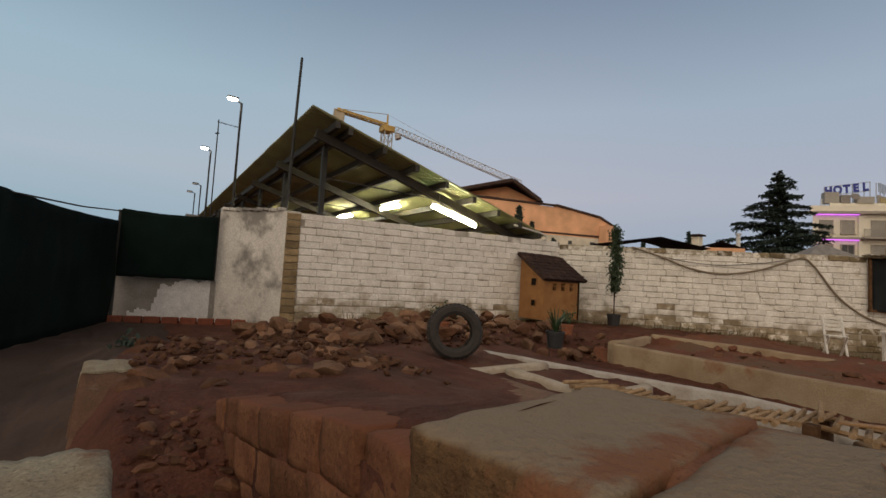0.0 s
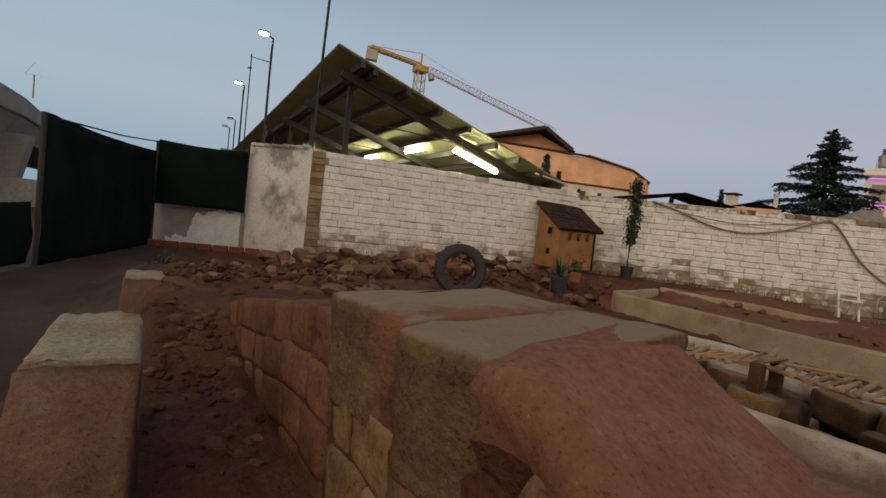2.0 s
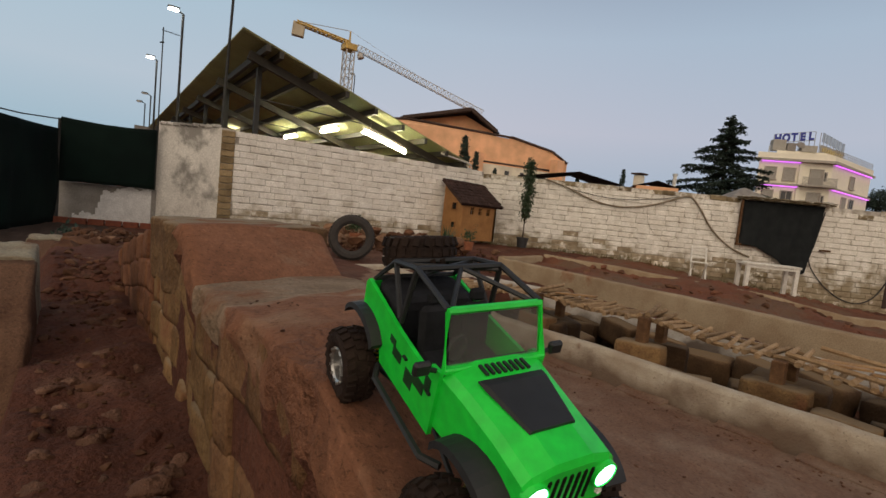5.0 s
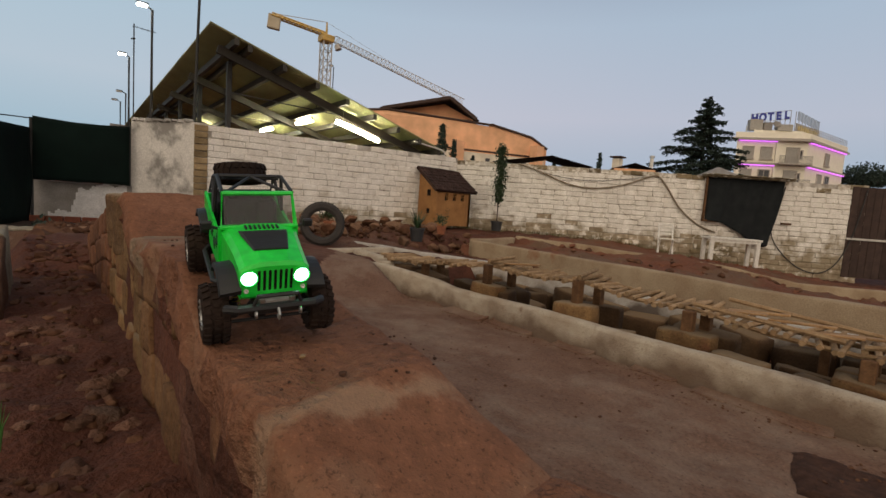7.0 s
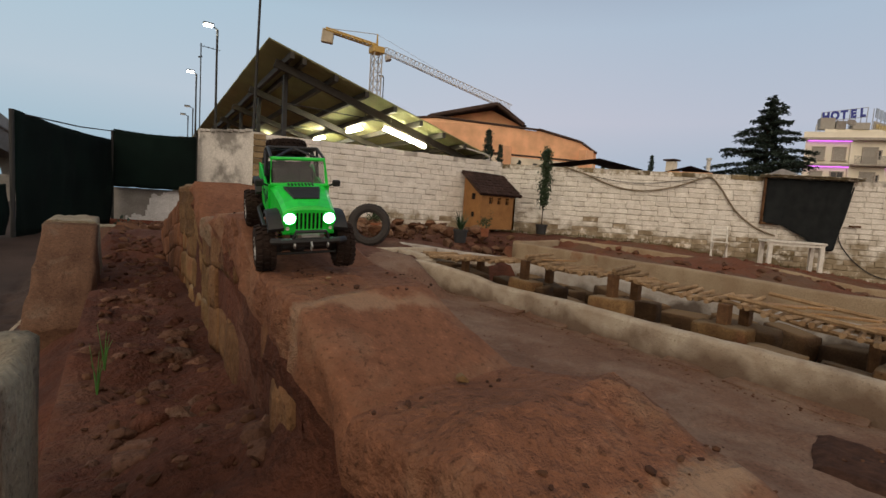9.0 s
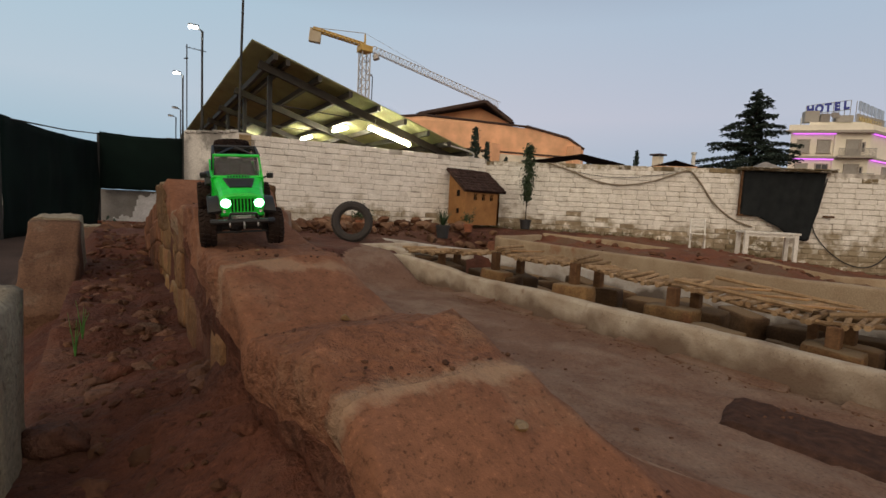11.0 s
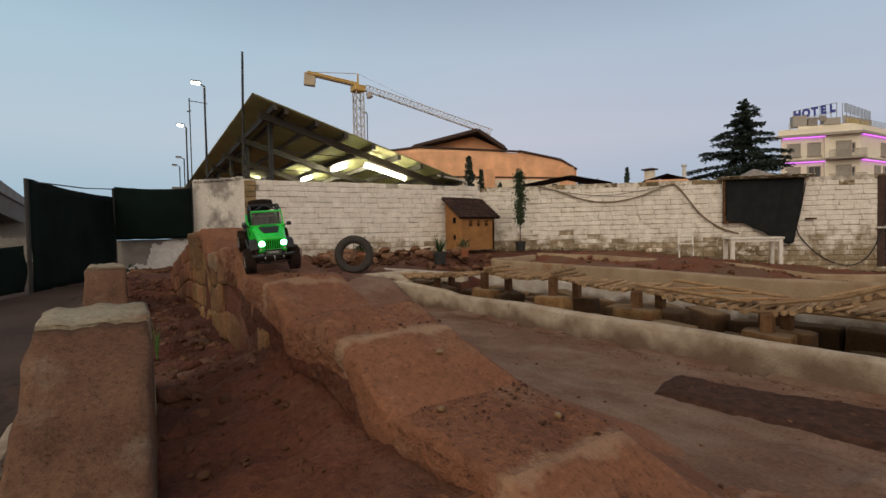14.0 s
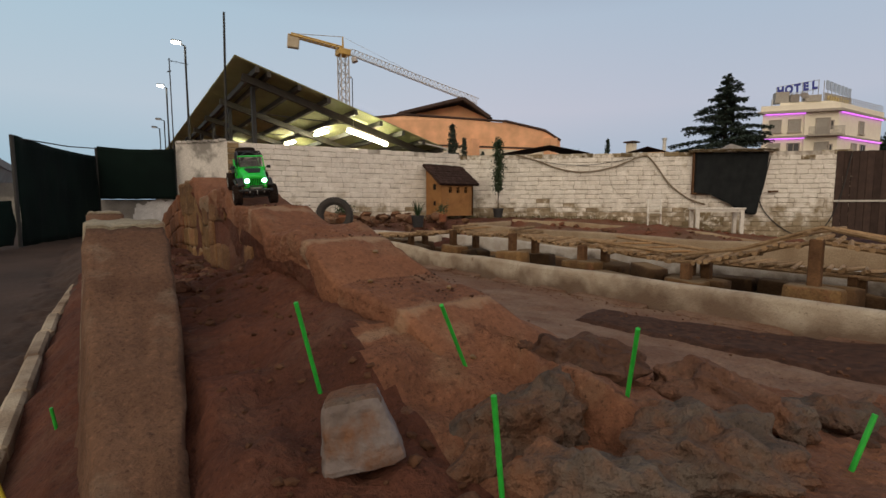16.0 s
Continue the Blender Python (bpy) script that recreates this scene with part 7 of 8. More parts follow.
street_lamp(2.72, 15.29, 6.2, (-0.32, 0), True, 0.75)
street_lamp(3.05, 23.3, 6.4, (-0.30, 0), True, 0.8)
street_lamp(4.45, 37.3, 6.95, (-0.45, 0), False, 0.9)
street_lamp(23.2, 45.0, 14.3, (-0.35, 0), False, 1.1)
street_lamp(4.55, 41.3, 6.9, (-0.45, 0), False, 0.9)
aer = empty("antenna", Matrix.Translation((2.98, 21.3, 0)), "thin antenna mast above the roofs", "antenna")
bm = bmesh.new()
rod(bm, (0, 0, 0), (0, 0, 7.3), 0.025, seg=6)
part("mast", bm, STEEL, aer)
bm = bmesh.new()
rod(bm, (-0.05, 0, 7.2), (0.75, 0, 7.15), 0.014, seg=5)
for k in range(4):
    rod(bm, (0.1 + 0.18 * k, -0.15, 7.19 - 0.01 * k), (0.1 + 0.18 * k, 0.15, 7.19 - 0.01 * k), 0.01, seg=4)
rod(bm, (-0.1, 0, 6.7), (0.05, 0, 6.75), 0.03, seg=5)
part("antenna_head", bm, STEEL, aer)

# tower crane
crane = empty("tower_crane", Matrix.Translation((19.1, 38.3, 0)), "yellow and grey tower crane standing over the roofs", "crane")
cinv = crane.matrix_world.inverted()


def lattice(a, b, w, h, n, r, material, name, label=""):
    """A lattice girder: two chords below, one above (or four for a mast), with diagonals."""
    bm = bmesh.new()
    a, b = Vector(a), Vector(b)
    d = (b - a).normalized()
    side = d.cross(Vector((0, 0, 1)))
    side = Vector((1, 0, 0)) if side.length < 0.1 else side.normalized()
    up = side.cross(d).normalized()
    ch = [side * w / 2, -side * w / 2, up * h] if h else [side * w / 2 + up * w / 2, side * w / 2 - up * w / 2, -side * w / 2 - up * w / 2, -side * w / 2 + up * w / 2]
    for c in ch:
        rod(bm, a + c, b + c, r, seg=4)
    for i in range(n):
        p, q = a.lerp(b, i / n), a.lerp(b, (i + 1) / n)
        for j in range(len(ch)):
            rod(bm, p + ch[j], q + ch[(j + 1) % len(ch)], r * 0.6, seg=3)
            rod(bm, p + ch[j], p + ch[(j + 1) % len(ch)], r * 0.6, seg=3)
    ob = part(name, bm, material, crane, label)
    ob.matrix_parent_inverse = cinv
    return ob


lattice((19.1, 38.3, 0), (19.1, 38.3, 14.4), 0.75, 0, 18, 0.06, CRANE_G, "mast")
lattice((19.6, 38.0, 14.45), (29.4, 31.6, 10.15), 0.45, 0.55, 34, 0.032, CRANE_G, "jib")
lattice((19.0, 38.35, 14.9), (14.9, 40.0, 15.75), 0.6, 0.25, 12, 0.07, CRANE, "counter_jib", "yellow counter jib")
bm = bmesh.new()
box(bm, (19.1, 38.3, 14.6), (1.1, 1.1, 0.55), bevel=0.05)
rod(bm, (19.1, 38.3, 14.6), (19.1, 38.3, 16.0), 0.12, 0.06, seg=6)
ob = part("slewing_head", bm, CRANE, crane, "yellow slewing head")
ob.matrix_parent_inverse = cinv
bm = bmesh.new()
box(bm, (0, 0, 0), (1.0, 0.5, 1.15), m=Matrix.Translation((15.1, 39.9, 15.25)) @ pose(0, 0, 0, 0, 5, -22), bevel=0.05)
ob = part("counterweight", bm, BALLAST, crane, "concrete counterweight")
ob.matrix_parent_inverse = cinv
bm = bmesh.new()
rod(bm, (19.1, 38.3, 16.0), (25.0, 34.45, 12.55), 0.012, seg=4)
rod(bm, (19.1, 38.3, 16.0), (15.4, 39.8, 15.95), 0.03, seg=4)
rod(bm, (19.9, 37.8, 14.2), (20.0, 37.7, 13.8), 0.25, 0.30, seg=10)
ob = part("tie_bar", bm, CRANE_G, crane)
ob.matrix_parent_inverse = cinv

# orange hall
hall = empty("orange_building", Matrix.Translation((23.0, 24.0, 0)), "orange rendered building with a brown gabled roof", "building")
hinv = hall.matrix_world.inverted()


def hpart(name, bm, m, label="", par=None):
    ob = part(name, bm, m, par or hall, label)
    if par is None:
        ob.matrix_parent_inverse = hinv
    return ob


def facade(pts, depth, name, m, label=""):
    """A block with a given front outline (points in space, listed round), pushed back by depth."""
    bm = bmesh.new()
    back = Vector(depth)
    f = [bm.verts.new(p) for p in pts]
    g = [bm.verts.new(Vector(p) + back) for p in pts]
    k = len(pts)
    for i in range(k):
        bm.faces.new((f[i], f[(i + 1) % k], g[(i + 1) % k], g[i]))
    bm.faces.new(f)
    bm.faces.new(g[::-1])
    bmesh.ops.recalc_face_normals(bm, faces=bm.faces)
    return hpart(name, bm, m, label)


BACK = (6.0, 8.0, 0.0)
facade([(16.0, 28.8, 0), (24.4, 22.7, 0), (24.4, 22.7, 6.75), (22.0, 24.5, 7.0), (18.6, 27.2, 7.35), (16.0, 28.8, 7.0)], BACK, "main_block", ORANGE)
facade([(24.4, 22.7, 0), (27.2, 19.75, 0), (27.2, 19.75, 5.35), (26.4, 20.6, 6.1), (24.4, 22.72, 6.86)], BACK, "side_block", ORANGE)
facade([(19.3, 28.4, 7.0), (24.2, 24.3, 7.0), (24.2, 24.3, 7.3), (22.6, 25.7, 8.3), (19.3, 28.4, 7.5)], (3, 4, 0), "upper_block", ORANGE)
for a, b, w in (((18.4, 27.4, 7.45), (22.1, 24.5, 8.5), 0.10), ((22.1, 24.5, 8.5), (23.6, 23.3, 7.15), 0.10), ((16.0, 28.7, 7.05), (18.6, 27.1, 7.4), 0.05), ((18.6, 27.1, 7.4), (24.4, 22.6, 6.85), 0.05), ((24.4, 22.6, 6.9), (26.4, 20.5, 6.13), 0.05), ((26.4, 20.5, 6.13), (27.2, 19.7, 5.38), 0.05), ((19.0, 26.5, 5.2), (27.0, 19.8, 4.75), 0.04)):
    bm = bmesh.new()
    rod(bm, Vector(a), Vector(b), w * 1.6, seg=6)
    hpart("eave", bm, ROOF_BROWN, "dark brown eave trim")
bm = bmesh.new()
f = [(18.2, 27.5, 7.5), (22.1, 24.45, 8.55), (23.8, 23.2, 7.1)]
g = [(p[0] + 3.5, p[1] + 4.6, p[2]) for p in f]
a = [bm.verts.new(p) for p in f]
b = [bm.verts.new(p) for p in g]
for i in (0, 1):
    bm.faces.new((a[i], a[i + 1], b[i + 1], b[i]))
bmesh.ops.solidify(bm, geom=bm.faces[:], thickness=0.12)
hpart("roof", bm, ROOF_BROWN, "brown tiled roof")
facade([(19.0, 26.42, 0), (27.0, 19.72, 0), (27.0, 19.72, 4.6), (19.0, 26.42, 5.05)], (0.05, 0.08, 0), "lower_band", CREAM, "cream lower storey")
for u, wd in ((0.30, 0.35), (0.44, 0.3), (0.62, 0.3), (0.72, 0.25), (0.86, 0.35)):
    p = Vector((19.0, 26.40, 4.3)).lerp(Vector((27.0, 19.70, 4.0)), u)
    bm = bmesh.new()
    box(bm, (0, 0, 0), (wd, 0.08, 0.7), m=Matrix.Translation(p) @ pose(0, 0, 0, 0, 0, -40))
    hpart("window", bm, GLASS_D)
for u in (0.40, 0.93):
    p = Vector((19.0, 26.2, 0)).lerp(Vector((27.0, 19.5, 0)), u)
    bm = bmesh.new()
    box(bm, (p.x, p.y, 2.7), (0.75, 0.6, 5.6), m=None)
    hpart("chimney", bm, ORANGE)


def cypress(x, y, z, h, r, seed):
    th = empty("cypress", Matrix.Translation((x, y, z)), "slim dark cypress behind the wall", "tree", "cypresses")
    bm = bmesh.new()
    rod(bm, (0, 0, -z), (0, 0, h * 0.7), r * 0.14, r * 0.05, seg=6)
    part("trunk", bm, BARK, th)
    bm = bmesh.new()
    rnd = random.Random(seed)
    pts = []
    for k in range(170):
        u = rnd.random()
        rr = r * (1 - u) ** 0.6 * rnd.random() ** 0.5
        a = rnd.uniform(0, 6.28)
        pts.append((rr * math.cos(a), rr * math.sin(a), h * u))
    leaf_cloud(bm, pts, r * 0.42, seed, per=8, spread=r * 0.12)
    part("crown", bm, NEEDLE, th)


cypress(13.7, 14.8, 2.3, 2.25, 0.34, 1)
cypress(14.15, 14.5, 2.3, 1.6, 0.26, 2)
cypress(14.7, 13.8, 2.0, 1.3, 0.2, 3)
cypress(17.6, 11.6, 2.0, 1.4, 0.2, 4)
cypress(18.3, 11.2, 2.0, 1.35, 0.2, 5)
cypress(21.6, 11.9, 2.6, 1.6, 0.22, 6)

# low dark roof and chimneys behind the east wall
shack = empty("low_shed", Matrix.Translation((12.6, 8.6, 0)), "low shed with a dark felt roof behind the wall", "shed")
ki = shack.matrix_world.inverted()
bm = bmesh.new()
prism(bm, [(11.3, 9.3), (13.2, 7.2), (15.0, 8.8), (13.1, 10.9)], 0.0, 2.55)
ob = part("wall", bm, RENDER_GREY, shack)
ob.matrix_parent_inverse = ki
bm = bmesh.new()
q = [(11.2, 9.1, 2.58), (12.45, 7.75, 2.86), (13.4, 6.85, 2.58), (15.2, 8.6, 2.6), (14.3, 9.5, 2.95), (13.0, 10.9, 2.6)]
v = [bm.verts.new(p) for p in q]
bm.faces.new((v[0], v[1], v[4], v[5]))
bm.faces.new((v[1], v[2], v[3], v[4]))
bmesh.ops.solidify(bm, geom=bm.faces[:], thickness=0.07)
ob = part("roof", bm, ROOF_BROWN, shack, "dark felt roof")
ob.matrix_parent_inverse = ki


def chimney(x, y, z0, z1, r, kind):
    th = empty("chimney", Matrix.Translation((x, y, 0)), "chimney pot above distant roofs" if kind else "pale metal flue pipe above distant roofs", "chimney")
    bm = bmesh.new()
    if kind:
        box(bm, (0, 0, (z0 + z1) / 2), (r * 2, r * 2, z1 - z0))
        part("stack", bm, CREAM, th)
        bm = bmesh.new()
        box(bm, (0, 0, z1 + 0.10), (r * 3.2, r * 3.2, 0.10), bevel=0.02)
        box(bm, (0, 0, z1 + 0.02), (r * 1.5, r * 1.5, 0.16))
        part("cowl", bm, ROOF_BROWN, th)
    else:
        rod(bm, (0, 0, z0), (0, 0, z1), r, seg=10)
        part("pipe", bm, CHAIRW, th)
        bm = bmesh.new()
        rod(bm, (0, 0, z1 + 0.02), (0, 0, z1 + 0.14), r * 1.5, seg=10)
        part("cowl", bm, SILVER, th)


chimney(30.3, 16.07, 0, 5.0, 0.25, 1)
chimney(29.7, 13.35, 0, 4.9, 0.11, 0)
small = empty("small_house", Matrix.Translation((27.5, 14.0, 0)), "small orange house with a tiled roof in the distance", "house")
si = small.matrix_world.inverted()
bm = bmesh.new()
prism(bm, [(27.2, 14.4), (28.8, 12.6), (31.5, 14.6), (29.9, 16.4)], 0, 4.05)
ob = part("wall", bm, ORANGE, small)
ob.matrix_parent_inverse = si
bm = bmesh.new()
q = [(27.0, 14.5, 4.0), (28.0, 13.5, 4.42), (28.95, 12.4, 4.0), (31.7, 14.5, 4.0), (30.7, 15.6, 4.42), (29.8, 16.6, 4.0)]
v = [bm.verts.new(p) for p in q]
bm.faces.new((v[0], v[1], v[4], v[5]))
bm.faces.new((v[1], v[2], v[3], v[4]))
bmesh.ops.solidify(bm, geom=bm.faces[:], thickness=0.1)
ob = part("roof", bm, ROOF_BROWN, small)
ob.matrix_parent_inverse = si
tent = empty("pale_roof", Matrix.Translation((30, 9.5, 0)), "pale hipped roof in the distance", "roof")
bm = bmesh.new()
bmesh.ops.create_cone(bm, segments=4, radius1=2.6, radius2=0.1, depth=1.1, matrix=Matrix.Translation((0, 0, 3.75)))
box(bm, (0, 0, 1.6), (3.2, 3.2, 3.2))
part("roof", bm, RENDER_GREY, tent)

# cedar
cedar = empty("cedar_tree", Matrix.Translation((56.0, 21.1, 0)), "large dark cedar with layered drooping boughs", "tree")
bm = bmesh.new()
tube(bm, [(0, 0, 0), (0.1, 0, 5), (0, 0.1, 10), (0, 0, 14.2)], 0.45, seg=9, taper=0.1)
part("trunk", bm, BARK, cedar)
bm, wood = bmesh.new(), bmesh.new()
rnd = random.Random(12)
for k in range(84):
    u = (k + rnd.random()) / 84
    z = 3.2 + 11.3 * u
    reach = 7.4 * (1 - u) ** 0.80 * rnd.uniform(0.55, 1.15) + 0.15
    if z < 5.0:
        reach *= 0.8
    a = k * 2.4 + rnd.uniform(-0.5, 0.5)
    tip = Vector((math.cos(a) * reach, math.sin(a) * reach, z + 0.10 * reach - 0.035 * reach * reach + rnd.uniform(-0.3, 0.3)))
    rod(wood, (0, 0, z - 0.2), tip, 0.06, 0.015, seg=4)
    n = max(3, int(reach * 7))
    side = Vector((-math.sin(a), math.cos(a), 0))
    for i in range(n):
        t = 0.10 + 0.90 * (i + rnd.random()) / n
        c = Vector((0, 0, z)).lerp(tip, t) + Vector((0, 0, 0.22 * math.sin(math.pi * t)))
        wd = 0.24 * reach * (1 - 0.6 * t) + 0.10
        for _ in range(11):
            off = rnd.uniform(-1, 1)
            q = c + side * off * wd + Vector((rnd.gauss(0, 0.14), rnd.gauss(0, 0.14), -0.25 * abs(off) * wd - abs(rnd.gauss(0, 0.16)) + 0.05))
            r3 = Euler((rnd.uniform(-0.7, 0.7), rnd.uniform(-0.7, 0.7), rnd.uniform(0, 6.28))).to_matrix()
            s = rnd.uniform(0.18, 0.42)
            vv = [bm.verts.new(q + r3 @ Vector(p) * s) for p in ((-0.6, 0, 0), (0, -0.28, 0.05), (0.7, 0, -0.2), (0, 0.28, 0.05))]
            bm.faces.new(vv)
part("bough", wood, BARK, cedar)
part("crown", bm, NEEDLE, cedar)

# umbrella pine by the hotel
pine = empty("pine_tree", Matrix.Translation((93.0, 13.3, 0)), "round-crowned pine beside the hotel", "tree")
bm = bmesh.new()
tube(bm, [(0, 0, 0), (0.2, 0.1, 4), (0, 0, 9.5)], 0.3, seg=7, taper=0.5)
part("trunk", bm, BARK, pine)
bm = bmesh.new()
pts = []
for k in range(420):
    a, e = rnd.uniform(0, 6.28), rnd.random() ** 0.5
    pts.append((3.2 * e * math.cos(a), 3.2 * e * math.sin(a), 8.7 + rnd.uniform(-0.8, 2.5) * math.sqrt(max(0, 1 - e * e)) + rnd.gauss(0, 0.15)))
leaf_cloud(bm, pts, 0.42, 33, per=9, spread=0.28)
part("crown", bm, NEEDLE, pine)

# hotel
hotel = empty("hotel_building", Matrix.Translation((76.0, 18.0, 0)), "cream hotel with balconies, violet light strips and a blue roof sign", "building")
ho = hotel.matrix_world.inverted()
L, C, Rr = Vector((68.2, 22.1, 0)), Vector((73.1, 15.75, 0)), Vector((85.7, 14.4, 0))
BACKC = L + Rr - C


def tpart(name, bm, m, label="", par=None):
    ob = part(name, bm, m, par or hotel, label)
    ob.matrix_parent_inverse = ho if par is None else Matrix()
    return ob


def storey_slab(grow, z0, z1):
    """A slab over the whole plan that stands out past the walls."""
    mid = (L + Rr) / 2
    bm = bmesh.new()
    prism(bm, [(p + (p - mid).normalized() * grow).xy[:] for p in (L, C, Rr, BACKC)], z0, z1)
    return bm


bm = bmesh.new()
prism(bm, [p.xy[:] for p in (L, C, Rr, BACKC)], 0, 11.85)
tpart("main_block", bm, HOTELC)
tpart("roof_slab", storey_slab(0.85, 11.85, 12.15), KERB_WHITE, "projecting roof slab")
tpart("parapet", storey_slab(0.35, 12.15, 12.85), HOTELC, "cream roof parapet")
tpart("string_course", storey_slab(0.55, 8.85, 9.1), KERB_WHITE)
dL = (C - L).normalized()
nL = Vector((dL.y, -dL.x, 0))
dR = (Rr - C).normalized()
nR = Vector((dR.y, -dR.x, 0))


def on_face(p, d, n, z):
    return Matrix(((d.x, -n.x, 0, p.x), (d.y, -n.y, 0, p.y), (0, 0, 1, z), (0, 0, 0, 1)))


# the set-back stair block on the roof
bm = bmesh.new()
prism(bm, [(L + dL * 2.2 - nL * 1.2).xy[:], (C - dL * 0.6 - nL * 1.2 + dR * 0.6).xy[:], (C + dR * 7.0 - nR * 1.0).xy[:], (L + dL * 2.0 + dR * 8.0).xy[:]], 12.85, 13.45)
tpart("attic", bm, HOTELC)


def opening(p, d, n, w, h, m, sill=True):
    mm = on_face(p, d, n, p.z)
    bm = bmesh.new()
    box(bm, (0, -0.02, 0), (w, 0.12, h), m=mm)
    win = tpart("window", bm, m)
    bm = bmesh.new()
    for c, q in (((0, -0.06, h / 2 + 0.06), (w + 0.24, 0.16, 0.10)), ((w / 2 + 0.05, -0.06, 0), (0.10, 0.14, h)), ((-w / 2 - 0.05, -0.06, 0), (0.10, 0.14, h))):
        box(bm, c, q, m=mm)
    part("window_frame", bm, KERB_WHITE, win)
    if m is GLASS_D:
        bm = bmesh.new()
        box(bm, (0, -0.09, 0), (0.06, 0.04, h), m=mm)
        part("mullion", bm, KERB_WHITE, win)
    if sill:
        bm = bmesh.new()
        box(bm, (0, -0.12, -h / 2 - 0.06), (w + 0.34, 0.30, 0.09), m=mm)
        part("window_sill", bm, KERB_WHITE, win)


for lvl, z in ((0, 10.3), (1, 7.45)):
    for u, m in ((0.17, SHUTTER), (0.43, SHUTTER if lvl == 0 else GLASS_D)):
        opening(L + (C - L) * u + Vector((0, 0, z)), dL, nL, 1.15, 1.45, m)
    opening(L + (C - L) * 0.80 + Vector((0, 0, z - 0.25)), dL, nL, 1.3, 2.0, SHUTTER, False)
    opening(L + (C - L) * 0.90 + Vector((0, 0, z - 0.05)), dL, nL, 0.45, 1.0, GLASS_D, False)
    for u, m in (((0.50, SHUTTER),) if lvl == 0 else ((0.36, SHUTTER), (0.56, GLASS_D))):
        opening(C + (Rr - C) * u + Vector((0, 0, z)), dR, nR, 1.3, 1.5, m)
    # balcony round the corner bay
    mm = on_face(L + (C - L) * 0.80, dL, nL, z - 1.3)
    bm = bmesh.new()
    box(bm, (0, -0.55, 0), (3.7, 1.2, 0.18), m=mm)
    bal = tpart("balcony", bm, KERB_WHITE)
    bm = bmesh.new()
    box(bm, (0, -1.1, 0.98), (3.7, 0.06, 0.06), m=mm)
    box(bm, (0, -1.1, 0.16), (3.7, 0.05, 0.05), m=mm)
    for i in range(33):
        box(bm, (-1.8 + 0.1125 * i, -1.1, 0.5), (0.035, 0.04, 0.95), m=mm)
    part("railing", bm, SHUTTER, bal)
    # pier between the plain wall and the balcony bay
    bm = bmesh.new()
    box(bm, (0, -0.12, 0), (0.35, 0.3, 2.7), m=on_face(L + (C - L) * 0.575, dL, nL, z))
    tpart("pier", bm, HOTELC)
    # violet light strips under the slabs
    ze = 11.78 if lvl == 0 else 8.78
    for p0, d, n, ln in ((L + dL * 0.2, dL, nL, 4.3), (C + dR * 0.2, dR, nR, (Rr - C).length - 0.4)):
        bm = bmesh.new()
        box(bm, (ln / 2, -0.22, 0), (ln, 0.10, 0.09), m=on_face(p0, d, n, ze))
        tpart("light_strip", bm, VIOLET, "glowing violet light strip")
for u, w, h, m in ((0.30, 1.5, 1.35, SHUTTER), (0.47, 1.0, 1.0, RENDER_GREY), (0.72, 1.7, 0.8, SHUTTER)):
    bm = bmesh.new()
    box(bm, (0, 1.7, 0.5 * h), (w, 1.0, h), m=on_face(L + (C - L) * u, dL, nL, 13.4), bevel=0.03)
    tpart("roof_unit", bm, m, "roof-top air handling unit")
bm = bmesh.new()
lathe(bm, [(0.0, 0.02), (0.10, 0.35), (0.16, 0.5), (0.12, 0.36), (0.04, 0.02)], 14, m=on_face(L + (C - L) * 0.60, dL, nL, 14.3) @ pose(0, 1.2, 0, 0, 30, 90))
rod(bm, on_face(L + (C - L) * 0.60, dL, nL, 13.4) @ Vector((0, 1.2, 0)), on_face(L + (C - L) * 0.60, dL, nL, 14.3) @ Vector((0, 1.2, 0)), 0.04, seg=6)
tpart("satellite_dish", bm, RENDER_GREY)
bm = bmesh.new()
rod(bm, on_face(L, dL, nL, 12.8) @ Vector((1.1, 0.6, 0)), on_face(L, dL, nL, 13.8) @ Vector((1.1, 0.6, 0)), 0.09, seg=8)
tpart("flue", bm, SILVER)
# sign
s0, s1 = Vector((72.3, 22.2, 14.8)), Vector((73.95, 18.2, 15.2))
ds = (s1 - s0).normalized()
ns = Vector((ds.y, -ds.x, 0)).normalized()
for k, ch in enumerate("HOTEL"):
    cu = bpy.data.curves.new("letter", "FONT")
    cu.body, cu.size, cu.extrude, cu.offset = ch, 1.3, 0.08, 0.08
    cu.align_x = "CENTER"
    tmp = new("letter_curve", cu)
    bpy.context.view_layer.update()
    me = bpy.data.meshes.new_from_object(tmp.evaluated_get(bpy.context.evaluated_depsgraph_get()))
    bpy.data.objects.remove(tmp)
    me.materials.clear()
    me.materials.append(SIGN_BLUE)
    ob = new("letter", me)
    ob.parent = hotel
    ob.matrix_parent_inverse = ho
    p = s0.lerp(s1, 0.10 + 0.2 * k)
    ob.matrix_basis = Matrix(((ds.x, 0, ns.x, p.x), (ds.y, 0, ns.y, p.y), (ds.z, 1, 0, p.z), (0, 0, 0, 1))) @ Matrix.Diagonal((0.78, 1, 1, 1))
bm = bmesh.new()
for k in range(9):
    p = s0.lerp(s1, k / 8) - ns * 0.15
    rod(bm, (p.x, p.y, 12.9), (p.x, p.y, p.z + 1.0), 0.04, seg=5)
for z in (-0.1, 1.0):
    rod(bm, s0 - ns * 0.15 + Vector((0, 0, z)), s1 - ns * 0.15 + Vector((0, 0, z)), 0.035, seg=5)
tpart("sign_frame", bm, SHUTTER, "grey steel sign frame")
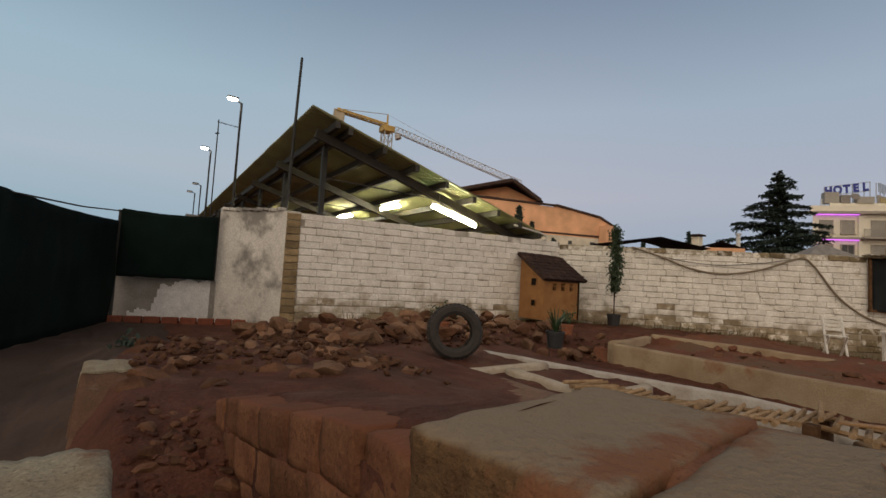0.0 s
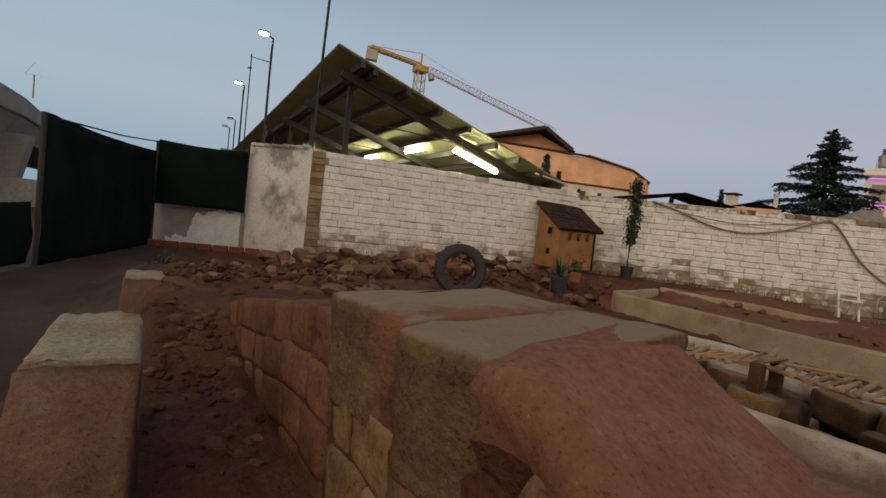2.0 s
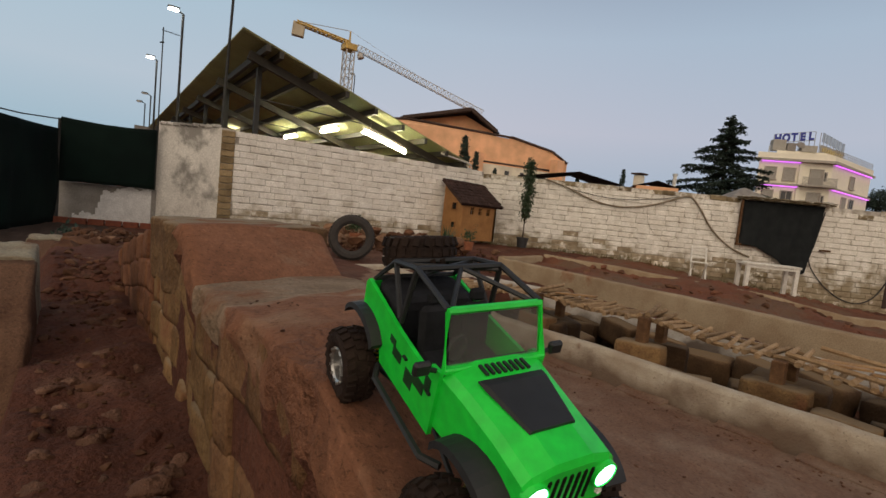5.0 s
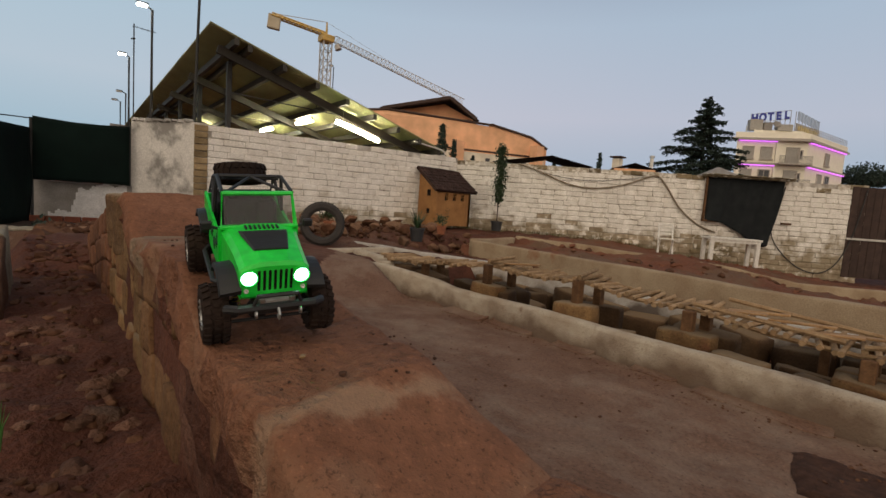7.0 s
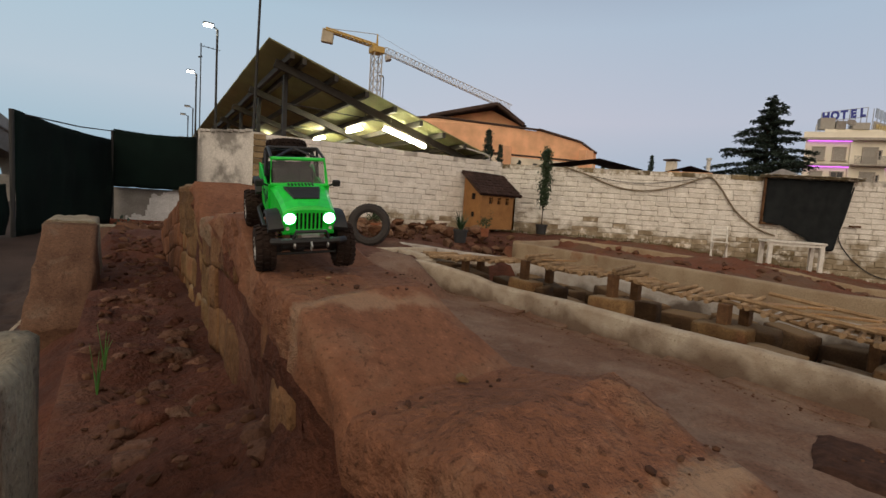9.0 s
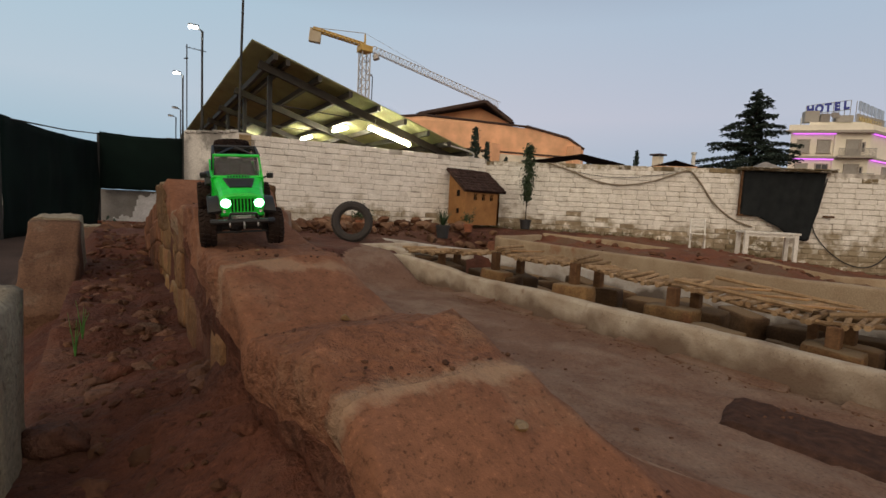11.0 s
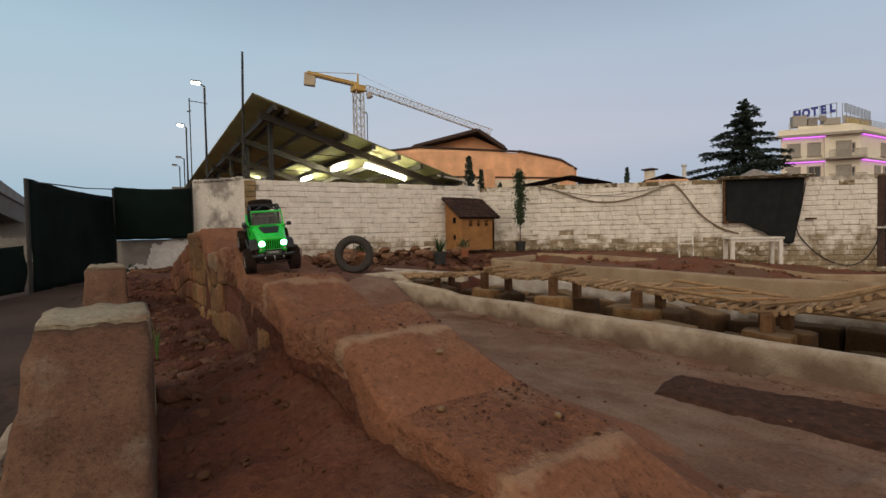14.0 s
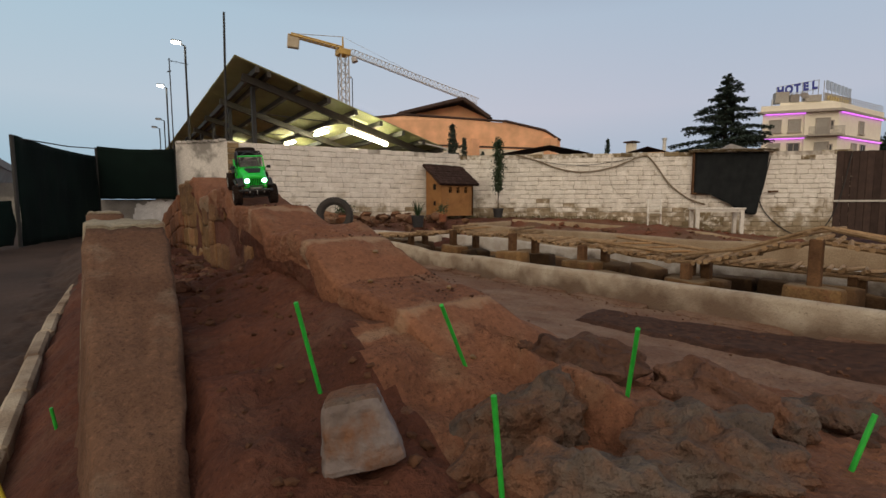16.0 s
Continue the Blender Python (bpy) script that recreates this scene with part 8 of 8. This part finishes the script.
# second sign face round the corner: unreadable lettering as bars
q0, q1 = Vector((74.1, 17.6, 0)), Vector((81.0, 16.7, 0))
dq = (q1 - q0).normalized()
nq = Vector((dq.y, -dq.x, 0))
mq = on_face(q0, dq, nq, 0)
ql = (q1 - q0).length
bm = bmesh.new()
box(bm, (ql / 2 + 0.1, 0, 13.85), (ql, 0.12, 1.35), m=mq)
tpart("sign_board", bm, SHUTTER, "grey sign board")
for k in range(9):
    bm = bmesh.new()
    box(bm, (0.75 + 0.66 * k, -0.10, 13.95), (0.48, 0.06, 0.50 + 0.2 * (k % 2)), m=mq)
    tpart("sign_bar", bm, GOLD, "gold bar of lettering")
for k in range(7):
    bm = bmesh.new()
    box(bm, (0.4 + 0.98 * k, -0.1, 15.45 - 0.06 * k), (0.72, 0.08, 1.1), m=mq)
    tpart("sign_bar", bm, SIGN_PALE, "pale blue bar of lettering")
bm = bmesh.new()
for k in range(8):
    rod(bm, mq @ Vector((ql * k / 7, 0.1, 12.9)), mq @ Vector((ql * k / 7, 0.1, 16.0 - 0.06 * k)), 0.04, seg=5)
tpart("sign_frame", bm, SHUTTER, "grey steel sign frame")
bm = bmesh.new()
for k in range(22):
    p = C + (Rr - C) * (k / 21)
    rod(bm, (p.x, p.y, 12.8), (p.x, p.y, 13.65), 0.03, seg=4)
for z in (13.1, 13.38, 13.65):
    rod(bm, (C.x, C.y, z), (Rr.x, Rr.y, z), 0.03, seg=4)
tpart("roof_railing", bm, SHUTTER)

# overpass beyond the fence
over = empty("overpass", Matrix.Translation((-4.5, 18.0, 0)), "pale concrete overpass beyond the fence", "overpass")
oi = over.matrix_world.inverted()
bm = bmesh.new()
hull(bm, [[(-4.9, y, par), (-4.9, y, fas), (-5.3, y, und), (-11.0, y, und), (-11.0, y, par)] for y, par, fas, und in ((15.0, 4.3, 3.4, 2.6), (26.5, 4.55, 3.75, 3.0), (41.0, 3.95, 3.35, 2.4), (70.0, 3.7, 3.2, 2.2))])
ob = part("deck", bm, OVERPASS, over)
ob.matrix_parent_inverse = oi
bm = bmesh.new()
tube(bm, [(-4.86, 15.0, 3.45), (-4.86, 26.5, 3.8), (-4.88, 41.0, 3.4), (-5.05, 70, 3.25)], 0.07)
ob = part("drip_edge", bm, RENDER_GREY, over)
ob.matrix_parent_inverse = oi
for x, y, h in ((-5.6, 25.0, 2.9), (-5.6, 42.0, 2.4)):
    bm = bmesh.new()
    hull(bm, [[(x - 0.7, y - 0.5, 0), (x + 0.7, y - 0.5, 0), (x + 0.7, y + 0.5, 0), (x - 0.7, y + 0.5, 0)], [(x - 1.0, y - 0.5, h), (x + 1.3, y - 0.5, h), (x + 1.3, y + 0.5, h), (x - 1.0, y + 0.5, h)]])
    ob = part("pier", bm, OVERPASS, over)
    ob.matrix_parent_inverse = oi
bm = bmesh.new()
bmesh.ops.create_cone(bm, segments=3, radius1=0.35, radius2=0.35, depth=0.04, matrix=Matrix.Translation((-4.7, 26.6, 5.75)) @ pose(0, 0, 0, 90, 0, 0) @ pose(0, 0, 0, 0, 0, 0))
rod(bm, (-4.7, 26.64, 4.6), (-4.7, 26.64, 5.6), 0.03, seg=6)
tagged(link("road_sign", bm, SHUTTER), "small triangular road sign on the overpass", "road sign")
bank = empty("embankment", Matrix.Translation((-4, 14, 0)), "low green-netted bank beyond the fence", "bank")
bm = bmesh.new()
box(bm, (-2.5, 8.0, 0.65), (9.0, 0.4, 1.1))
part("barrier", bm, OVERPASS, bank, "pale concrete barrier")

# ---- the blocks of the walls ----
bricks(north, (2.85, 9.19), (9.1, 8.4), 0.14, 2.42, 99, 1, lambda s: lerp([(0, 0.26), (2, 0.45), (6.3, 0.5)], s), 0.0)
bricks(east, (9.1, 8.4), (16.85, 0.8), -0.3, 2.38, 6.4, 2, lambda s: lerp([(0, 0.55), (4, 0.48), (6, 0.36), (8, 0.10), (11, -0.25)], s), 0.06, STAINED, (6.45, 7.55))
